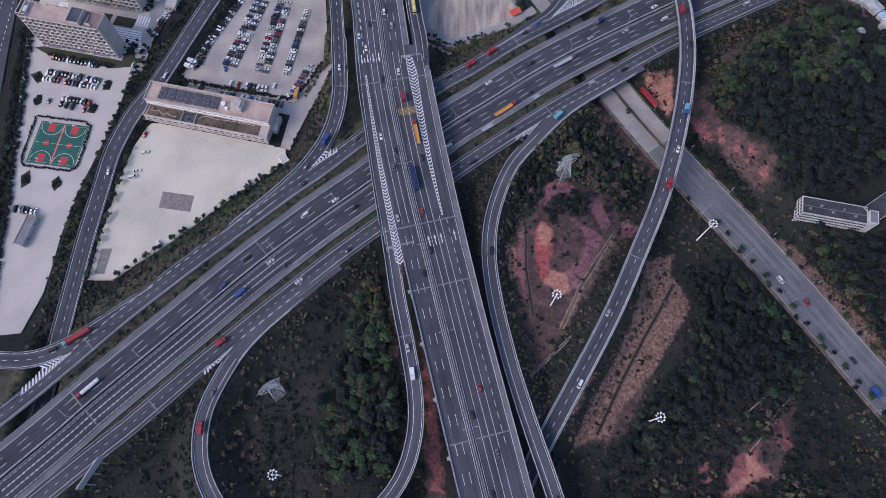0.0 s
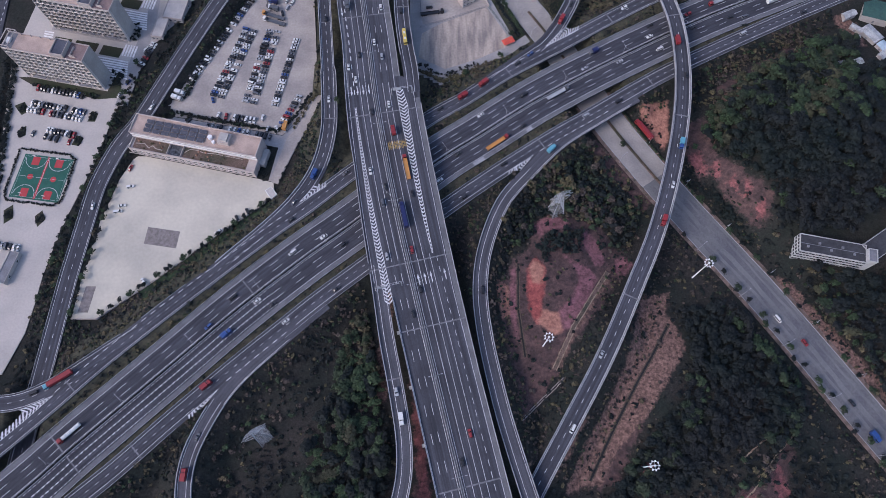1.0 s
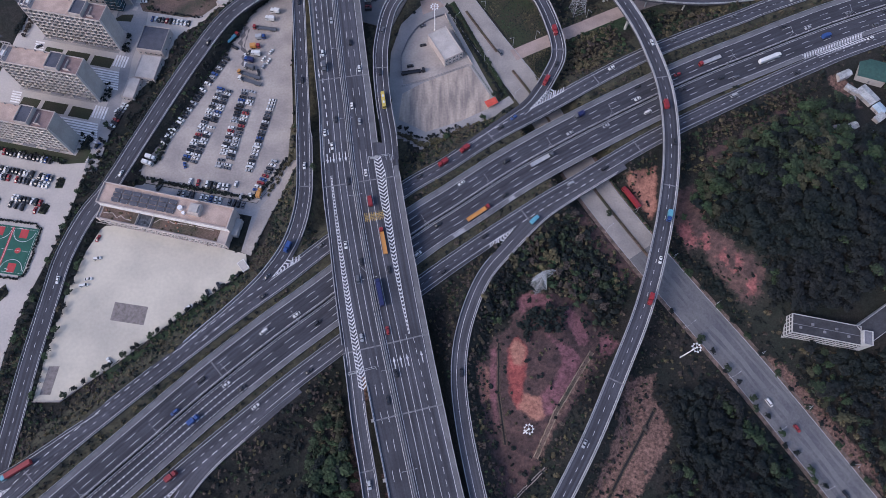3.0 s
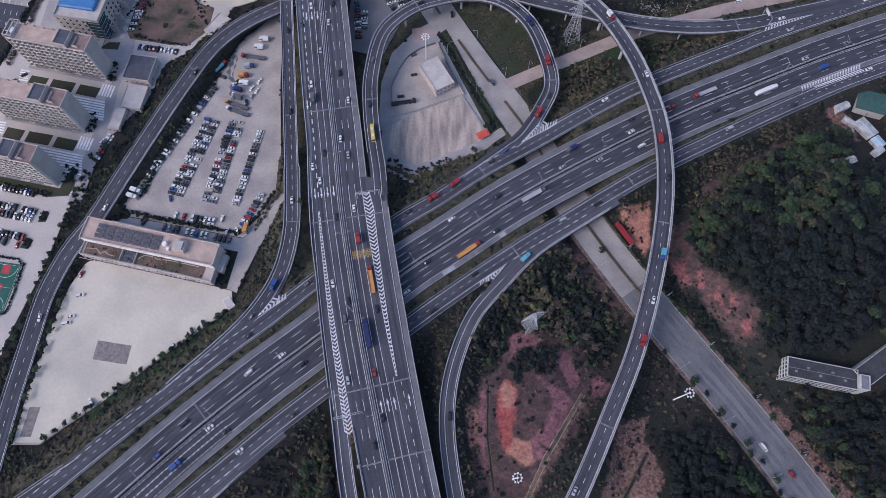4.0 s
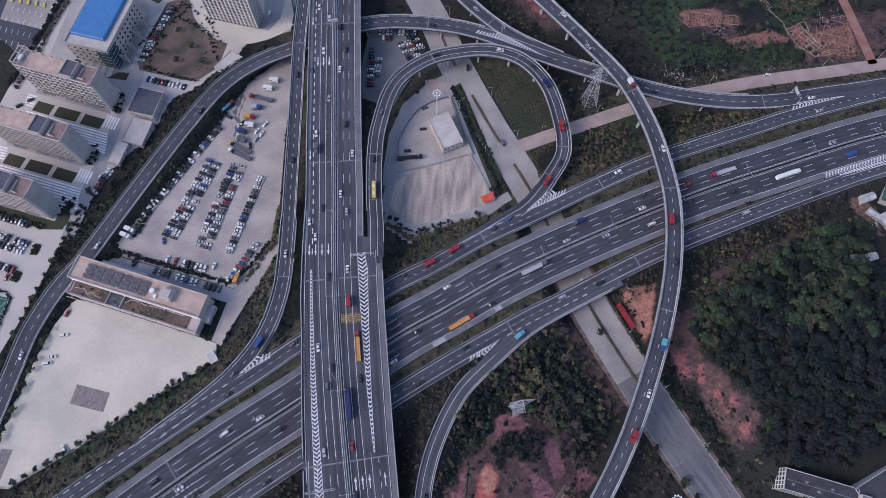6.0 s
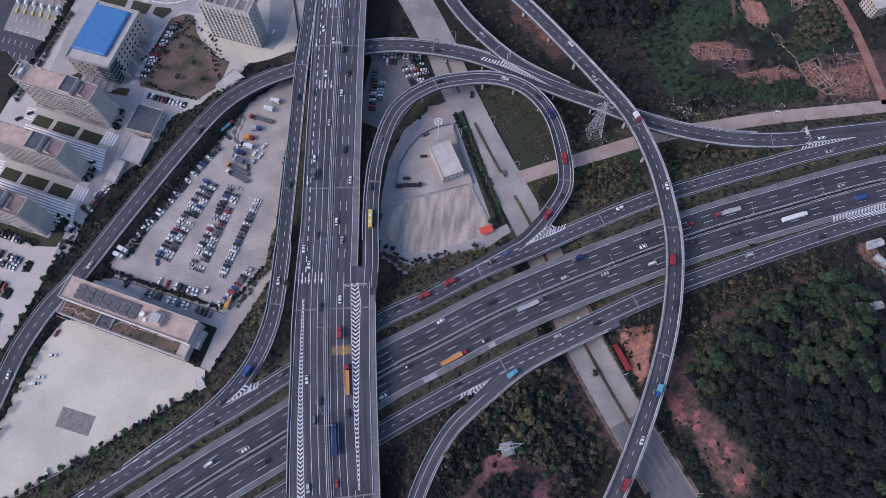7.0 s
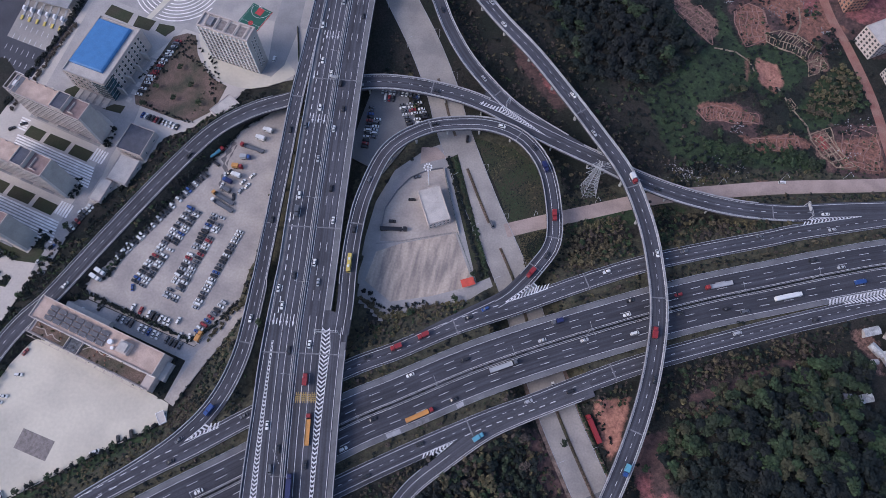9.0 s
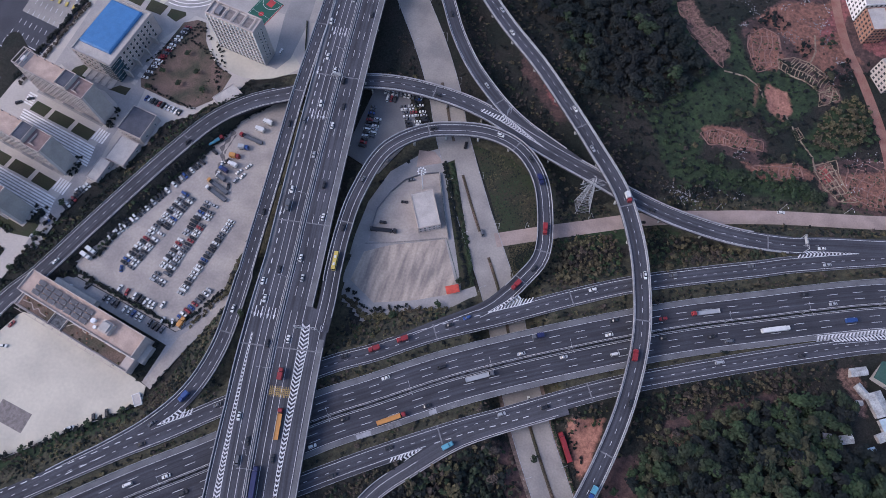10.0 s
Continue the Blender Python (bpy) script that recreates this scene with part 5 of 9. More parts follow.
def tower(x, y, angle=-9.0, L=36.0, D=11.5, H=34.0):
    root = empty("office_tower", pose(x, y, 0, 0, 0, angle), "grey concrete tower with deep window grid and open roof frame", "building")
    Mesh().box(0, L, 0, D, 0, H).make("wall", WALL_GREY, root)
    parapet_roof(root, L, D, H, ROOF_LIGHT, WALL_TAN, 1.4, 0.8)
    for k in range(5):
        Mesh().box(4 + k * 7.0, 4.8 + k * 7.0, 0.8, D - 0.8, H + 0.9, H + 1.4).make("roof_beam", WALL_TAN, root)
    for k in range(4):
        Mesh().box(5.4 + k * 7.0, 10.4 + k * 7.0, 2.0, D - 2, H + 0.06, H + 0.12).make("roof_well", PATCH, root)
    Mesh().box(5.4, 9.0, 2.5, D - 3, H + 0.12, H + 1.6).make("roof_housing", ROOF_GREY, root)
    for k in range(13):
        Mesh().box(k * (L - 0.6) / 12, k * (L - 0.6) / 12 + 0.6, -0.6, 0, 2.0, H).make("fin", WALL_WHITE, root)
    for r in range(10):
        Mesh().box(0, L, -0.5, 0, 3.0 + r * 3.1, 3.5 + r * 3.1).make("spandrel", WALL_TAN, root)
    facade_windows(root, None, pose(0, 0, 0) @ Matrix.Diagonal((1, -1, 1, 1)), 12, 10, L, 0.7, 3.1, 2.2, 2.2, framed=False)
    facade_windows(root, None, pose(L, 2.5, 0, 0, 0, 90) @ Matrix.Diagonal((1, -1, 1, 1)), 2, 9, D - 5, 4.0, 3.1, 1.2, 1.7)
    return root


tower(-153.0, 433.0)


def blue_hall():
    root = empty("hall", pose(-236.5, 392.0, 0, 0, 0, -9.5), "grey hall with a bright blue sheet metal roof", "building")
    L, D, H = 31.0, 47.0, 17.5
    Mesh().box(0, L, 0, D, 0, H).make("wall", WALL_TAN, root)
    Mesh().box(1.2, L - 5.2, 7.5, D - 3, H, H + 1.6).frustum([(1.2, 7.5, H + 1.6), (L - 5.2, 7.5, H + 1.6), (L - 5.2, D - 3, H + 1.6), (1.2, D - 3, H + 1.6)],
                                                           [(2.0, 8.2, H + 2.2), (L - 6, 8.2, H + 2.2), (L - 6, D - 3.7, H + 2.2), (2.0, D - 3.7, H + 2.2)]).make("roof", ROOF_BLUE, root, "blue sheet metal roof")
    for k in range(13):
        Mesh().box(2.2, L - 6.2, 9 + k * 2.7, 9.12 + k * 2.7, H + 2.2, H + 2.28).make("roof_seam", ROOF_BLUE, root)
    parapet_roof(root, L, D, H, ROOF_LIGHT, WALL_GREY, 1.1, 0.5)
    facade_windows(root, None, pose(L, 4, 0, 0, 0, 90) @ Matrix.Diagonal((1, -1, 1, 1)), 10, 4, D - 8, 2.0, 4.0, 1.7, 2.2)
    facade_windows(root, None, pose(0, 0, 0) @ Matrix.Diagonal((1, -1, 1, 1)), 7, 4, L, 2.0, 4.0, 1.8, 2.2)
    for a, b, c, d in ((L - 9, L + 0.5, -0.5, -0.06), (L + 0.06, L + 0.5, -0.06, 9)):
        Mesh().box(a, b, c, d, 0.5, H - 1.2).make("curtain_wall", TEAL_GLASS, root, "dark teal glass corner")
    for k in range(5):
        Mesh().box(L - 9, L + 0.6, -0.6, -0.5, 2.2 + k * 3.3, 2.4 + k * 3.3).box(L + 0.5, L + 0.6, -0.5, 9, 2.2 + k * 3.3, 2.4 + k * 3.3).make("mullion", WALL_GREY, root)
    for k in range(6):
        Mesh().box(L + 6.2, L + 9.4, 2 + k * 6.4, 5.6 + k * 6.4, 0.05, 0.12).make("parking_pad", ROOF_LIGHT, root)
    for k in range(4):
        Mesh().box(L, L + 5.5, 6 + k * 10, 6.9 + k * 10, 0, 7).make("buttress", WALL_GREY, root)
    for k in range(5):
        Mesh().box(4 + k * 5.2, 7.2 + k * 5.2, -8.0, -1.0, 0.04, 0.5).make("planter", ROOF_LIGHT, root)
    return root


blue_hall()


def solar_building():
    ang = math.degrees(math.atan2(-18, 83))
    root = empty("office_building", pose(-192.4, 226.9, 0, 0, 0, ang), "long tan building with rooftop solar panels and planted terrace", "building")
    L, H = 82.5, 12.0
    Mesh().box(0, L, 8.6, 22, 0, H).make("wall", WALL_TAN, root)
    Mesh().box(0.4, L - 0.4, 9, 21.6, H, H + 0.08).make("roof", ROOF_PINK, root)
    rim = Mesh().box(-0.6, L, 8.2, 8.7, H, H + 1.0).box(-0.6, L, 21.6, 22.1, H, H + 1.0).box(-0.6, -0.1, 8.7, 21.6, H, H + 1.0).box(L - 0.5, L, 8.7, 21.6, H, H + 1.0)
    rim.make("roof_rim", WALL_TAN, root)
    Mesh().box(0, L, 0, 8.6, 0, 6.4).make("front_wing", WALL_TAN, root)
    Mesh().box(2, L * 0.30, 1.2, 8.3, 6.4, 6.55).make("roof_garden", DRYGRASS, root, "brown planted roof terrace")
    Mesh().box(L * 0.42, L - 6, 1.2, 8.3, 6.4, 6.55).make("roof_garden", DRYGRASS, root, "brown planted roof terrace")
    Mesh().box(L * 0.31, L * 0.41, 1.2, 8.3, 6.4, 6.5).make("sunken_court", GLASS, root)
    grng = random.Random(3)
    for a0, a1 in ((3, L * 0.29), (L * 0.43, L - 7)):
        x = a0
        y = 4.5
        while x < a1 - 3:
            nx, ny = x + grng.uniform(2.2, 4.2), min(7.6, max(1.8, y + grng.uniform(-3, 3)))
            ang2 = math.degrees(math.atan2(ny - y, nx - x))
            Mesh().box(0, math.hypot(nx - x, ny - y), -0.22, 0.22, 6.55, 6.6, pose(x, y, 0, 0, 0, ang2)).make("garden_path", WALL_TAN, root)
            x, y = nx, ny
        for k in range(int((a1 - a0) / 2.2)):
            bx, by, br = grng.uniform(a0, a1), grng.uniform(1.6, 8.0), grng.uniform(0.4, 0.9)
            Mesh().frustum([(bx + br * math.cos(i * 1.047), by + br * math.sin(i * 1.047), 6.55) for i in range(6)], [(bx + br * 0.5 * math.cos(i * 1.047 + 0.3), by + br * 0.5 * math.sin(i * 1.047 + 0.3), 6.55 + br) for i in range(6)]).make("planting", LEAF_OLIVE if k % 3 else BRICK_RED, root)
    for k in range(13):
        Mesh().box(3 + k * 6.2, 3.35 + k * 6.2, -1.6, 0.0, 4.6, 5.0).make("sun_fin", WALL_TAN, root)
    Mesh().box(0, L, -1.9, -1.6, 4.6, 5.0).make("canopy_beam", WALL_TAN, root)
    Mesh().box(0, L, 0, 0.5, 6.4, 7.4).box(0, 0.5, 0.5, 8.6, 6.4, 7.4).box(L - 0.5, L, 0.5, 8.6, 6.4, 7.4).make("terrace_rim", WALL_TAN, root)
    for k in range(2):
        Mesh().box(L * (0.30 + 0.11 * k), L * (0.305 + 0.11 * k), 0.5, 8.5, 6.4, 7.6).make("terrace_wall", WALL_TAN, root)
    Mesh().box(L * 0.5, L, 8.0, 8.6, 8.4, 8.9).box(0, L * 0.5, 8.0, 8.6, 8.4, 8.9).box(0, L, 8.0, 8.6, 10.8, 11.2).make("ledge", WALL_WHITE, root)
    facade_windows(root, None, pose(1, 8.62, 0) @ Matrix.Diagonal((1, -1, 1, 1)), 22, 1, L - 2, 9.2, 3.2, 2.4, 1.4)
    facade_windows(root, None, pose(1, 0, 0) @ Matrix.Diagonal((1, -1, 1, 1)), 18, 2, L - 2, 1.0, 3.0, 2.8, 1.6)
    for i in range(7):
        for j in range(3):
            x0, y0 = 8 + i * 5.8, 10.6 + j * 3.1
            m = Mesh().frustum([(x0, y0, H + 0.5), (x0 + 5.0, y0, H + 0.5), (x0 + 5.0, y0 + 2.5, H + 1.1), (x0, y0 + 2.5, H + 1.1)],
                               [(x0, y0, H + 0.58), (x0 + 5.0, y0, H + 0.58), (x0 + 5.0, y0 + 2.5, H + 1.18), (x0, y0 + 2.5, H + 1.18)])
            m.make("solar_panel", SOLAR, root)
            Mesh().box(x0 + 0.4, x0 + 0.6, y0 + 0.2, y0 + 2.3, H + 0.08, H + 0.8).box(x0 + 4.4, x0 + 4.6, y0 + 0.2, y0 + 2.3, H + 0.08, H + 0.8).make("panel_stand", STEEL, root)
    Mesh().box(57, 64, 12, 19, H, H + 3.4).make("roof_housing", WALL_TAN, root)
    Mesh().box(58, 63, 13, 18, H + 3.4, H + 4.6).make("roof_housing", WALL_GREY, root)
    Mesh().tube((51, 15, H), (51, 15, H + 2.2), 1.5, 1.5, 14).make("water_tank", WHITE_METAL, root)
    Mesh().tube((53.8, 12.4, H), (53.8, 12.4, H + 1.7), 1.0, 1.0, 14).make("water_tank", WHITE_METAL, root)
    Mesh().box(66, L - 1.5, 10, 20.5, H + 0.08, H + 0.18).make("roof_terrace", ROOF_PINK, root)
    Mesh().box(L, L + 3.4, 8, 19, 0, 4.2).make("annex", WALL_GREY, root)
    Mesh().box(10, 40, 22.1, 25, 0, 5.0).make("rear_canopy", ROOF_LIGHT, root)
    return root


solar_building()


def low_block(name, x, y, L, D, H, ang, label, roof=None, wall=None, cols=0, rim=0.5, z=0.0, rows=1):
    root = empty(name, pose(x, y, z, 0, 0, ang), label, "building")
    Mesh().box(0, L, 0, D, -1.5, H).make("wall", wall or WALL_TAN, root)
    parapet_roof(root, L, D, H, roof or ROOF_LIGHT, wall or WALL_TAN, rim, 0.3)
    if cols:
        fh = H / rows
        facade_windows(root, None, pose(0, 0, 0) @ Matrix.Diagonal((1, -1, 1, 1)), cols, rows, L, fh * 0.3, fh, 1.5, min(1.5, fh * 0.5), framed=rows < 3)
        if name in ("village_house", "barracks_block"):
            facade_windows(root, None, pose(0, D, 0, 0, 0, -90) @ Matrix.Diagonal((1, -1, 1, 1)), 5, rows, D, fh * 0.3, fh, 1.6, min(1.7, fh * 0.55), framed=False)
        facade_windows(root, None, pose(L, 0, 0, 0, 0, 90) @ Matrix.Diagonal((1, -1, 1, 1)), max(2, cols // 2), rows, D, fh * 0.3, fh, 1.5, min(1.5, fh * 0.5), framed=rows < 3)
    return root


low_block("service_building", -188.5, 351, 18, 19, 6.0, -9, "flat-roofed grey service building beside the ramp", NAVY_ROOF, WALL_TAN, 5, 0.9)
low_block("service_building", -193.0, 314.5, 8, 15.5, 4.0, -9, "low pale flat-roofed building", ROOF_LIGHT, WALL_TAN, 3)
low_block("service_building", -187.5, 330, 14, 18, 4.2, -9, "low pale flat-roofed building beside the hedge", ROOF_LIGHT, WALL_TAN, 4)
low_block("gatehouse", -140, 391, 11, 17, 4.5, -32, "pale flat-roofed shed beside the dry lawn", ROOF_LIGHT, WALL_TAN, 3)
low_block("depot_building", 19.2, 341.0, 14.0, 24.0, 6.8, 29.0, "tan flat-roofed depot building in the fenced yard", ROOF_LIGHT, WALL_TAN, 5, 0.5, rows=2)
low_block("guard_shed", -258.5, 140, 6, 20, 3.4, -14, "small grey shed on the campus ground", ROOF_GREY, WALL_GREY, 2)
dorm_r = low_block("barracks_block", 211.0, 154.0, 37.5, 11.0, 15.5, -11.5, "white block with a dark flat roof on the slope", DARK_ROOF, WALL_DIM, 20, 0.7, z=2.0, rows=5)
low_block("barracks_block", 253.5, 148.0, 40, 11, 15.5, 33, "white angled wing with a dark flat roof", DARK_ROOF, WALL_DIM, 20, 0.7, z=2.0, rows=5)
low_block("stair_tower", 248.2, 147.0, 5, 8, 17.2, -11.5, "white stair tower between the two blocks", ROOF_GREY, WALL_DIM, 0, 0.7, z=2.0)
for k in range(5):
    Mesh().box(4 + k * 6.5, 5.2 + k * 6.5, 3.0 + (k % 2) * 3, 4.2 + (k % 2) * 3, 15.5, 16.5).make("roof_vent", ROOF_GREY, dorm_r)
Mesh().box(0.4, 37, 5.2, 5.5, 15.56, 15.72).make("roof_ridge", ROOF_GREY, dorm_r)
# village at the edge of the fields
for x, y, L, D, H, a, mat, lab in ((269.5, 564.5, 13, 18, 15, 21, BRICK_RED, "unfinished red brick house with dark window holes"), (262.5, 583, 16, 18, 16, 21, WALL_WHITE, "white concrete house with dark windows"),
                                   (286, 528, 21, 17, 15, 35, WALL_TAN, "cream five-storey house with a grey roof"), (284, 584, 16, 14, 13, 21, WALL_GREY, "grey house with a bare concrete roof"),
                                   (300, 505, 12, 14, 10, 25, WALL_TAN, "tan house beside the dirt lane")):
    low_block("village_house", x, y, L, D, H, a, lab, ROOF_LIGHT, mat, 5, 0.6, z=0.0, rows=5)
def shed(x, y, L, D, H, ang, sheet, label, rise=0.9):
    """A low shed under a ridged sheet roof with an overhang. (x, y): its middle."""
    root = empty("shed", pose(x, y, float(ground_at(x, y)), 0, 0, ang), label, "shed", "sheds by the slope")
    w, d = L / 2, D / 2
    Mesh().box(-w + 0.3, w - 0.3, -d + 0.3, d - 0.3, -1.0, H).make("wall", WALL_GREY, root)
    Mesh().box(-0.7, 0.7, -d + 0.26, -d + 0.32, 0, 2.1).make("door", ROOF_GREY, root)
    for sg in (-1, 1):
        Mesh().frustum([(-w, sg * d, H - 0.1), (w, sg * d, H - 0.1), (w, 0, H + rise - 0.08), (-w, 0, H + rise - 0.08)],
                       [(-w, sg * d, H), (w, sg * d, H), (w, 0, H + rise), (-w, 0, H + rise)]).make("roof", sheet, root)
    for k in range(int(L / 1.6)):
        xx = -w + 0.8 + k * 1.6
        for sg in (-1, 1):
            Mesh().tube((xx, sg * d * 0.97, H + 0.03), (xx, 0, H + rise + 0.03), 0.05, 0.05, 4).make("roof_rib", sheet, root)
    return root


SHEET_WHITE = material("dirty_white_sheet", (0.44, 0.45, 0.45), 0.6, var=0.18, scale=0.3, fine=1.2, tint=(0.27, 0.27, 0.27))
for x, y, L, D, H, ang, sheet, lab in ((304, 335, 19, 16, 5.0, -18, TARP_GREEN, "large shed with a dark green sheet roof"), (297.5, 316.5, 14, 9, 3.6, -58, SHEET_WHITE, "shed with a dirty white sheet roof"),
                                      (303, 306, 8, 7, 3.2, -60, ROOF_BLUE_PALE, "shed with a pale blue sheet roof"), (301, 299, 8, 5, 3.0, 35, SHEET_WHITE, "narrow lean-to with a pale sheet roof"),
                                      (280, 291, 7.5, 5, 2.6, 24, SHEET_WHITE, "small white-roofed hut among the trees"), (294, 289.4, 4.5, 3.2, 2.4, 30, ROOF_BLUE_PALE, "tiny hut with a pale blue roof"),
                                      (288.5, 321.5, 9, 4.2, 2.8, -40, SHEET_WHITE, "long low store with a pale roof"), (284, 331, 10, 5, 2.8, 24, SHEET_WHITE, "long shed with a grimy white roof beside the road"), (287, 314, 4, 3, 2.4, 15, ROOF_LIGHT, "grey tin hut beside the yard"), (269, 289, 5, 4, 2.6, 10, ROOF_GREY, "dark net-covered shelter under the trees")):
    shed(x, y, L, D, H, ang, sheet, lab)
low_block("sentry_hut", -100.5, 193.5, 4.5, 7, 3.2, 38, "small white gate hut at the yard corner", ROOF_LIGHT, WALL_WHITE, 2, 0.3)
tent = empty("tent", pose(47.5, 307.5, 0.05, 0, 0, 28), "red canvas tent roof at the yard corner", "tent")
Mesh().frustum([(0, 0, 2.4), (8, 0, 2.4), (8, 5, 2.4), (0, 5, 2.4)], [(0.3, 2.4, 3.6), (7.7, 2.4, 3.6), (7.7, 2.6, 3.6), (0.3, 2.6, 3.6)]).make("canopy", TENT_RED, tent)
for a, b in ((0.2, 0.2), (7.8, 0.2), (7.8, 4.8), (0.2, 4.8)):
    Mesh().tube((a, b, 0), (a, b, 2.4), 0.07, 0.07, 6).make("pole", STEEL, tent)

# ---------------------------------------------------------------- campus details
def sports_court(x, y, ang, label, count=2):
    root = empty("basketball_court", pose(x, y, 0.12, 0, 0, ang), label, "court")
    W = 15.2
    Mesh().box(-1.0, W * count + 0.5, -1.2, 29.2, -0.3, 0.04).make("surface", COURT_GREEN, root)
    red, white = Mesh(), Mesh()
    for c in range(count):
        x0 = c * W
        for y0, sg in ((0, 1), (28, -1)):
            red.box(x0 + 5.0, x0 + 9.9, min(y0, y0 + sg * 5.8), max(y0, y0 + sg * 5.8), 0.045, 0.05)
            n = 18
            for k in range(n):
                a0, a1 = math.pi * k / n, math.pi * (k + 1) / n
                pts = [(x0 + 7.45 + r * math.cos(a), y0 + sg * (1.4 + r * math.sin(a)), 0.056) for r, a in ((6.6, a0), (6.85, a0), (6.85, a1), (6.6, a1))]
                white.add(pts if sg > 0 else pts[::-1], [(0, 1, 2, 3)])
        n = 16
        red.add([(x0 + 7.45, 14, 0.05)] + [(x0 + 7.45 + 1.9 * math.cos(2 * math.pi * k / n), 14 + 1.9 * math.sin(2 * math.pi * k / n), 0.05) for k in range(n)],
                [(0, 1 + k, 1 + (k + 1) % n) for k in range(n)])
        white.box(x0, x0 + 14.9, 13.94, 14.06, 0.045, 0.054)
        for y0 in (0, 27.9):
            white.box(x0 - 0.1, x0 + 15.0, y0, y0 + 0.1, 0.045, 0.054)
        for xx in (x0 - 0.1, x0 + 14.9):
            white.box(xx, xx + 0.1, 0.1, 27.9, 0.045, 0.054)
        for y0, sg in ((0, 1), (28, -1)):
            hoop = empty("basketball_hoop", None, "", "")
            hoop.parent = root
            hoop.matrix_basis = pose(x0 + 7.45, y0 - sg * 0.6, 0)
            Mesh().tube((0, 0, 0), (0, 0, 3.0), 0.12, 0.1, 6).tube((0, 0, 3.0), (0, sg * 1.6, 3.1), 0.09, 0.07, 6).make("post", STEEL, hoop)
            Mesh().box(-0.9, 0.9, sg * 1.6 - 0.03, sg * 1.6 + 0.03, 2.9, 3.95).make("backboard", WHITE_METAL, hoop)
    for c in range(count - 1):
        red.box((c + 1) * W - 0.9, (c + 1) * W + 0.5, -0.6, 28.6, 0.045, 0.05)
    if count == 1:
        red.box(15.1, W + 0.45, -1.1, 29.1, 0.045, 0.05)
        red.box(-0.9, 15.05, -1.1, -0.25, 0.045, 0.05)
    red.make("red_zone", COURT_RED, root)
    white.make("line_marking", PAINT, root)
    return root


sports_court(-264, 197.5, -8.0, "green and red twin basketball court with a hedge round it")
sports_court(-149.0, 455.8, -18, "green and red basketball court beside the tower", 1)
slab("pavement", [(-118, 428), (-110, 427), (-104, 438), (-103, 470), (-106, 500), (-122, 496), (-121, 470), (-116, 440)], FORECOURT, "blue-grey paved forecourt beside the tower", 0.09)
slab("pavement", [(-170.4, 450.2), (-162.1, 435), (-157.5, 428.5), (-152.2, 423), (-145.5, 418.3), (-138.2, 415.4), (-129, 414.2), (-120.2, 415.2), (-110, 419.2), (-101.3, 424.8), (-93.9, 433.4), (-104.8, 442.8), (-130.9, 441.8), (-153.4, 453.9)], CONCRETE, "pale curved apron round the tower front", 0.07)
slab("pavement", [(-257, 382), (-250, 390), (-232, 386), (-214, 385), (-205, 392), (-199, 406), (-195.8, 425), (-181, 452), (-160, 449), (-130, 472), (-98, 470), (-100, 540), (-248, 556)], CAMPUS_GREY, "grey paving round the hall and the tower", 0.045)
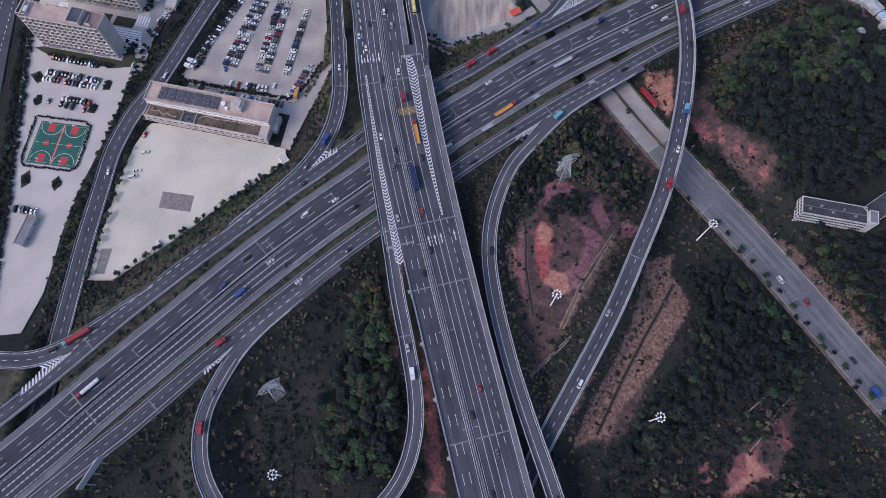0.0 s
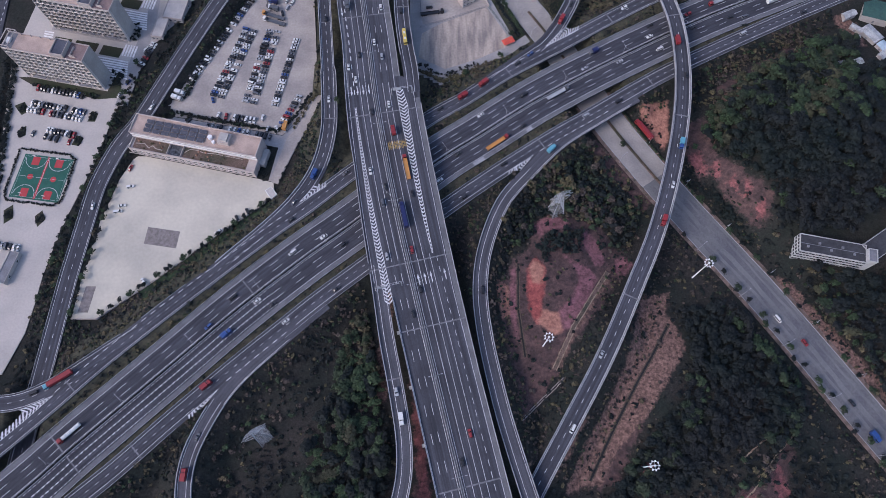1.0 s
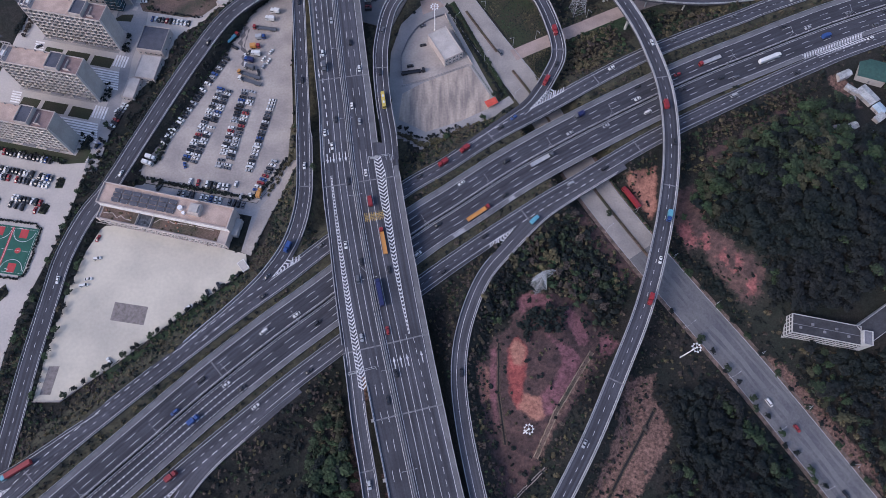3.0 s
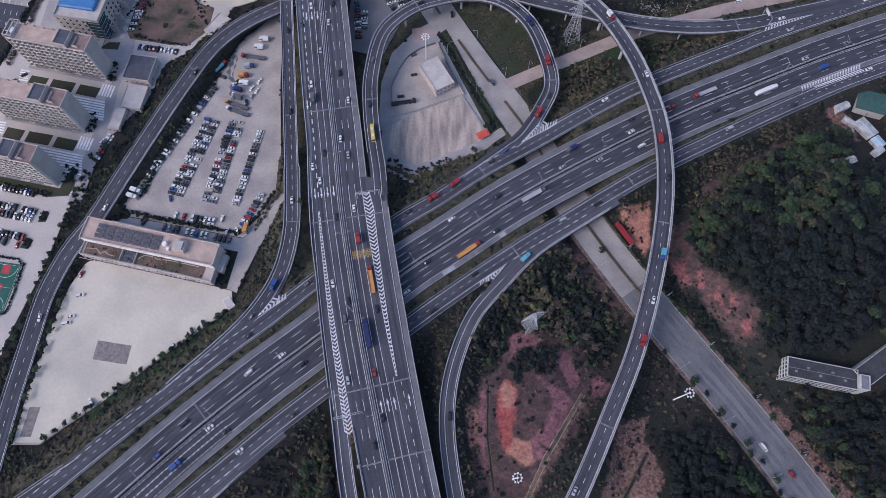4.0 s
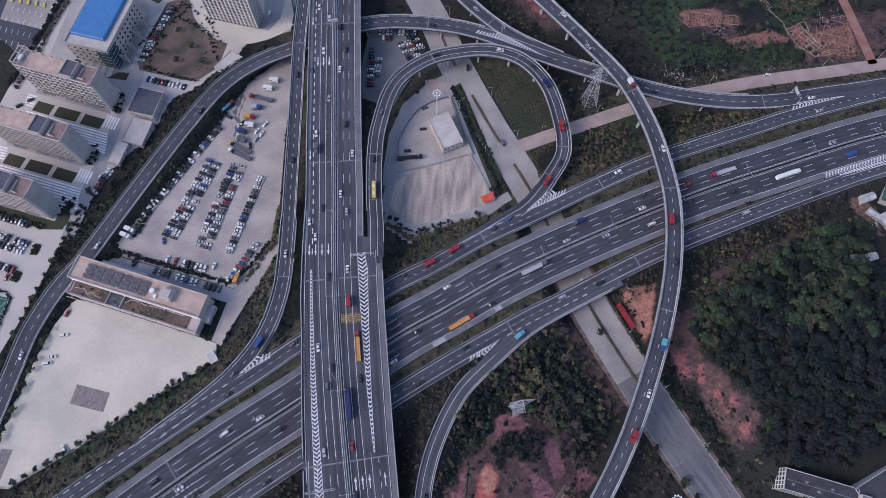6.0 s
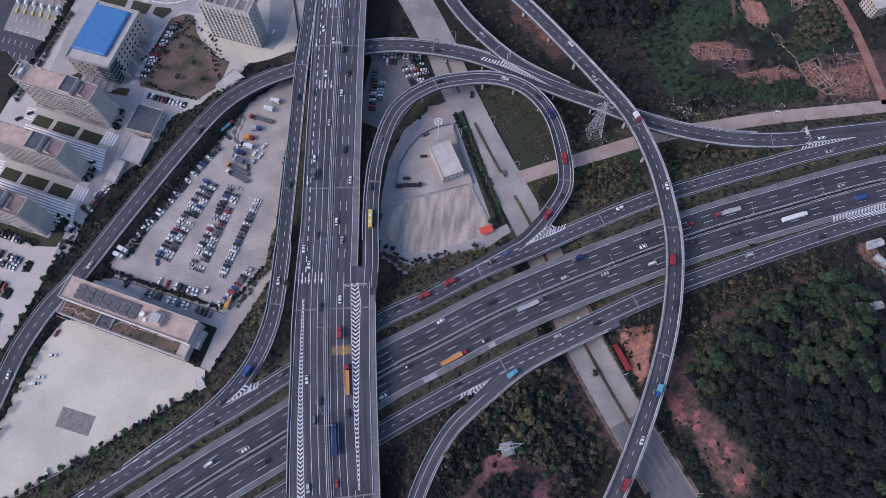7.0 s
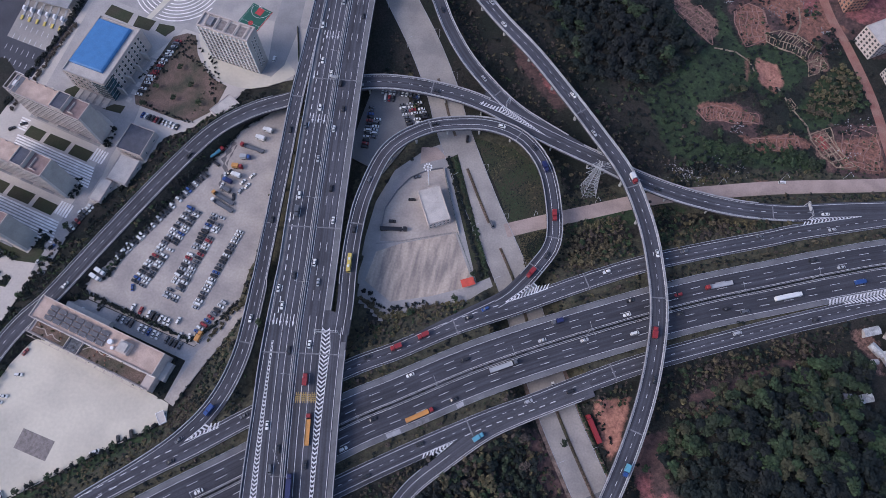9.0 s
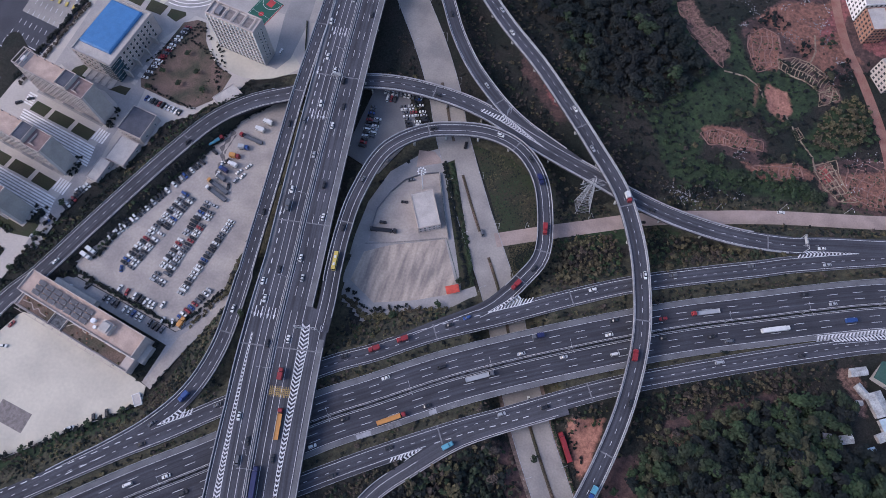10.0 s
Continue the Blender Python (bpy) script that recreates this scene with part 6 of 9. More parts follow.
for poly, mat, lab in (([(-186.5, 444), (-178, 449), (-171.5, 448.5), (-165, 434), (-159.5, 427), (-153.5, 421), (-146, 416.3), (-137, 413.6), (-139, 394), (-150, 383), (-161, 381.5), (-180, 385), (-192, 387), (-195, 393), (-193, 412)], DRYGRASS, "dry brown lawn with scattered shrubs"),
                       ([(-253, 357), (-241, 354.5), (-243, 347), (-255, 349.5)], GRASS, "small lawn between campus blocks"), ([(-238, 354), (-222, 351), (-224, 343.5), (-240, 346.5)], GRASS, "small lawn between campus blocks"),
                       ([(-219, 350), (-205, 347), (-207, 339.5), (-221, 342.5)], GRASS, "small lawn between campus blocks"),
                       ([(-260, 317), (-248, 314.5), (-250, 307), (-262, 309.5)], GRASS, "small lawn between campus blocks"), ([(-245, 314), (-229, 311), (-231, 303.5), (-247, 306.5)], GRASS, "small lawn between campus blocks"),
                       ([(-226, 310), (-212, 307), (-214, 299.5), (-228, 302.5)], GRASS, "small lawn between campus blocks"),
                       ([(-278, 284), (-266, 277), (-222, 267), (-210, 268), (-208, 276), (-212, 288), (-217, 273), (-272, 284.5)], GRASS, "planted bed along the slab block"),
                       ([(-237, 392), (-242, 388), (-244, 380), (-236, 376), (-231, 380), (-232, 390)], GRASS, "kerbed lawn at the hall corner"),
                       ([(-206, 384), (-198, 384), (-199, 378), (-212, 379)], GRASS, "kerbed lawn at the hall corner"),
                       ([(-241, 452), (-239, 461), (-221, 457), (-222, 448)], GRASS, "lawn behind the hall"), ([(-217.5, 446.5), (-217, 456), (-203, 454), (-205.1, 445.2)], GRASS, "lawn behind the hall"), ([(-200.6, 446.3), (-200, 452.5), (-189, 452.6), (-187.5, 450), (-192.2, 443)], GRASS, "lawn behind the hall"),
                       ([(-276, 262), (-270, 265), (-265, 258), (-270, 255)], GRASS, "rounded hedge island in the parking"), ([(-224, 258), (-220, 256), (-221, 250), (-226, 250)], GRASS, "rounded hedge island in the parking"),
                       ([(-270, 243), (-265, 247), (-264, 240), (-268, 238)], GRASS, "rounded hedge island in the parking"), ([(-231, 240), (-226, 238), (-228, 232), (-233, 233)], GRASS, "rounded hedge island in the parking"),
                       ([(-266, 187), (-261, 191), (-259, 182), (-264, 178)], GRASS, "rounded hedge island by the gate"), ([(-246, 183), (-242, 187), (-239, 181), (-243, 176)], GRASS, "rounded hedge island by the gate"),
                       (LOOP_GRASS, GRASS, "mown grass inside the loop ramp"), (LOOP_WEDGE, GRASS, "grass wedge beside the loop ramp"),
                       ([(20, 391), (26, 396), (62, 318), (55, 313)], GRASS, "planted strip along the yard fence"),
                       ([(2, 396), (12, 398), (20, 392), (4, 384)], PATHDIRT, "bare earth bed under the loop ramp")):
    slab("lawn", poly, mat, lab, 0.14, 0.4, category="lawn")
for base in ((-257, 349.0), (-264, 309.0)):
    x0, y0 = base
    slab("pavement", [(x0, y0), (x0 + 57, y0 - 12.6), (x0 + 54, y0 - 27.5), (x0 - 3, y0 - 15)], CAMPUS_ROAD, "grey paving band between the campus blocks", 0.056)
stripes = Mesh()
for base in ((-259, 348.0, -200, 335.4), (-266, 308.0, -207, 295.4)):
    for k in range(8):
        d = k * 1.9
        x0, y0, x1, y1 = base
        stripes.add([(x0 + 0.2 * k, y0 - d, 0.062), (x1 + 0.2 * k, y1 - d, 0.062), (x1 + 0.2 * k, y1 - d + 1.15, 0.064), (x0 + 0.2 * k, y0 - d + 1.15, 0.064)], [(0, 1, 2, 3)])
for x0, y0 in ((-204.0, 350.5), (-211.0, 310.5)):
    for k in range(5):
        a, b = x0 + k * 1.9, y0 - k * 0.4
        stripes.add([(a - 1.6, b - 9.0, 0.062), (a - 0.4, b - 9.2, 0.062), (a + 1.2, b - 0.2, 0.064), (a, b, 0.064)], [(0, 1, 2, 3)])
    for k in range(5):
        a, b = x0 - 55.5, y0 + 12.0 - k * 1.9
        stripes.add([(a - 2.0, b - 1.6, 0.062), (a + 4.5, b - 3.0, 0.062), (a + 4.5, b - 1.85, 0.064), (a - 2.0, b - 0.45, 0.064)], [(0, 1, 2, 3)])
    slab("pavement", [(x0 - 52, y0 + 17.5), (x0 + 2, y0 + 5.8), (x0 + 1, y0 + 1.0), (x0 - 53, y0 + 12.4)], CAMPUS_ROAD, "grey paving along the foot of a slab block", 0.052)
for poly in ([(-210, 262), (-202, 262), (-197, 297), (-193, 324), (-193, 347), (-190.5, 363), (-188, 373), (-188, 381), (-190, 400), (-188.8, 424), (-195.5, 424.5), (-200, 404), (-206, 390), (-214, 383), (-232, 384), (-247, 392), (-252, 388), (-236, 378), (-214, 377), (-201, 370), (-196, 362), (-199, 349), (-201.5, 324), (-206, 297)],):
    slab("road", poly, CAMPUS_ROAD, "grey campus road winding past the slab blocks", 0.05, category="road")
tagged(stripes.make("paving_stripes", STRIPE), "white striped paving between campus blocks", "paving", kind="structure")
# round plaza behind the hall: grey paving, pale cross walk, rings of white stone
slab("pavement", [(-239, 465), (-220.3, 461), (-200.9, 457.2), (-188, 454.9), (-172.4, 460.1), (-166.9, 473), (-168, 486), (-178, 500), (-240, 512)], CAMPUS_ROAD, "grey paved plaza behind the hall", 0.056)
slab("pavement", [(-211.3, 454.5), (-207.4, 453.9), (-198, 478), (-190, 498), (-194, 499), (-202.5, 477.5)], CONCRETE, "pale cross walk over the plaza", 0.072, 0.3)
rings = Mesh()
for radius in np.arange(9.0, 34.0, 2.9):
    n = int(radius * 2)
    for k in range(n):
        quad = []
        for r, a in ((radius, k), (radius + 0.85, k), (radius + 0.85, k + 1), (radius, k + 1)):
            a = 3.3 + 2.9 * a / n
            quad.append((-197 + r * math.cos(a), 489 + r * math.sin(a), 0.064))
        x, y, _ = quad[0]
        if y > 456 + max(0.0, -0.25 * (x + 200)) + max(0.0, 0.35 * (x + 188)) and x < -169 and abs((x + 209.3) - 0.385 * (y - 454.2)) > 3.2:
            rings.add(quad, [(0, 1, 2, 3)])
tagged(rings.make("paving_rings", STRIPE), "rings of white stone in the plaza", "paving", kind="structure")
# toll plaza by the campus
slab("road", [(-400, 330), (-296, 360), (-274, 372), (-262, 420), (-256, 470), (-240, 600), (-400, 600)], PLAZA, "dark asphalt toll plaza with lane markings", 0.05, category="road")
slab("road", [(-330, 60), (-292, 60), (-288, 180), (-296, 290), (-300, 360), (-340, 350), (-332, 200)], PLAZA, "asphalt expressway beside the campus hedge", 0.04, category="road")
tp = Mesh()
for k in range(7):
    for j in range(9):
        tp.box(-300 + k * 4.4 + j * 1.4, -299.7 + k * 4.4 + j * 1.4, 392 + j * 9.0 - k * 0.8, 396 + j * 9.0 - k * 0.8, 0.05, 0.075)
for j in range(3):
    tp.add([(-300, 398 - j * 9, 0.075), (-268, 391 - j * 9, 0.075), (-268, 391.6 - j * 9, 0.075), (-300, 398.6 - j * 9, 0.075)], [(0, 1, 2, 3)])
for k in range(60):
    tp.box(-309, -308.6, 70 + k * 5.0, 72.4 + k * 5.0, 0.04, 0.065)
    tp.box(-301, -300.6, 70 + k * 5.0, 72.4 + k * 5.0, 0.04, 0.065)
tagged(tp.make("lane_marking", PAINT), "white dashed lane markings on the toll plaza", "marking", kind="structure")
slab("pavement", [(-300, 420), (-268, 414), (-258, 470), (-246, 560), (-300, 560)], STREET_CONCRETE, "pale concrete lanes before the toll booths", 0.056)
canopy = empty("toll_canopy", pose(-300, 449, 0.05, 0, 0, -5), "grey-blue flat canopy over the toll lanes", "canopy")
Mesh().box(0, 38, 0, 20, 7.0, 7.6).make("roof", FORECOURT, canopy)
for px, py in ((2, 3), (36, 3), (2, 17), (36, 17)):
    Mesh().tube((px, py, 0), (px, py, 7.0), 0.45, 0.45, 10).make("post", PIER, canopy)
for k in range(6):
    b = empty("toll_booth", pose(-297 + k * 6.0, 444 - k * 0.7, 0.06, 0, 0, 6), "small toll booth with a yellow-striped island", "booth", "toll booths")
    Mesh().box(-0.8, 0.8, -9, 9, 0, 0.25).make("island", PARAPET, b)
    Mesh().box(-0.7, 0.7, -1.6, 1.6, 0.25, 2.7).make("cabin", WHITE_METAL, b)
    Mesh().box(-0.8, 0.8, -9, -5.5, 0.25, 0.9).make("bumper", PAINTS["yellow"], b)

# ---------------------------------------------------------------- vehicles
def wheel_mesh(r=0.33, w=0.24):
    m = Mesh().tube((0, -w / 2, 0), (0, w / 2, 0), r, r, 10)
    me = bpy.data.meshes.new("wheel")
    me.from_pydata(m.v, [], m.f)
    me.materials.append(RUBBER)
    return me


WHEEL, WHEEL_BIG = wheel_mesh(), wheel_mesh(0.5, 0.35)


def add_wheels(root, xs, half, big=False):
    for x in xs:
        for y in (-half, half):
            w = new("wheel", WHEEL_BIG if big else WHEEL)
            w.parent = root
            w.matrix_basis = pose(x, y, 0.5 if big else 0.33)


def ring(x0, x1, half, z, cut):
    """An outline with cut corners."""
    return [(x0 + cut, -half, z), (x1 - cut, -half, z), (x1, -half + cut, z), (x1, half - cut, z), (x1 - cut, half, z), (x0 + cut, half, z), (x0, half - cut, z), (x0, -half + cut, z)]


def make_car(colour, style, m):
    """style: saloon, suv or van."""
    L, W = {"saloon": (4.7, 1.82), "suv": (4.7, 1.9), "van": (5.2, 1.95)}[style]
    sh, top = {"saloon": (0.95, 1.45), "suv": (1.05, 1.7), "van": (1.1, 1.95)}[style]
    c0, c1, t0, t1 = {"saloon": (-1.75, 1.05, -1.0, 0.35), "suv": (-2.2, 1.05, -1.95, 0.4), "van": (-2.5, 1.9, -2.4, 1.2)}[style]
    names = {"saloon": "saloon car", "suv": "estate car", "van": "van"}
    root = empty({"saloon": "car", "suv": "suv", "van": "van"}[style], m, f"{colour} {names[style]} with dark windows on the paving", {"saloon": "car", "suv": "suv", "van": "van"}[style], "vehicles")
    paint = PAINTS[colour]
    hull = Mesh().frustum(ring(-L / 2, L / 2, W / 2 - 0.08, 0.25, 0.25), ring(-L / 2 - 0.02, L / 2 + 0.02, W / 2, 0.6, 0.3)).frustum(
        ring(-L / 2 - 0.02, L / 2 + 0.02, W / 2, 0.6, 0.3), ring(-L / 2 + 0.08, L / 2 - 0.1, W / 2 - 0.08, sh, 0.35))
    hull.frustum(ring(t0 - 0.05, t1 + 0.05, W / 2 - 0.26, top - 0.06, 0.12), ring(t0 + 0.05, t1 - 0.05, W / 2 - 0.34, top, 0.12)).make("body", paint, root)
    Mesh().frustum(ring(c0, c1, W / 2 - 0.12, sh, 0.1), ring(t0, t1, W / 2 - 0.28, top - 0.06, 0.1)).make("cabin_glass", CAR_GLASS, root)
    add_wheels(root, (-L * 0.3, L * 0.3), W / 2 - 0.14)
    return root


CAR_POOL = {}
crng = random.Random(11)


def put_car(x, y, z, heading, colour=None, style=None):
    colour = colour or crng.choices(["white", "black", "silver", "grey", "red", "blue"], [34, 33, 11, 15, 4, 3])[0]
    style = style or crng.choices(["saloon", "suv", "van"], [62, 28, 10])[0]
    m = pose(x, y, z, 0, 0, heading)
    key = (colour, style)
    if key in CAR_POOL:
        return copy_thing(CAR_POOL[key], m)
    CAR_POOL[key] = make_car(colour, style, m)
    return CAR_POOL[key]


def make_truck(kind, cab, load, m):
    """kind: flatbed, box, tanker, semi (long box), bus."""
    lengths = {"flatbed": 16.5, "box": 6.6, "tanker": 14.0, "semi": 16.5, "bus": 11.5}
    words = {"flatbed": "articulated flatbed lorry", "box": "box lorry", "tanker": "tanker lorry", "semi": "articulated box lorry", "bus": "coach"}
    L = lengths[kind]
    body = load if isinstance(load, str) else "white"
    root = empty("bus" if kind == "bus" else "lorry", m, f"{cab} {words[kind]} with {body} body on dark asphalt" if kind != "bus" else f"{cab} coach with pale roof vents on the ramp", "bus" if kind == "bus" else "lorry", "vehicles")
    paint, lp = PAINTS[cab], PAINTS[body]
    h = L / 2
    if kind == "bus":
        Mesh().frustum(ring(-h, h, 1.25, 0.4, 0.25), ring(-h, h, 1.25, 1.5, 0.25)).make("body", paint, root)
        Mesh().frustum(ring(-h + 0.02, h - 0.02, 1.22, 1.5, 0.25), ring(-h + 0.1, h - 0.15, 1.18, 2.6, 0.25)).make("window_band", CAR_GLASS, root)
        Mesh().frustum(ring(-h + 0.05, h - 0.1, 1.2, 2.6, 0.25), ring(-h + 0.2, h - 0.3, 1.05, 3.1, 0.3)).make("roof", paint, root)
        for k in (-2.5, 2.0):
            Mesh().box(k - 0.8, k + 0.8, -0.6, 0.6, 3.1, 3.3).make("roof_vent", PAINTS["white"], root)
        add_wheels(root, (-3.5, 3.6), 1.0, True)
        return root
    c0 = h - 2.3
    Mesh().frustum(ring(c0, h, 1.22, 0.5, 0.15), ring(c0, h - 0.05, 1.22, 1.7, 0.15)).frustum(ring(c0 + 0.02, h - 0.02, 1.18, 2.5, 0.15), ring(c0 + 0.1, h - 0.45, 1.1, 3.2, 0.2)).make("cab", paint, root)
    Mesh().frustum(ring(c0 + 0.05, h - 0.04, 1.2, 1.7, 0.15), ring(c0 + 0.05, h - 0.1, 1.18, 2.5, 0.15)).make("cab_glass", CAR_GLASS, root)
    Mesh().box(-h, c0, -0.5, 0.5, 0.7, 1.1).make("chassis", RUBBER, root)
    if kind == "flatbed":
        Mesh().box(-h, c0 - 0.7, -1.25, 1.25, 1.1, 1.35).box(-h, -h + 0.12, -1.25, 1.25, 1.35, 1.8).make("trailer_bed", lp, root)
        for y in (-1.25, 1.15):
            Mesh().box(-h, c0 - 0.7, y, y + 0.1, 1.35, 1.75).make("side_board", lp, root)
        Mesh().box(c0 - 0.8, c0 - 0.68, -1.2, 1.2, 1.35, 2.6).make("headboard", lp, root)
    elif kind == "tanker":
        Mesh().tube((-h, 0, 2.1), (c0 - 0.6, 0, 2.1), 1.1, 1.1, 14).make("tank", lp, root)
        for k in range(3):
            Mesh().tube((-h + 2.5 + k * 3, 0, 3.15), (-h + 2.5 + k * 3, 0, 3.4), 0.35, 0.35, 10).make("hatch", STEEL, root)
    else:
        Mesh().box(-h, c0 - 0.3, -1.25, 1.25, 1.1, 3.7).make("cargo_box", lp, root)
        for k in range(int((c0 + h) / 1.5)):
            Mesh().box(-h + 0.7 + k * 1.5, -h + 0.8 + k * 1.5, -1.27, 1.27, 3.7, 3.74).make("roof_rib", lp, root)
    add_wheels(root, (h - 1.3, -h + 1.2, -h + 2.5) if L < 10 else (h - 1.3, c0 - 1.5, -h + 1.2, -h + 2.5, -h + 3.8), 1.0, True)
    return root


def row_of_cars(a, b, face, spacing=2.75, chance=0.92, lateral=0.0, z=0.06):
    """Cars side by side from a to b; face: their heading."""
    a, b = np.array(a, float), np.array(b, float)
    d = b - a
    L = np.hypot(*d)
    u = d / L
    n = np.array([u[1], -u[0]]) * lateral
    k = 0.0
    while k < L:
        if crng.random() < chance:
            p = a + u * (k + crng.uniform(-0.15, 0.15)) + n * (1 + crng.uniform(-0.1, 0.1))
            put_car(float(p[0]), float(p[1]), z, face + crng.choice((0, 180)) + crng.uniform(-3, 3))
        k += spacing


# the car park
for lat in (-2.7, 2.7):
    row_of_cars((-127, 322), (-144, 267), -15, 2.4, 0.97, lat)
    row_of_cars((-111, 321), (-122, 263), -12, 2.4, 0.97, lat)
row_of_cars((-94.5, 314), (-105.5, 260), -12, 2.4, 0.96)
row_of_cars((-129, 347), (-164, 277), -28, 2.8, 0.9)
row_of_cars((-124, 356), (-131, 343), -28, 3.4, 0.7)
row_of_cars((-141, 254.5), (-117, 250.5), 80, 2.7, 0.95)
row_of_cars((-147, 246.5), (-104, 238), 80, 3.0, 0.85, z=0.04)
row_of_cars((-88, 268), (-98, 247), -20, 2.8, 0.85, 1.5)
row_of_cars((-158, 282), (-150, 299), -28, 2.7, 0.9, -5.2)
for x, y in ((-108, 244), (-102, 244.5), (-112, 252.5), (-96, 244), (-114, 352), (-103.5, 347), (-99, 352.5), (-115.5, 341.5), (-103, 341), (-100, 345), (-106, 336), (-116, 349), (-170, 246), (-160, 250), (-146, 266)):
    put_car(x, y, 0.06, crng.uniform(60, 120))
for i, (x, y, kind, cab, load, h) in enumerate(((-99, 386, "box", "white", "white", 170), (-102, 379.5, "box", "white", "white", 170), (-105, 371.5, "flatbed", "red", "grey", 172), (-107, 364, "box", "blue", "silver", 8),
                                               (-110, 356.5, "box", "red", "orange", 5), (-109, 350.5, "box", "white", "white", 170), (-113, 345.5, "box", "blue", "dark_blue", 165), (-112, 339.5, "box", "grey", "grey", 160), (-112, 333.5, "flatbed", "orange", "grey", 160),
                                               (-127, 362, "tanker", "red", "cyan", 52), (-111, 328.5, "flatbed", "white", "grey", 160), (-168, 271, "box", "white", "white", -18), (-169.5, 267, "box", "white", "white", -18), (-96.5, 246, "box", "orange", "orange", 80))):
    make_truck(kind, cab, load, pose(x, y, 0.06, 0, 0, h))
# the campus
row_of_cars((-263, 275.5), (-230, 268.5), 78, 2.6, 0.95, z=0.05)
row_of_cars((-267, 264.5), (-228, 256.5), 78, 2.6, 0.95, z=0.05)
row_of_cars((-266, 259.0), (-227, 251), 78, 2.6, 0.9, z=0.05)
row_of_cars((-250, 243.5), (-230, 239), 78, 2.6, 0.95, z=0.05)
row_of_cars((-263, 242), (-232, 234), 78, 4.2, 0.7, z=0.05)
row_of_cars((-264, 164), (-251, 162), 85, 2.6, 1.0, z=0.05)
row_of_cars((-181.5, 441), (-192.5, 394), 5, 2.5, 0.97, z=0.05)
row_of_cars((-184, 380), (-158, 376), 80, 2.6, 0.95, z=0.05)
row_of_cars((-191.2, 310.5), (-198.2, 292.2), -28, 2.4, 0.97, z=0.05)
for x, y, h in ((-204, 280, 60), (-208, 270, 62), (-196, 306, 60), (-122, 434, 60), (-112, 441, 95), (-264, 352, 40), (-258, 357, 30)):
    put_car(x, y, 0.05, h)
# the yards by the viaduct
row_of_cars((-33, 432), (-8, 434), 92, 2.7, 0.9)
row_of_cars((-30, 427), (-10, 429), 92, 2.7, 0.7)
row_of_cars((-13, 426), (-2, 411), 20, 2.6, 0.95)
row_of_cars((-18, 424), (-8, 409), 20, 2.6, 0.85)
row_of_cars((-36, 437), (-12, 439), 92, 2.5, 0.9)
row_of_cars((-10, 432), (2, 414), 20, 2.5, 0.95)
row_of_cars((-37, 418), (-34, 386), 5, 2.5, 0.85)
row_of_cars((-31, 410), (-31, 396), 5, 2.7, 0.6)
for x, y, h in ((4, 374, 30), (4.5, 358, 12), (-4, 341, 10), (57, 352, -58), (27, 420, 100), (36, 418, 95), (110, 262, 118), (200, 118, -57), (233, 70, 123), (213, 104, -57), (30, 408, 95), (-190, 203, 12), (-193, 190, 10), (-195, 186, 12), (-192, 216, 70),
                 (-131, 172.5, 38), (-121, 181.5, 120), (-107, 189.5, 40), (-103, 193, 40), (-115, 186, 120), (-172, 141, 130), (232, 420, 12), (150, 388, 22)):
    put_car(x, y, 0.12, h)
make_truck("flatbed", "black", "black", pose(-2, 336, 0.06, 0, 0, 10))
make_truck("semi", "red", "red", pose(135, 243, 0.1, 0, 0, 122))

# traffic
LANES = [(main_road, -3.6, -1, 95, 520, 6), (main_road, -7.3, -1, 95, 520, 6), (main_road, -11.0, -1, 95, 520, 6), (main_road, -14.9, -1, 190, 520, 3), (main_road, 3.6, 1, -40, 520, 9), (main_road, 7.3, 1, -40, 520, 9), (main_road, 11.0, 1, -40, 520, 7),
         (diag, -3.45, -1, -150, 440, 8), (diag, -7.2, -1, -150, 440, 8), (diag, -11.0, -1, -150, 440, 6), (diag, 3.6, 1, -150, 440, 9), (diag, 7.45, 1, -150, 440, 9), (diag, 11.1, 1, -150, 440, 6),
         (ncol, -1.9, -1, -100, 420, 8), (ncol, 1.9, -1, -100, 420, 8), (scol, -1.75, 1, -100, 420, 6), (scol, 1.75, 1, -100, 420, 5),
         (big, -2.0, -1, 20, 560, 5), (big, 2.0, -1, 20, 560, 6), (loop, -0.5, 1, 0, 0, 7), (ramp_l, 0, -1, 0, 0, 7), (yroad, 1.8, -1, 0, 0, 8), (ramp_r, -1.6, -1, 0, 0, 4), (branch, 0, 1, 0, 0, 3), (ramp_n, 0.3, -1, 0, 0, 2), (ramp_w, -1.5, -1, 0, 0, 2)]
TAKEN = []
trng = random.Random(4)


def free(x, y, z, r):
    if any(math.hypot(x - a, y - b) < r + c and abs(z - d) < 4 for a, b, d, c in TAKEN):
        return False
    TAKEN.append((x, y, z, r))
    return True


def on_road(road, s, off, way):
    x, y, z = road.at(s, off, 0.03)
    return x, y, z, road.heading(s) + (0 if way > 0 else 180)


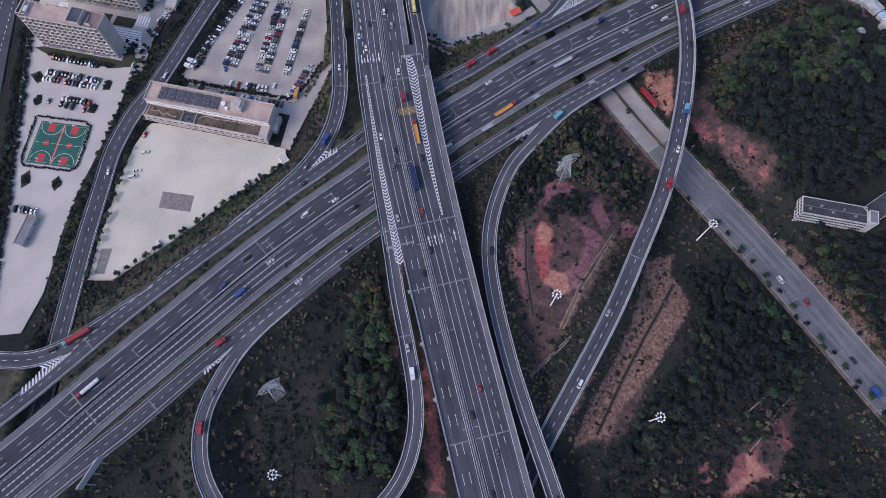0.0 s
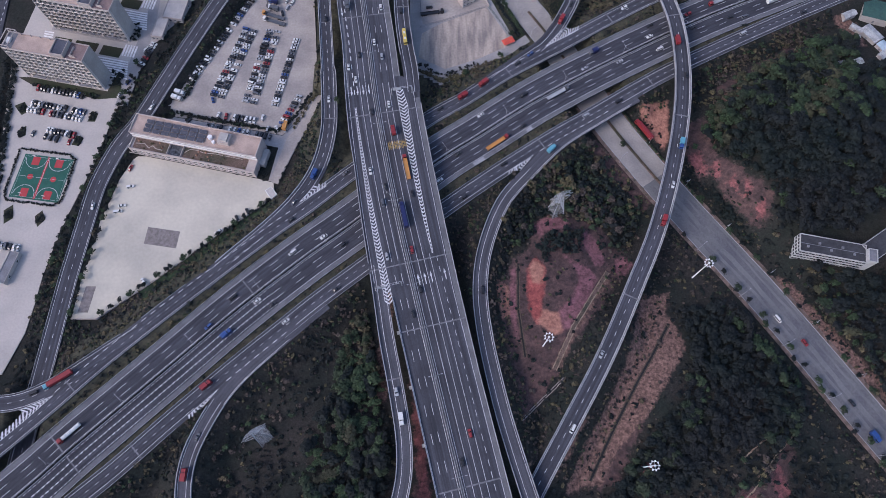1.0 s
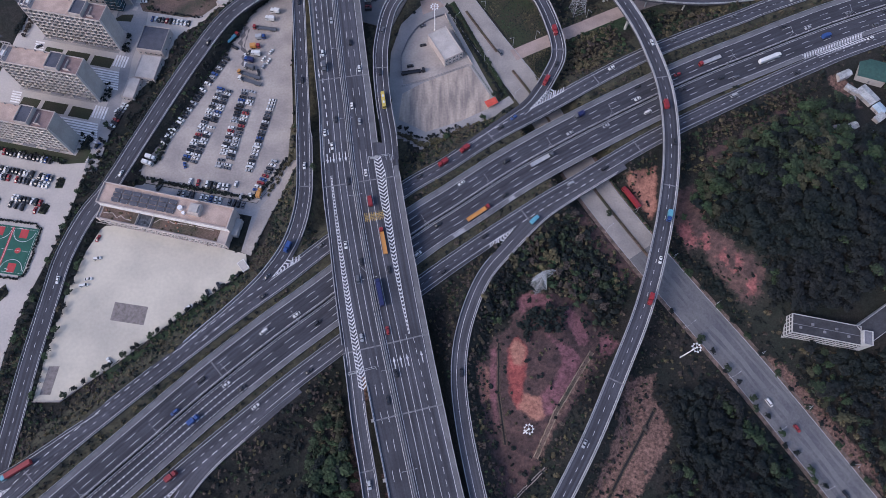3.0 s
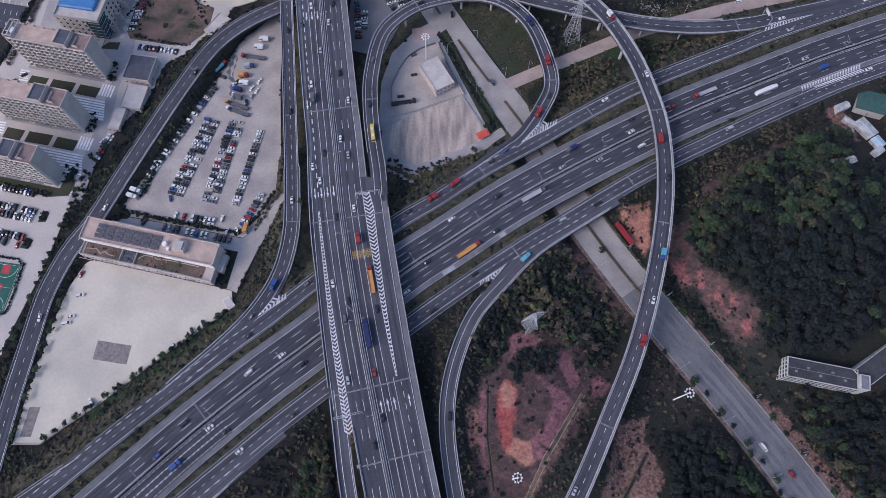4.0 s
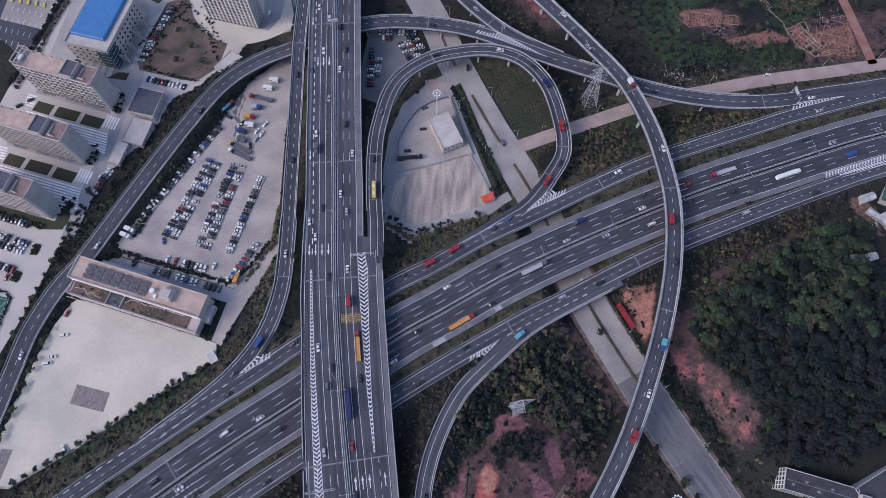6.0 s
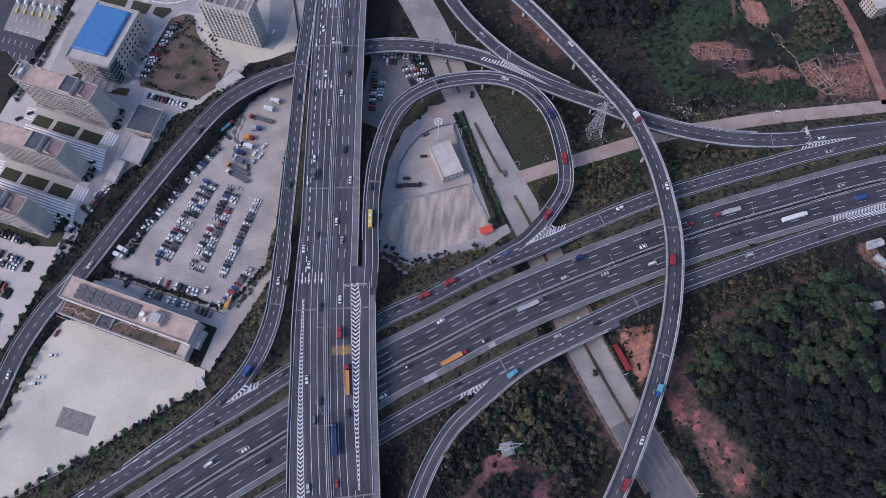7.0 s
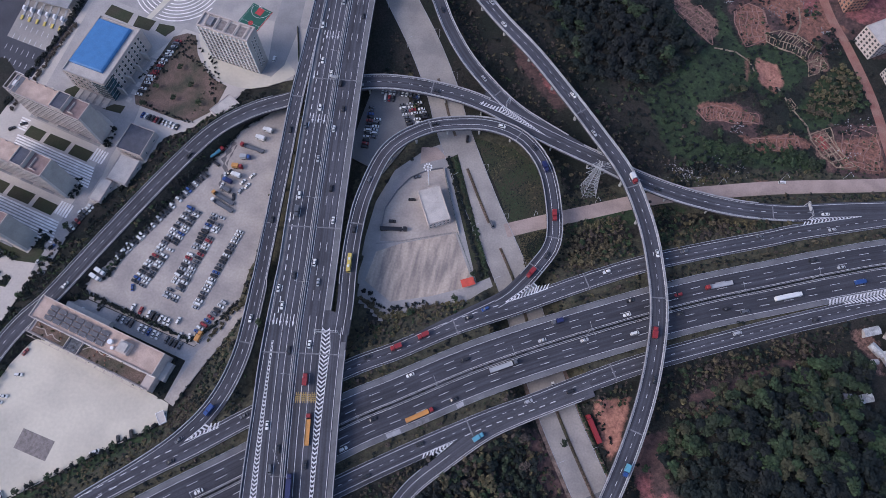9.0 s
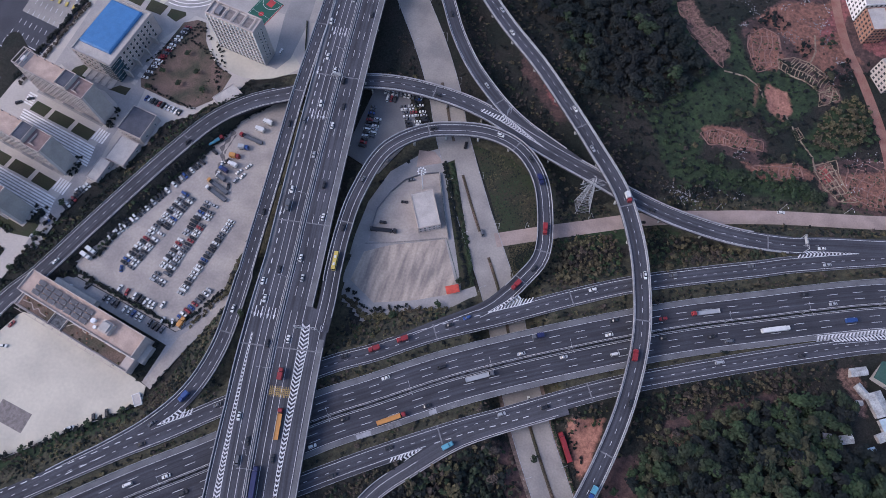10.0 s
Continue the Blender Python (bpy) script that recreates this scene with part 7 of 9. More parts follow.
FIXED = [(main_road, sy(206), 11.0, 1, "flatbed", "red", "orange"), (main_road, sy(190), 7.3, 1, "flatbed", "white", "orange"), (loop, loop.near(-19, 302), 0, 1, "bus", "yellow", ""), (main_road, sy(176), 3.6, 1, "semi", "dark_blue", "dark_blue"),
         (main_road, sy(232), 7.3, 1, "box", "red", "red"), (diag, diag.near(232, 348), 7.45, 1, "semi", "white", "white"), (diag, diag.near(34, 236), 11.1, 1, "flatbed", "red", "orange"), (diag, diag.near(196, 333), -7.2, -1, "flatbed", "red", "silver"),
         (diag, diag.near(-190, 48), -7.2, -1, "tanker", "red", "white"), (scol, scol.near(-118, 74), -1.75, 1, "box", "red", "red"), (scol, scol.near(240, 322), 1.75, 1, "semi", "cyan", "cyan"), (scol, scol.near(52, 214), -1.75, 1, "box", "dark_blue", "dark_blue"),
         (ramp_w, ramp_w.near(-205, 80), -1.5, -1, "semi", "cyan", "red"), (ncol, ncol.near(34, 270), -1.9, -1, "box", "red", "red"), (ncol, ncol.near(20, 260), -1.9, -1, "box", "red", "red"), (loop, loop.near(93, 360), 0.2, 1, "box", "red", "red"), (loop, loop.near(88, 320), 0.2, 1, "box", "red", "red"),
         (loop, loop.near(82, 392), 0.2, 1, "box", "dark_blue", "dark_blue"), (big, big.near(135, 392), 2.0, -1, "box", "red", "white"), (big, big.near(158, 300), -2.0, 1, "box", "red", "red"), (big, big.near(133, 172), 2.0, -1, "box", "red", "red"), (big, big.near(150, 226), 2.0, -1, "box", "blue", "cyan"),
         (ramp_l, ramp_l.near(-76, 210), 0, -1, "box", "blue", "blue"), (ramp_r, ramp_r.near(72, 223), 0, -1, "box", "cyan", "cyan"), (branch, branch.near(-16, 60), 0, 1, "box", "white", "white"), (branch, branch.near(-129, 30), 0, 1, "box", "red", "red"), (diag, diag.near(270, 365), 7.45, 1, "box", "blue", "blue"), (diag, diag.near(80, 268), 3.6, 1, "flatbed", "grey", "silver"),
         (side, side.near(246, 54), -5, -1, "box", "blue", "blue"), (diag, diag.near(-120, 112), 7.45, 1, "box", "blue", "blue"), (main_road, sy(330), -11.0, -1, "box", "grey", "grey"), (diag, diag.near(110, 285), -11.0, -1, "box", "grey", "dark_blue")]
for road, s, off, way, kind, cab, load in FIXED:
    x, y, z, hd = on_road(road, s, off, way)
    if free(x, y, z, 9 if kind in ("flatbed", "semi", "tanker", "bus") else 6):
        make_truck(kind, cab, load or cab, pose(x, y, z, 0, 0, hd))
for road, off, way, lo, hi, n in LANES:
    if hi:
        axis = road.P[:, 0] if road is diag or road is ncol or road is scol else road.P[:, 1]
        idx = np.where((axis > lo) & (axis < hi))[0]
        s0, s1 = road.s[idx[0]], road.s[idx[-1]]
    else:
        s0, s1 = road.s[0] + 30, road.s[-1] - 30
    for k in range(n):
        s = s0 + (s1 - s0) * (k + trng.uniform(0.1, 0.9)) / n
        x, y, z, hd = on_road(road, s, off + trng.uniform(-0.25, 0.25), way)
        if free(x, y, z, 4.5):
            put_car(x, y, z, hd)

# ---------------------------------------------------------------- lamps, masts, pylons, gantries
def street_lamp(m, arms=2, h=10.0, reach=3.0, group="road lamps"):
    root = empty("street_lamp", m, "pale steel street lamp with slanting arms" if arms == 2 else "pale steel single-arm street lamp at the kerb", "lamp", group)
    Mesh().tube((0, 0, 0), (0, 0, h), 0.11, 0.07, 8).make("pole", LAMP_GREY, root)
    for sg in ((1, -1) if arms == 2 else (1,)):
        Mesh().tube((0, 0, h - 0.3), (0, sg * reach, h + 1.0), 0.06, 0.05, 6).make("arm", LAMP_GREY, root)
        Mesh().box(-0.14, 0.14, min(sg * reach, sg * (reach + 1.0)), max(sg * reach, sg * (reach + 1.0)), h + 0.95, h + 1.13).make("lamp_head", LAMP_GREY, root)
    return root


lamp2 = None
for road, s0, s1, step in ((diag, wx(diag, -232), wx(diag, 330), 46.0), (main_road, sy(-20), sy(560), 52.0)):
    s = s0
    while s < s1:
        x, y, z = road.at(s, 0)
        m = pose(x, y, z + 0.02, 0, 0, road.heading(s))
        if lamp2 is None:
            lamp2 = street_lamp(m)
        else:
            copy_thing(lamp2, m)
        s += step
lamp1 = None
for sg in (-1, 1):
    s = 30.0
    while s < side.s[-1] - 40:
        x, y, z = side.at(s, sg * 11.9)
        if not any(line_distance(r.P, np.array([x]), np.array([y]))[0][0] < w for r, w in ((diag, 19), (ncol, 9), (scol, 9), (yroad, 8), (loop, 7), (big, 8))):
            m = pose(x, y, z, 0, 0, side.heading(s) + (0 if sg > 0 else 180))
            if lamp1 is None:
                lamp1 = street_lamp(m, 1, 9.0, 2.6, "street lamps by the side road")
            else:
                copy_thing(lamp1, m)
        s += 36.0
s = 20.0
while s < path.s[-1] - 60:
    x, y, z = path.at(s, -5.2)
    if abs(x - 146) > 14:
        copy_thing(lamp1, pose(x, y, z, 0, 0, path.heading(s) + 180))
    s += 40


def high_mast(x, y, h):
    root = empty("high_mast_light", pose(x, y, ground_at(x, y) - 0.1), "tall white mast with a ring of floodlights", "mast", "high mast lights")
    Mesh().tube((0, 0, 0), (0, 0, h), 0.42, 0.2, 10).make("pole", WHITE_METAL, root)
    m = Mesh()
    n = 14
    for k in range(n):
        a0, a1 = 2 * math.pi * k / n, 2 * math.pi * (k + 1) / n
        m.tube((2.1 * math.cos(a0), 2.1 * math.sin(a0), h - 0.4), (2.1 * math.cos(a1), 2.1 * math.sin(a1), h - 0.4), 0.12, 0.12, 5)
    for k in range(4):
        m.tube((0, 0, h - 0.4), (2.1 * math.cos(k * 1.5708), 2.1 * math.sin(k * 1.5708), h - 0.4), 0.08, 0.08, 5)
    m.make("ring", WHITE_METAL, root)
    for k in range(9):
        a = 2 * math.pi * k / 9
        Mesh().box(-0.45, 0.45, -0.3, 0.3, -0.25, 0.2, pose(2.3 * math.cos(a), 2.3 * math.sin(a), h - 0.6, 0, 0, math.degrees(a))).make("floodlight", WHITE_METAL, root)
    Mesh().tube((0, 0, h), (0, 0, h + 0.5), 0.6, 0.3, 8).make("cap", WHITE_METAL, root)
    return root


for x, y, h in ((12.5, 370.6, 25), (154, 143.5, 27), (62, 101, 24), (-86, 8, 24), (112, 36, 24)):
    high_mast(x, y, h)


def pylon(x, y, h, base, ang):
    """A lattice tower with three crossarms."""
    root = empty("power_pylon", pose(x, y, ground_at(x, y) - 0.3, 0, 0, ang), "grey lattice steel power pylon", "pylon", "power pylons")
    w = lambda z: base * (1 - z / h) ** 1.15 / 2 + 0.7
    levels = [h * k / 11 for k in range(12)]
    corners = ((-1, -1), (1, -1), (1, 1), (-1, 1))
    for a, b in corners:
        m = Mesh()
        for z0, z1 in zip(levels[:-1], levels[1:]):
            m.tube((a * w(z0), b * w(z0), z0), (a * w(z1), b * w(z1), z1), 0.13, 0.13, 4)
        m.make("leg", LAMP_GREY, root)
    for (a, b), (c, d) in zip(corners, corners[1:] + corners[:1]):
        m = Mesh()
        for z0, z1 in zip(levels[:-1], levels[1:]):
            m.tube((a * w(z0), b * w(z0), z0), (c * w(z1), d * w(z1), z1), 0.055, 0.055, 4)
            m.tube((c * w(z0), d * w(z0), z0), (a * w(z1), b * w(z1), z1), 0.055, 0.055, 4)
            m.tube((a * w(z1), b * w(z1), z1), (c * w(z1), d * w(z1), z1), 0.055, 0.055, 4)
        tagged(m.make("bracing", LAMP_GREY, root), kind="stuff")
    for z, reach in ((h * 0.68, 6.5), (h * 0.82, 7.5), (h * 0.95, 5.5)):
        for sg in (-1, 1):
            m = Mesh()
            for yy in (-w(z), w(z)):
                m.tube((sg * w(z), yy, z), (sg * reach, 0, z + 0.3), 0.08, 0.06, 4)
                m.tube((sg * w(z), yy, z + 1.6), (sg * reach, 0, z + 0.3), 0.08, 0.06, 4)
                for k in (0.35, 0.7):
                    xx = sg * (w(z) + (reach - w(z)) * k)
                    m.tube((xx, yy * (1 - k), z + 0.1), (xx, yy * (1 - k), z + 1.6 * (1 - k)), 0.05, 0.05, 4)
            m.make("crossarm", LAMP_GREY, root)
    return root


pylon(-92, 52, 27, 6.5, 40)
pylon(74.0, 184.0, 27, 6.5, 20)
pylon(112, 387.5, 40, 7.5, 15)


def gantry(road, s, a, b, label):
    """A sign frame over the lanes between the offsets a and b."""
    x, y, z = road.at(s, 0)
    root = empty("sign_gantry", pose(x, y, z, 0, 0, road.heading(s) - 90), label, "gantry")
    for o in (a, b):
        Mesh().tube((o, 0, 0), (o, 0, 7.4), 0.22, 0.18, 8).make("post", STEEL, root)
    m = Mesh()
    for yy in (-0.45, 0.45):
        m.tube((a, yy, 7.2), (b, yy, 7.2), 0.11, 0.11, 5)
    k = a
    while k < b:
        m.tube((k, -0.45, 7.2), (k + 1.2, 0.45, 7.2), 0.06, 0.06, 4)
        k += 1.6
    m.make("truss", STEEL, root)
    Mesh().box(a + 1, min(a + 6, b - 0.5), -0.62, -0.5, 5.6, 8.2).make("sign_board", LAMP_GREY, root)
    return root


gantry(main_road, sy(258), 10.4, 23.2, "steel sign gantry over the merging lanes")
gantry(main_road, sy(135), -21.5, -6.5, "steel sign gantry over the exit lanes")
gantry(main_road, sy(422), -3.0, 3.0, "steel camera gantry on the viaduct median")
gantry(ncol, wx(ncol, -236), -11, -4.8, "steel sign gantry at the slip road wedge")
gantry(yroad, yroad.near(48, 428), -8.4, -3.6, "steel sign gantry at the ramp wedge")
gantry(yroad, yroad.near(243, 397), -4.6, 4.6, "steel sign gantry where the ramp joins")
bill = empty("billboard", pose(-181, 9, ground_at(-181, 9), 0, 0, 62), "large steel billboard frame beside the collector road", "billboard")
Mesh().box(-9, 9, -0.25, 0.25, 9, 15).make("panel", PAINTS["silver"], bill)
for k in (-6, 0, 6):
    Mesh().tube((k, -0.8, 0), (k, -0.3, 15), 0.3, 0.2, 8).make("post", STEEL, bill)
for zz in (10, 12, 14):
    Mesh().tube((-9, -0.7, zz), (9, -0.7, zz), 0.1, 0.1, 5).make("rail", STEEL, bill)


def fence(pts, label, h=1.8, mat=None, step=2.6):
    root = empty("fence", None, label, "fence")
    for a, b in zip(pts[:-1], pts[1:]):
        a3, b3 = Vector((*a, 0)), Vector((*b, 0))
        n = max(1, int((b3 - a3).length / step))
        for k in range(n):
            p = a3.lerp(b3, k / n)
            z = float(ground_at(p.x, p.y))
            Mesh().tube((p.x, p.y, z - 0.2), (p.x, p.y, z + h), 0.09, 0.09, 5).make("post", mat or STEEL, root)
        q = (b3 - a3)
        m = Mesh()
        ang = math.degrees(math.atan2(q.y, q.x))
        for zz in (0.3, h - 0.15):
            m.box(0, q.length, -0.05, 0.05, zz, zz + 0.12, pose(a3.x, a3.y, float(ground_at(a3.x, a3.y)), 0, 0, ang))
        m.make("rail", mat or STEEL, root)
    return root


def low_wall(pts, label, h=2.2, t=0.3, mat=None):
    m = Mesh()
    for a, b in zip(pts[:-1], pts[1:]):
        L = math.hypot(b[0] - a[0], b[1] - a[1])
        m.box(0, L, -t / 2, t / 2, -0.4, h, frame_from(a[0], a[1], b[0] - a[0], b[1] - a[1], 0.0))
    return tagged(m.make("boundary_wall", mat or WALL_TAN), label, "wall", kind="structure")


fence([(-10, 324.5), (5, 329.5), (36, 342)], "dark metal fence across the yard", 1.8, ROOF_GREY)
fence([(37, 342), (55, 312)], "green mesh fence along the tan court", 2.4, TARP_GREEN, 1.8)
fence([(21, 380), (37.5, 343)], "green mesh fence along the planted strip", 2.4, TARP_GREEN, 1.8)
low_wall([(19, 384), (15.5, 382.6), (8, 379.2), (-0.2, 372.7), (-6, 362.3), (-10.4, 349), (-9.8, 335)], "curved dark boundary wall of the yard", 1.6, 0.4, ROOF_GREY)
low_wall([(19.5, 384), (38, 342)], "yard boundary wall beside the planted strip", 2.0)
low_wall([(-211, 118), (-196, 118), (-167, 140), (-133, 169), (-99, 196)], "low tan boundary wall along the yard", 1.2, 0.3)
low_wall([(-94, 440), (-98, 452), (-104, 470)], "dark hedge-topped wall by the forecourt", 1.6, 0.6, GRASS)

# ---------------------------------------------------------------- plants
vrng = np.random.RandomState(21)


def fast_mesh(name, V, Q, mat):
    """A mesh from arrays of points and of quads."""
    me = bpy.data.meshes.new(name)
    n, m = len(V), len(Q)
    me.vertices.add(n)
    me.vertices.foreach_set("co", np.asarray(V, np.float32).ravel())
    me.loops.add(4 * m)
    me.loops.foreach_set("vertex_index", np.asarray(Q, np.int32).ravel())
    me.polygons.add(m)
    me.polygons.foreach_set("loop_start", np.arange(0, 4 * m, 4, dtype=np.int32))
    me.update(calc_edges=True)
    me.materials.append(mat)
    return me


def leaf_cloud(n, lumps, leaf, flat=0.75, rng=vrng):
    """n small bent leaf sprays on a lumpy crown of radius 1, its middle at height 0."""
    L = rng.normal(size=(lumps, 3))
    L /= np.linalg.norm(L, axis=1)[:, None]
    L[:, 2] = np.abs(L[:, 2]) * 0.7 - 0.12
    centres = L * rng.uniform(0.35, 0.68, (lumps, 1))
    rad = rng.uniform(0.30, 0.52, lumps)
    which = rng.randint(0, lumps, n)
    d = rng.normal(size=(n, 3))
    d /= np.linalg.norm(d, axis=1)[:, None]
    d[:, 2] = np.where(d[:, 2] < -0.3, -d[:, 2], d[:, 2])
    c = centres[which] + d * rad[which][:, None] * rng.uniform(0.75, 1.05, (n, 1))
    c[:, 2] *= flat
    nrm = d * 0.8 + rng.normal(size=(n, 3)) * 0.3 + np.array([0, 0, 1.1])
    nrm /= np.linalg.norm(nrm, axis=1)[:, None]
    u = np.cross(nrm, rng.normal(size=(n, 3)))
    u /= np.linalg.norm(u, axis=1)[:, None]
    v = np.cross(nrm, u)
    s = leaf * rng.uniform(0.6, 1.3, (n, 1))
    P = np.stack([c - u * s, c + v * s * 0.62 + nrm * s * 0.12, c + u * s, c - v * s * 0.62 + nrm * s * 0.12], 1)
    return P.reshape(-1, 3)


CROWNS = {"tree": [leaf_cloud(126, 9, 0.205) for _ in range(6)], "bush": [leaf_cloud(24, 5, 0.42, 0.7) for _ in range(6)], "tuft": [leaf_cloud(8, 3, 0.62, 0.6) for _ in range(6)]}


def scatter_mesh(name, items, kind, mat):
    """One mesh of many crowns. items: rows of x, y, ground height, radius, height of the crown's middle."""
    if not len(items):
        return None
    items = np.asarray(items, float)
    out = []
    for k, base in enumerate(CROWNS[kind]):
        rows = items[k::len(CROWNS[kind])]
        if not len(rows):
            continue
        a = vrng.uniform(0, 6.28, len(rows))
        c, s = np.cos(a)[:, None], np.sin(a)[:, None]
        st = vrng.uniform(0.85, 1.2, (len(rows), 1))
        X = (base[None, :, 0] * c - base[None, :, 1] * s) * rows[:, 3:4] * st + rows[:, 0:1]
        Y = (base[None, :, 0] * s + base[None, :, 1] * c) * rows[:, 3:4] / st + rows[:, 1:2]
        Z = base[None, :, 2] * rows[:, 3:4] * vrng.uniform(0.85, 1.35, (len(rows), 1)) + rows[:, 2:3] + rows[:, 4:5]
        out.append(np.stack([X, Y, Z], 2).reshape(-1, 3))
    V = np.concatenate(out)
    return fast_mesh(name, V, np.arange(len(V)).reshape(-1, 4), mat)


def trunks_mesh(name, items):
    """Tapered trunks with two limbs each, under the crowns."""
    m = Mesh()
    for x, y, z, r, h in items:
        m.tube((x, y, z - 0.3), (x, y, z + h), 0.05 * r + 0.08, 0.03 * r + 0.04, 4)
        m.tube((x, y, z + h * 0.55), (x + r * 0.5, y + r * 0.2, z + h + 0.1), 0.03 * r + 0.03, 0.02, 3)
        m.tube((x, y, z + h * 0.5), (x - r * 0.4, y - r * 0.3, z + h), 0.03 * r + 0.03, 0.02, 3)
    me = bpy.data.meshes.new(name)
    me.from_pydata(m.v, [], m.f)
    me.materials.append(BARK)
    return me


ROADS_ALL = [(diag, None), (ncol, None), (scol, None), (ramp_w, None), (yroad, None), (ramp_l, None), (ramp_r, None), (branch, None), (loop, None), (side, 14.0), (path, None), (dirt, None)]
OVERHEAD = [(main_road, None), (big, None), (ramp_n, None)]
HOUSES = [(212, 150, 262, 168), (252, 550, 310, 605), (284, 287, 312, 346), (250, 148, 290, 178), (274, 285, 286, 296), (272, 324, 290, 336), (-201, 290, -188, 313), (278, 520, 312, 556)]


def open_ground(X, Y, margin):
    """Which of the places are free of roads, yards and houses. Low plants may grow under the viaducts."""
    ok = np.ones(X.shape, bool)
    for r, w in ROADS_ALL + OVERHEAD:
        half = w or float(max(r.L.max(), r.R.max()))
        step = r.P[::3] if len(r.P) > 6 else r.P
        d, _ = line_distance(np.vstack([step, r.P[-1:]]), X, Y)
        ok &= d > half + margin
    for q in FLAT:
        ok &= ~inside(q, X, Y)
    for x0, y0, x1, y1 in HOUSES:
        ok &= ~((X > x0) & (X < x1) & (Y > y0) & (Y < y1))
    ok &= ~((X < -282) & (Y > 60))
    return ok


def region(poly, spacing, rmin, rmax, margin=None, keep=1.0, thin_red=0.0):
    """A jittered grid of plants in a polygon: x, y, ground height, radius."""
    xs, ys = [p[0] for p in poly], [p[1] for p in poly]
    X, Y = np.meshgrid(np.arange(min(xs), max(xs), spacing), np.arange(min(ys), max(ys), spacing))
    X = (X + vrng.uniform(-0.8, 0.8, X.shape) * spacing).ravel()
    Y = (Y + vrng.uniform(-0.8, 0.8, Y.shape) * spacing).ravel()
    ok = inside(poly, X, Y) & (vrng.uniform(size=X.shape) < keep)
    ok &= open_ground(X, Y, (rmax * 0.6 + 0.5) if margin is None else margin)
    if thin_red:
        ok &= vrng.uniform(size=X.shape) > thin_red * bareness(X, Y)
    X, Y = X[ok], Y[ok]
    Z = np.array([ground_at(a, b) for a, b in zip(X, Y)]) if len(X) else np.zeros(0)
    R_ = 1.12 * vrng.uniform(rmin, rmax, len(X)) * vrng.choice([0.5, 0.7, 1.0, 1.15, 1.45], len(X)) if len(X) else np.zeros(0)
    return np.stack([X, Y, Z, R_, R_ * vrng.uniform(0.9, 1.3, len(X))], 1) if len(X) else np.zeros((0, 5))


def split(items, shares):
    """Deals the plants out in drifts to as many lists as there are shares."""
    if not len(items):
        return [items] * len(shares)
    v = np.sin(items[:, 0] * 0.11 + 1.7 * np.sin(items[:, 1] * 0.06)) * 0.25 + 0.5 + vrng.uniform(-0.35, 0.35, len(items))
    order = np.argsort(np.argsort(v)) / len(v)
    edges = np.cumsum([0] + list(shares))
    return [items[(order >= a) & (order < b)] for a, b in zip(edges[:-1], edges[1:])]


HILL_S = [(178, 222), (198, 200), (204, 170), (262, 168), (345, 150), (345, 236), (250, 236), (205, 240)]
HILL_N = [(166, 232), (176, 222), (205, 240), (250, 236), (345, 236), (345, 350), (300, 322), (256, 308), (236, 296), (200, 278), (178, 256)]
FLANK_N = [(164, 262), (178, 256), (200, 278), (236, 296), (256, 308), (250, 318), (210, 304), (180, 290)]
SLOPE_SE = [(140, 122), (172, 128), (208, 82), (196, 46), (160, 46), (126, 26), (84, 10), (112, 46), (142, 84), (146, 104)]
MOUND_E = [(-64, 6), (-30, 6), (-22, 40), (-29, 78), (-36, 100), (-46, 96), (-56, 74), (-70, 40)]
RIDGE_E = [(-28, 72), (-34, 106), (-37, 122), (-46, 118), (-54, 96), (-56, 78), (-44, 74)]
MOUND_W = [(-118, 18), (-118, 52), (-66, 108), (-46, 124), (-50, 108), (-60, 74), (-76, 40), (-66, 6), (-90, -14)]
NORTH = [(92, 466), (112, 470), (138, 470), (160, 486), (172, 506), (160, 520), (140, 548), (130, 562), (120, 640), (20, 640), (20, 560), (84, 486)]
CLAY_N = [(40, 178), (58, 204), (96, 234), (118, 214), (130, 192), (112, 152), (92, 166), (62, 172), (46, 158)]
EAST_S = [(214, 148), (256, 144), (345, 150), (345, -20), (284, 20), (262, 60), (232, 108)]
FIELDS = [(160, 414), (345, 458), (345, 560), (280, 560), (240, 520), (200, 560), (192, 470), (172, 424)]
LOOPN = [(98, 364), (150, 392), (176, 392), (236, 388), (200, 372), (150, 350), (108, 330)]
SOUTH_E = [(120, 24), (160, 44), (200, 44), (236, 20), (270, -40), (90, -40), (84, 4)]

woods = {"dark": [], "green": [], "olive": [], "dry": []}
# HILL_S gets almost only dark crowns, painting in the shade on that slope
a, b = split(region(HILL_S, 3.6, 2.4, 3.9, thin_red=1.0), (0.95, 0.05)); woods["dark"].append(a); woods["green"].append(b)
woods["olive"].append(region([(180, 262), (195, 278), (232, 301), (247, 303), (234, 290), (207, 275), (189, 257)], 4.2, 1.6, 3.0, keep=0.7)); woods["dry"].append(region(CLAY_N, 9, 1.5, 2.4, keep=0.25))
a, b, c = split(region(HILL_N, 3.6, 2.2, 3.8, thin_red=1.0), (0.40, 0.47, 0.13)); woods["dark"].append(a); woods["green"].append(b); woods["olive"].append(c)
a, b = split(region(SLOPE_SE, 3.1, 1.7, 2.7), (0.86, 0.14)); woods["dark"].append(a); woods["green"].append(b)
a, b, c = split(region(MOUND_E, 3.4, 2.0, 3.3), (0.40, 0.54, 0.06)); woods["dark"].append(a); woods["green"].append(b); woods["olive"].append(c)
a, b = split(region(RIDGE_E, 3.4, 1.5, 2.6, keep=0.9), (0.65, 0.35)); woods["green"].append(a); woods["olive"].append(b)
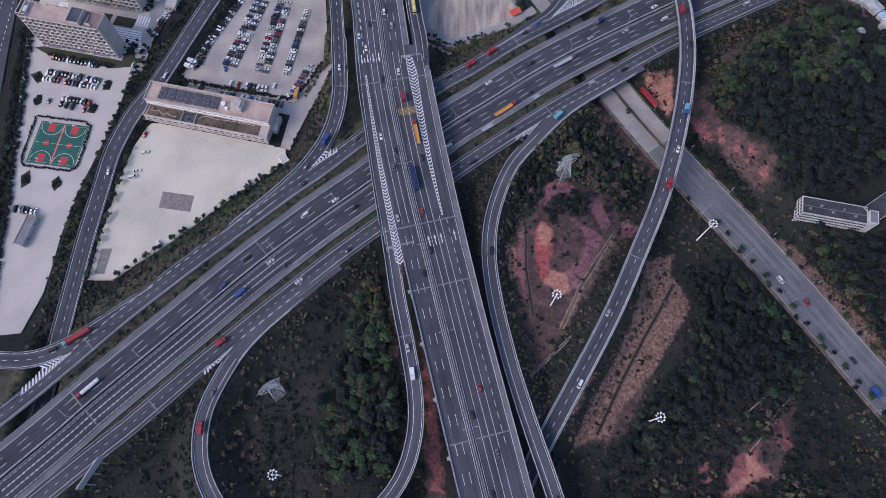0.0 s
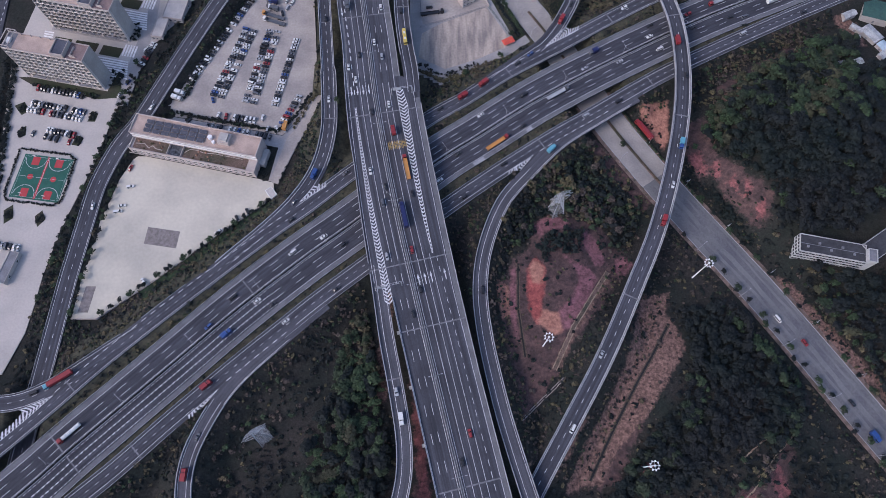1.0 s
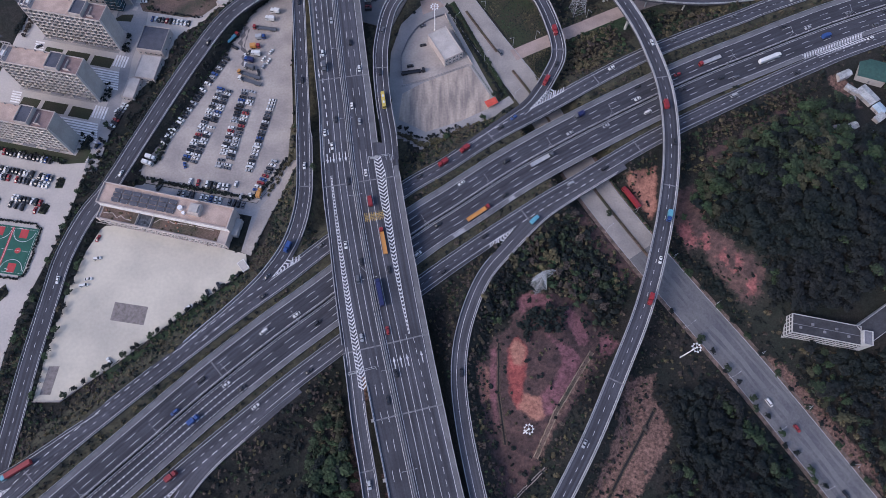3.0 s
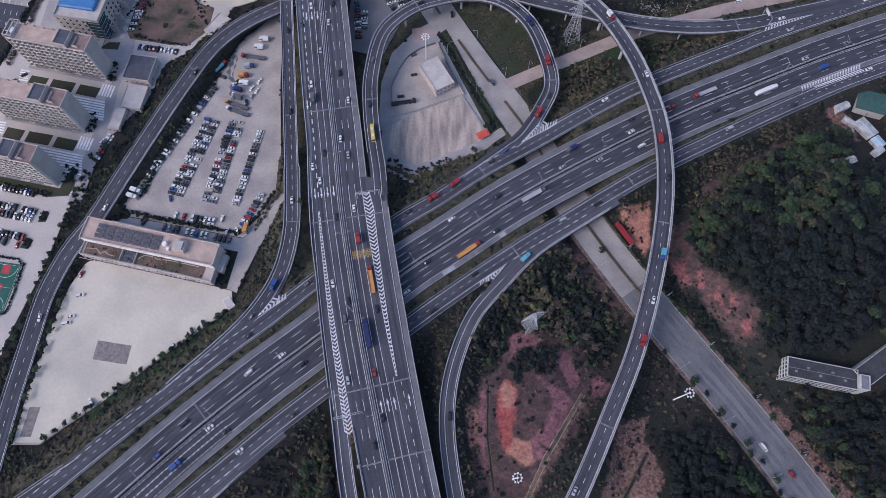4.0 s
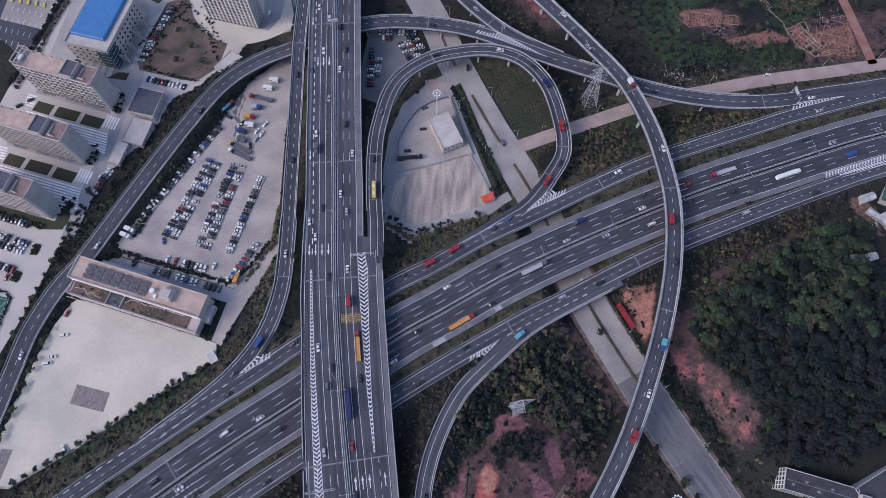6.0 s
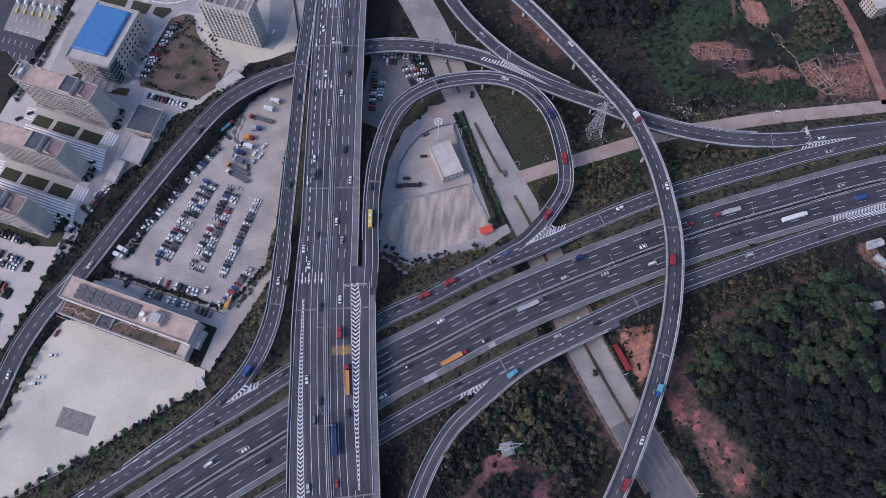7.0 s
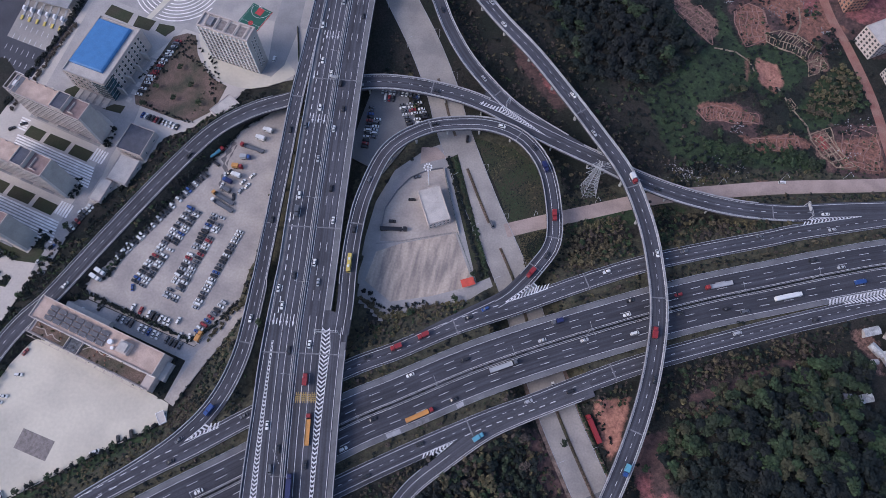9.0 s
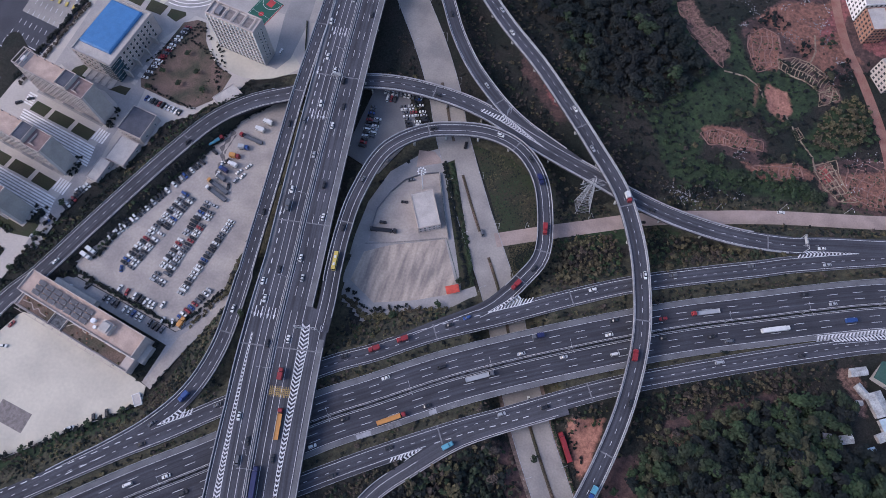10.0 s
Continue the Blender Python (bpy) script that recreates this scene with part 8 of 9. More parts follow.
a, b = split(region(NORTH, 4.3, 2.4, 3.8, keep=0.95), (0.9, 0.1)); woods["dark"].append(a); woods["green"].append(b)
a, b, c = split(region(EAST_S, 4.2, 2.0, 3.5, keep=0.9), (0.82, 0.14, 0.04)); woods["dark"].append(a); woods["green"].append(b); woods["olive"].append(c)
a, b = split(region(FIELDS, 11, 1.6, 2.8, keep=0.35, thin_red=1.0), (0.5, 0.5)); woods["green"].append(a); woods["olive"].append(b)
MATS = {"dark": LEAF_DARK_SHADED, "green": LEAF_GREEN, "olive": LEAF_OLIVE, "dry": LEAF_DRY}
WORDS = {"dark": "dense dark green woodland on the hills, slope shade in its colour", "green": "brighter green trees mixed into the woods", "olive": "olive trees along the wood edges", "dry": "grey-brown leafless trees in the woods"}
for key, lists in woods.items():
    items = np.concatenate([q for q in lists if len(q)])
    ob = new("woodland", scatter_mesh("woodland", items, "tree", LEAF_DULL if key == "olive" else MATS[key]))
    tagged(ob, WORDS[key], "woodland", kind="stuff")
    tk = new("trunks", trunks_mesh("trunks", items))
    tk.parent = ob

# scrub
scrub = {"dark": [], "green": [], "olive": [], "dry": []}
# HILL_S undergrowth is all dark too, for the same painted slope shade
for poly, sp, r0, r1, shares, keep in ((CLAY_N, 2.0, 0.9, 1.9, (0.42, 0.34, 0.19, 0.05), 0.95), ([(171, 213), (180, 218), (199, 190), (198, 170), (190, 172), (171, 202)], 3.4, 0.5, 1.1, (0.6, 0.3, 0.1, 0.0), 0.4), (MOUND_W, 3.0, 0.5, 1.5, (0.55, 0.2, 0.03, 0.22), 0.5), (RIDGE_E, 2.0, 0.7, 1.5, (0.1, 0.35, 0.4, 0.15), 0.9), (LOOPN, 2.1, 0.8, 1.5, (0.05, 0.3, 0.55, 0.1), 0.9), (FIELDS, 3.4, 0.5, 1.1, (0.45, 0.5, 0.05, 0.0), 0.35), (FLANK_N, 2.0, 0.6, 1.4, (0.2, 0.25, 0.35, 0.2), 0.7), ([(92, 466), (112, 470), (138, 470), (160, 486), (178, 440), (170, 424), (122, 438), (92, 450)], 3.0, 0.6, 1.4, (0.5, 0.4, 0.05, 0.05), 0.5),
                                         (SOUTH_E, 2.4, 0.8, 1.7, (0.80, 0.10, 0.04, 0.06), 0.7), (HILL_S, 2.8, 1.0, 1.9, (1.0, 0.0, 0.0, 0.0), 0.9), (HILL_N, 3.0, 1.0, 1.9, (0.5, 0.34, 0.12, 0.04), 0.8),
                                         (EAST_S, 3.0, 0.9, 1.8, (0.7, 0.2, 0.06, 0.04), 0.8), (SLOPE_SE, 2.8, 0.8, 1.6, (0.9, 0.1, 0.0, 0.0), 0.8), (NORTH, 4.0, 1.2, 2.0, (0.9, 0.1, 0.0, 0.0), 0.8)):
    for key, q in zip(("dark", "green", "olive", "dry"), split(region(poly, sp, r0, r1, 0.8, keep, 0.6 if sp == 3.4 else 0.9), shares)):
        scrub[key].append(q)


def verge(road, o0, o1, s0, s1, spacing, r0, r1, shares, keep=0.8):
    """Plants along a road, between two offsets."""
    n = int((s1 - s0) / spacing * max(1.0, abs(o1 - o0) / spacing) * keep)
    s = vrng.uniform(s0, s1, n)
    o = vrng.uniform(min(o0, o1), max(o0, o1), n)
    X, Y, Z = road.at(s, o)
    ok = open_ground(X, Y, 0.4)
    X, Y = X[ok], Y[ok]
    if not len(X):
        return
    G = np.array([ground_at(a, b) for a, b in zip(X, Y)])
    Rr = vrng.uniform(r0, r1, len(X))
    items = np.stack([X, Y, G, Rr, Rr * 0.55], 1)
    for key, q in zip(("dark", "green", "olive", "dry"), split(items, shares)):
        scrub[key].append(q)


verge(ncol, -8, -27, wx(ncol, -205), wx(ncol, -60), 1.9, 0.5, 1.1, (0.1, 0.16, 0.46, 0.28))
verge(ncol, -8, -22, wx(ncol, 0), wx(ncol, 60), 1.9, 0.6, 1.3, (0.1, 0.2, 0.6, 0.1))
verge(ncol, -8, -20, wx(ncol, 95), wx(ncol, 330), 2.2, 0.6, 1.2, (0.1, 0.2, 0.5, 0.2))
verge(ncol, 6.5, 16, wx(ncol, -240), wx(ncol, 330), 1.9, 0.4, 0.7, (0.08, 0.4, 0.4, 0.12))
verge(scol, -6.5, -13, wx(scol, -240), wx(scol, 330), 2.2, 0.35, 0.7, (0.05, 0.25, 0.4, 0.3))
verge(scol, 6.5, 18, wx(scol, -240), wx(scol, 330), 2.2, 0.6, 1.3, (0.3, 0.2, 0.2, 0.3))
verge(yroad, -6.4, -15, yroad.near(-221, 80), yroad.near(-100, 402), 1.9, 0.7, 1.5, (0.6, 0.25, 0.1, 0.05))
verge(yroad, 6.4, 14, yroad.near(-221, 80), yroad.near(-100, 402), 1.9, 0.7, 1.5, (0.55, 0.3, 0.1, 0.05))
verge(yroad, -13, -30, yroad.near(-221, 120), yroad.near(-110, 398), 2.2, 0.8, 1.6, (0.7, 0.12, 0.06, 0.12), 0.9)
verge(ramp_l, -6, -18, ramp_l.near(-88, 189), ramp_l.near(-72, 300), 1.9, 0.7, 1.4, (0.3, 0.3, 0.35, 0.05))
verge(ramp_l, 5.5, 14, ramp_l.near(-88, 189), ramp_l.near(-72, 330), 1.9, 0.6, 1.3, (0.4, 0.3, 0.2, 0.1))
verge(ramp_r, -5, -16, ramp_r.near(58, 208), ramp_r.near(49, 24), 2.2, 0.6, 1.3, (0.3, 0.2, 0.2, 0.3))
verge(ramp_r, 5, 14, ramp_r.near(58, 208), ramp_r.near(49, 24), 2.2, 0.6, 1.3, (0.35, 0.2, 0.15, 0.3))
verge(branch, -5, -14, branch.near(-20, 75), branch.near(-113, 73), 2.2, 0.6, 1.3, (0.4, 0.2, 0.1, 0.3))
verge(big, 7, 22, big.near(60, 34), big.near(150, 226), 2.6, 0.5, 1.1, (0.2, 0.1, 0.2, 0.5))
verge(big, -7, -16, big.near(60, 34), big.near(150, 226), 2.4, 0.6, 1.2, (0.4, 0.2, 0.2, 0.2))
verge(side, 14, 22, 10, side.near(120, 240), 2.6, 0.6, 1.2, (0.5, 0.2, 0.2, 0.1))
verge(side, -14, -22, 10, side.near(120, 240), 2.6, 0.6, 1.2, (0.4, 0.25, 0.25, 0.1))
verge(path, -6, -12, 0, path.s[-1] - 90, 2.0, 0.6, 1.2, (0.35, 0.35, 0.2, 0.1))
verge(path, 6, 12, 20, path.s[-1] - 90, 2.2, 0.6, 1.2, (0.2, 0.2, 0.5, 0.1))
verge(yroad, 7, 22, yroad.near(-20, 435), yroad.near(200, 391), 2.6, 0.7, 1.4, (0.4, 0.2, 0.2, 0.2), 0.7)
verge(ramp_n, -6, -20, 20, ramp_n.s[-1] - 30, 2.6, 0.7, 1.5, (0.5, 0.2, 0.1, 0.2), 0.7)
verge(big, 8, 26, big.near(130, 398), big.s[-1] - 60, 2.6, 0.8, 1.7, (0.4, 0.1, 0.2, 0.3), 0.7)
# hedges in the median and round the campus islands
for s in np.arange(wx(diag, -240), wx(diag, 340), 1.3):
    x, y, z = diag.at(s, vrng.uniform(-0.3, 0.3))
    if -100 < x < 130 and vrng.uniform() < 0.6:
        continue
    scrub["dark"].append(np.array([[x, y, z, vrng.uniform(0.5, 0.8), 0.3]]))


def hedge(pts, r, step=0.9, key="dark", jitter=0.4, z=0.1, tall=0.5):
    for (xa, ya), (xb, yb) in zip(pts[:-1], pts[1:]):
        n = max(1, int(math.hypot(xb - xa, yb - ya) / step))
        t = np.arange(n) / n
        X = xa + (xb - xa) * t + vrng.uniform(-jitter, jitter, n)
        Y = ya + (yb - ya) * t + vrng.uniform(-jitter, jitter, n)
        scrub[key].append(np.stack([X, Y, np.full(n, z), vrng.uniform(0.75, 1.25, n) * r, np.full(n, tall * r)], 1))


hedge([(-264, 230), (-232, 225.5), (-228, 222), (-231, 194), (-236, 190), (-266, 194), (-268, 199), (-265, 230)], 0.9, 0.8)
for cx, cy in ((-270, 260), (-223, 254), (-267, 242), (-229, 236), (-262, 184), (-242, 181)):
    r_, a_ = 3.0 * np.sqrt(vrng.uniform(0, 1, 40)), vrng.uniform(0, 6.28, 40)
    scrub["dark"].append(np.stack([cx + r_ * np.cos(a_) * 0.8, cy + r_ * np.sin(a_) * 1.2, np.full(40, 0.1), vrng.uniform(0.5, 0.9, 40), np.full(40, 0.35)], 1))
hedge([(-283, 300), (-277, 240), (-272, 190), (-266, 120), (-262, 84)], 1.6, 0.9, "dark", 1.6)
hedge([(-289, 300), (-283, 240), (-278, 190), (-272, 120), (-268, 84)], 1.8, 0.9, "dark", 1.8)
hedge([(-276, 368), (-262, 440), (-256, 500)], 1.6, 0.9, "dark", 1.5)
hedge([(-270, 366), (-257, 440)], 1.5, 1.2, "dry", 1.0)
hedge([(-267, 278), (-222, 268)], 1.2, 1.1, "dark", 1.4)
hedge([(-260, 277), (-222, 269)], 1.0, 1.3, "green", 1.4)
hedge([(21, 392), (58, 316)], 1.3, 0.8, "dark", 1.0)
hedge([(25, 393), (61, 318)], 1.2, 0.9, "green", 1.0)
hedge([(-175, 258), (-144, 251.5), (-101, 242.8), (-92, 252), (-81, 272)], 1.2, 0.8, "dark", 0.8)
hedge([(-175, 257), (-144, 251), (-101, 242.4)], 1.0, 1.5, "green", 0.8)
hedge([(-164, 268), (-158, 290), (-146, 319), (-129, 354), (-115, 386), (-99, 403)], 1.3, 0.9, "dark", 1.0)
hedge([(-166, 270), (-158, 292), (-146, 321), (-129, 356)], 1.2, 1.6, "green", 1.0)
hedge([(-196, 407), (-186, 430), (-174, 448)], 0.9, 1.4, "dark", 1.2)
hedge([(-190, 390), (-160, 382), (-148, 382)], 0.9, 1.4, "dark", 1.2)
hedge([(-180, 436), (-150, 420), (-140, 398)], 0.9, 1.2, "dark", 1.6)
hedge([(-188, 396), (-180, 425), (-172, 444), (-158, 436), (-143, 416)], 0.9, 1.3, "dark", 3.2)
hedge([(-150, 390), (-146, 412), (-160, 430)], 0.7, 1.6, "green", 4.0)
hedge([(-9, 290), (6, 280), (28, 291), (52, 299)], 1.5, 0.7, "olive", 1.6)
hedge([(-10, 294), (6, 284), (28, 295)], 1.2, 1.4, "dark", 1.5)
for a, b in (((76, 315), (63.4, 335.4)), ((53, 353), (34, 386)), ((94, 284), (85, 299)), ((150, 194), (108, 258))):
    hedge([tuple(side.at(s, 0.0)[:2]) for s in np.linspace(side.near(*a), side.near(*b), 4)], 0.55, 0.9, "olive", 0.25, 0.3)
hedge([tuple(side.at(s, 12.2)[:2]) for s in np.linspace(side.near(158, 184), side.near(112, 254), 5)], 0.8, 0.8, "green", 0.5, 0.2)
hedge([tuple(side.at(s, 13.2)[:2]) for s in np.linspace(side.near(158, 184), side.near(112, 254), 5)], 0.7, 1.2, "dark", 0.5, 0.1)
hedge([(-90, 246), (-84, 262), (-76, 276)], 1.2, 1.2, "olive", 1.0)
for poly, key, sp in (([(157, 208), (171, 202), (189, 174), (193, 162), (184, 166), (165, 191)], "dark", 1.9), ([(196, 561), (206, 574), (222, 566), (214, 556)], "dark", 3.0), ([(226, 548), (234, 556), (240, 546), (232, 538)], "dark", 3.0), ([(244, 530), (262, 548), (268, 534), (256, 522)], "dark", 3.2), ([(240, 556), (252, 574), (258, 566), (248, 552)], "green", 3.4), ([(271, 540), (284, 552), (290, 540), (280, 526)], "dark", 3.0), ([(262, 500), (280, 518), (288, 490), (270, 480)], "green", 3.0), ([(-202, 361), (-198, 367), (-194.5, 358), (-199, 353)], "dark", 1.3), ([(-209, 321), (-205, 327), (-202, 318), (-206, 313)], "dark", 1.3), ([(-217, 285), (-211, 289), (-208, 280), (-215, 277)], "dark", 1.3), ([(61, 161), (70, 171), (83, 173), (91, 168), (88, 157), (77, 157), (72, 158), (66, 151)], "dark", 1.7), ([(245, 474), (250, 500), (270, 522), (279, 509), (278, 488), (262, 474)], "olive", 2.4),
                      ([(160, 408), (183, 412), (208, 420), (206, 428), (180, 430)], "dark", 3.4), ([(178, 440), (211, 444), (246, 446), (257, 434), (219, 429), (180, 431)], "green", 2.8)):
    if poly[0][0] < -150:
        X, Y = vrng.uniform(min(p[0] for p in poly), max(p[0] for p in poly), 26), vrng.uniform(min(p[1] for p in poly), max(p[1] for p in poly), 26)
        q = np.stack([X, Y, np.full(26, 0.05), vrng.uniform(0.9, 1.7, 26), np.full(26, 0.9)], 1)
    else:
        q = region(poly, sp, 0.8, 1.7, 0.4)
    scrub[key].append(q)
for key, lists in scrub.items():
    items = np.concatenate([q for q in lists if len(q)])
    ob = new("scrub", scatter_mesh("scrub", items, "bush", MATS[key]))
    tagged(ob, {"dark": "dark green bushes and hedges, slope shade in their colour", "green": "fresh green bushes on the verges", "olive": "olive-yellow scrub on the embankments", "dry": "brown dry scrub on the slopes"}[key], "scrub", kind="stuff")
# rough grass everywhere else
for key, box_, sp, keep in (("dry", [(-130, -40), (345, -40), (345, 640), (-40, 640), (-40, 470), (-130, 120)], 3.6, 0.32), ("olive", [(-240, -40), (345, -40), (345, 640), (-40, 640), (-40, 470), (-240, 120)], 3.8, 0.28), ("dark", [(-240, -40), (345, -40), (345, 640), (-40, 640), (-40, 470), (-240, 120)], 3.2, 0.6)):
    items = region(box_, sp, 0.5, 1.3, 0.5, keep, 1.0)
    if key != "dark":
        shade = inside(HILL_S, items[:, 0], items[:, 1]) | inside(HILL_N, items[:, 0], items[:, 1]) | inside(SLOPE_SE, items[:, 0], items[:, 1]) | inside(NORTH, items[:, 0], items[:, 1])
        shade |= inside(MOUND_W, items[:, 0], items[:, 1]) & (vrng.uniform(size=len(items)) < 0.7)
        items = items[~shade & ~((items[:, 0] > 90) & (items[:, 1] > 425))]
    items[:, 4] *= 0.3
    ob = new("rough_grass", scatter_mesh("rough_grass", items, "tuft", MATS[key]))
    tagged(ob, {"dry": "dry brown weeds on bare ground", "olive": "olive weeds and tall grass", "dark": "dark low weeds on the ground"}[key], "grass", kind="stuff")

# ---------------------------------------------------------------- ditches, field terraces, rubble
def along(pts, step=1.5):
    """Points every step metres along a line on the plan."""
    out = []
    for (xa, ya), (xb, yb) in zip(pts[:-1], pts[1:]):
        n = max(1, int(math.hypot(xb - xa, yb - ya) / step))
        out += [(xa + (xb - xa) * i / n, ya + (yb - ya) * i / n) for i in range(n)]
    return out + [pts[-1]]


def ribbon(pts, section, wander=0.0):
    """Sweeps a section of (offset, height) over the ground along a line."""
    m = Mesh()
    pts = [(x + vrng.uniform(-wander, wander), y + vrng.uniform(-wander, wander)) for x, y in pts]
    rings = []
    for i, (x, y) in enumerate(pts):
        (xa, ya), (xb, yb) = pts[max(0, i - 1)], pts[min(len(pts) - 1, i + 1)]
        d = math.hypot(xb - xa, yb - ya) or 1.0
        nx, ny = -(yb - ya) / d, (xb - xa) / d
        rings.append([(x + nx * o, y + ny * o, float(ground_at(x + nx * o, y + ny * o)) + h) for o, h in section])
    n = len(section)
    V = [p for r in rings for p in r]
    m.add(V, [(i * n + k, (i + 1) * n + k, (i + 1) * n + k + 1, i * n + k + 1) for i in range(len(rings) - 1) for k in range(n - 1)])
    return m


def ditch(pts, width, wall, bed, label, lip=0.35):
    """A drain between two low lips."""
    root = empty("drain", pose(pts[0][0], pts[0][1], float(ground_at(*pts[0]))), label, "drain", kind="structure")
    line = along(pts)
    for sg in (1, -1):
        o = width / 2
        a, b = sorted((sg * o, sg * (o + 0.55)))
        ob = ribbon(line, [(b, -0.3), (b, lip), (a, lip), (a, -0.3)], 0.12).make("drain_wall", wall, root)
        ob.matrix_parent_inverse = root.matrix_basis.inverted()
    ob = ribbon(line, [(width / 2, 0.10), (0, 0.06), (-width / 2, 0.10)]).make("drain_bed", bed, root)
    ob.matrix_parent_inverse = root.matrix_basis.inverted()


ditch([(103, 146), (90, 127), (80, 112), (74, 100), (68, 88)], 1.8, DITCH_EDGE, DRYGRASS, "pale crumbling edges of a dry hillside drain")
ditch([(48, 60), (73, 83)], 0.5, PATCH, RUBBER, "narrow concrete drain across the slope", 0.2)
ditch([(136, 115), (125, 98), (115, 83), (100, 58), (84, 29)], 1.2, BARK, RUBBER, "dark earth drain through the dry slope", 0.2)
ditch([(50, 151), (49, 122), (52, 95)], 0.9, BARK, RUBBER, "long drain beside the red bank", 0.2)


CROPS = []


def terrace(poly, angle, rows, cols, label, mat):
    """A field of small plots between raised earth bunds."""
    cx, cy = sum(p[0] for p in poly) / len(poly), sum(p[1] for p in poly) / len(poly)
    root = empty("field_terrace", pose(cx, cy, float(ground_at(cx, cy))), label, "field", "field terraces")
    inv = root.matrix_basis.inverted()
    section = [(0.38, -0.05), (0.17, 0.24), (-0.17, 0.24), (-0.38, -0.05)]
    lines = [along(poly + poly[:1], 2.0)]
    c, s = math.cos(radians(angle)), math.sin(radians(angle))
    span = max(math.hypot(x - cx, y - cy) for x, y in poly)
    for count, ux, uy in ((rows, c, s), (cols, -s, c)):
        for k in range(count):
            o = span * (2 * (k + 0.5) / count - 1) * 0.8 + vrng.uniform(-0.6, 0.6)
            bend, run = vrng.uniform(-0.05, 0.05), []
            for t in np.arange(-span, span, 2.0):
                x, y = cx + ux * t - uy * (o + bend * t), cy + uy * t + ux * (o + bend * t)
                if inside(poly, np.array([x]), np.array([y]))[0]:
                    run.append((x, y))
                elif len(run) > 2:
                    break
                else:
                    run = []
            if len(run) > 2:
                lo = vrng.randint(0, max(1, len(run) // 3))
                run = run[lo:] if vrng.uniform() < 0.5 else run[:len(run) - lo]
                if len(run) > 2:
                    lines.append(run)
    X, Y = vrng.uniform(cx - span, cx + span, 500), vrng.uniform(cy - span, cy + span, 500)
    ok = inside(poly, X, Y) & (np.sin(X * 0.9 * c + Y * 0.9 * s) > -0.2) & (np.sin(0.35 * X) + np.sin(0.3 * Y + 1) > -0.3)
    CROPS.append(np.stack([X[ok], Y[ok], np.array([ground_at(p, q) for p, q in zip(X[ok], Y[ok])]), vrng.uniform(0.3, 0.75, ok.sum()), np.full(ok.sum(), 0.12)], 1))
    for run in lines:
        run = [(x + 0.9 * math.sin(0.31 * y + 0.1 * x), y + 0.9 * math.sin(0.27 * x + 0.7)) for x, y in run]
        ob = ribbon(run, section, 0.25).make("bund", mat, root)
        ob.matrix_parent_inverse = inv


terrace([(142, 562), (152, 566), (156, 547), (163, 542), (171, 548), (180, 538), (179, 515), (169, 521), (156, 535), (147, 546)], 55, 12, 9, "brown plots stepped between earth bunds", BUND)
terrace([(193, 549), (204, 559), (215, 553), (217, 529), (204, 520), (197, 530)], 95, 8, 3, "orange ploughed plots with earth ridges", BUND)
terrace([(218, 534), (225, 540), (254, 531), (253, 519), (244, 517), (217, 527)], -18, 5, 14, "dark green vegetable plots between pale bunds", DITCH_EDGE)
terrace([(245, 516), (256, 523), (260, 515), (247, 506)], -18, 3, 4, "small tan plots at the field corner", DITCH_EDGE)
terrace([(174, 461), (183, 466), (214, 466), (215, 459), (200, 457), (180, 455)], -5, 3, 15, "mauve-pink plots with broken bunds", BUND)
terrace([(209, 446), (237, 457), (243, 448), (222, 442)], 5, 4, 5, "pinkish plots above the green field", BUND)
terrace([(248, 459), (261, 467), (269, 451), (277, 442), (266, 439), (256, 444)], -50, 8, 6, "tan and orange fan-shaped plots", DITCH_EDGE)
terrace([(269, 466), (292, 476), (294, 443), (284, 440), (271, 444)], -10, 6, 6, "pink plots beside the lane", BUND)
terrace([(231, 481), (236, 484), (240, 478), (235, 474)], 30, 2, 4, "tiny pale plot in the grass", DITCH_EDGE)
for pts in ([(226, 492), (236, 478), (247, 466), (250, 456)], [(181, 512), (196, 513), (206, 508), (211, 498)], [(236, 534), (240, 548), (238, 562)]):
    tagged(ribbon(along(pts), [(0.6, 0.02), (0.3, 0.12), (-0.3, 0.12), (-0.6, 0.02)], 0.2).make("footpath", DITCH_EDGE), "narrow trodden footpath across the fields", "path", kind="structure")
for pts in ([(164.6, 20.1), (169.8, 25), (176.4, 34.1), (185, 43.2), (191.8, 49), (195.8, 53.6)], [(163.7, 39.9), (169.4, 43.5), (174.9, 48.1), (179.3, 50.3)]):
    tagged(ribbon(along(pts), [(0.4, 0.02), (0.2, 0.12), (-0.2, 0.12), (-0.4, 0.02)], 0.25).make("footpath", DITCH_EDGE), "narrow trodden track up the scraped slope", "path", kind="structure")


tagged(new("crops", scatter_mesh("crops", np.concatenate(CROPS), "tuft", LEAF_GREEN)), "low green vegetables in the field plots", "crops", kind="stuff")


def rubble(spots, mat, label):
    """Broken blocks and litter in heaps. spots: rows of x, y, radius, count."""
    m = Mesh()
    for cx, cy, rad, n in spots:
        for _ in range(n):
            x, y = cx + vrng.normal() * rad * 0.55, cy + vrng.normal() * rad * 0.4
            if not open_ground(np.array([x]), np.array([y]), 0.8)[0]:
                continue
            w, d, h = vrng.uniform(0.25, 0.85), vrng.uniform(0.2, 0.6), vrng.uniform(0.1, 0.45)
            m.box(-w / 2, w / 2, -d / 2, d / 2, -0.2, h, pose(x, y, float(ground_at(x, y)), vrng.uniform(-20, 20), vrng.uniform(-20, 20), vrng.uniform(0, 180)))
    tagged(m.make("rubble", mat), label, "rubble", kind="stuff")


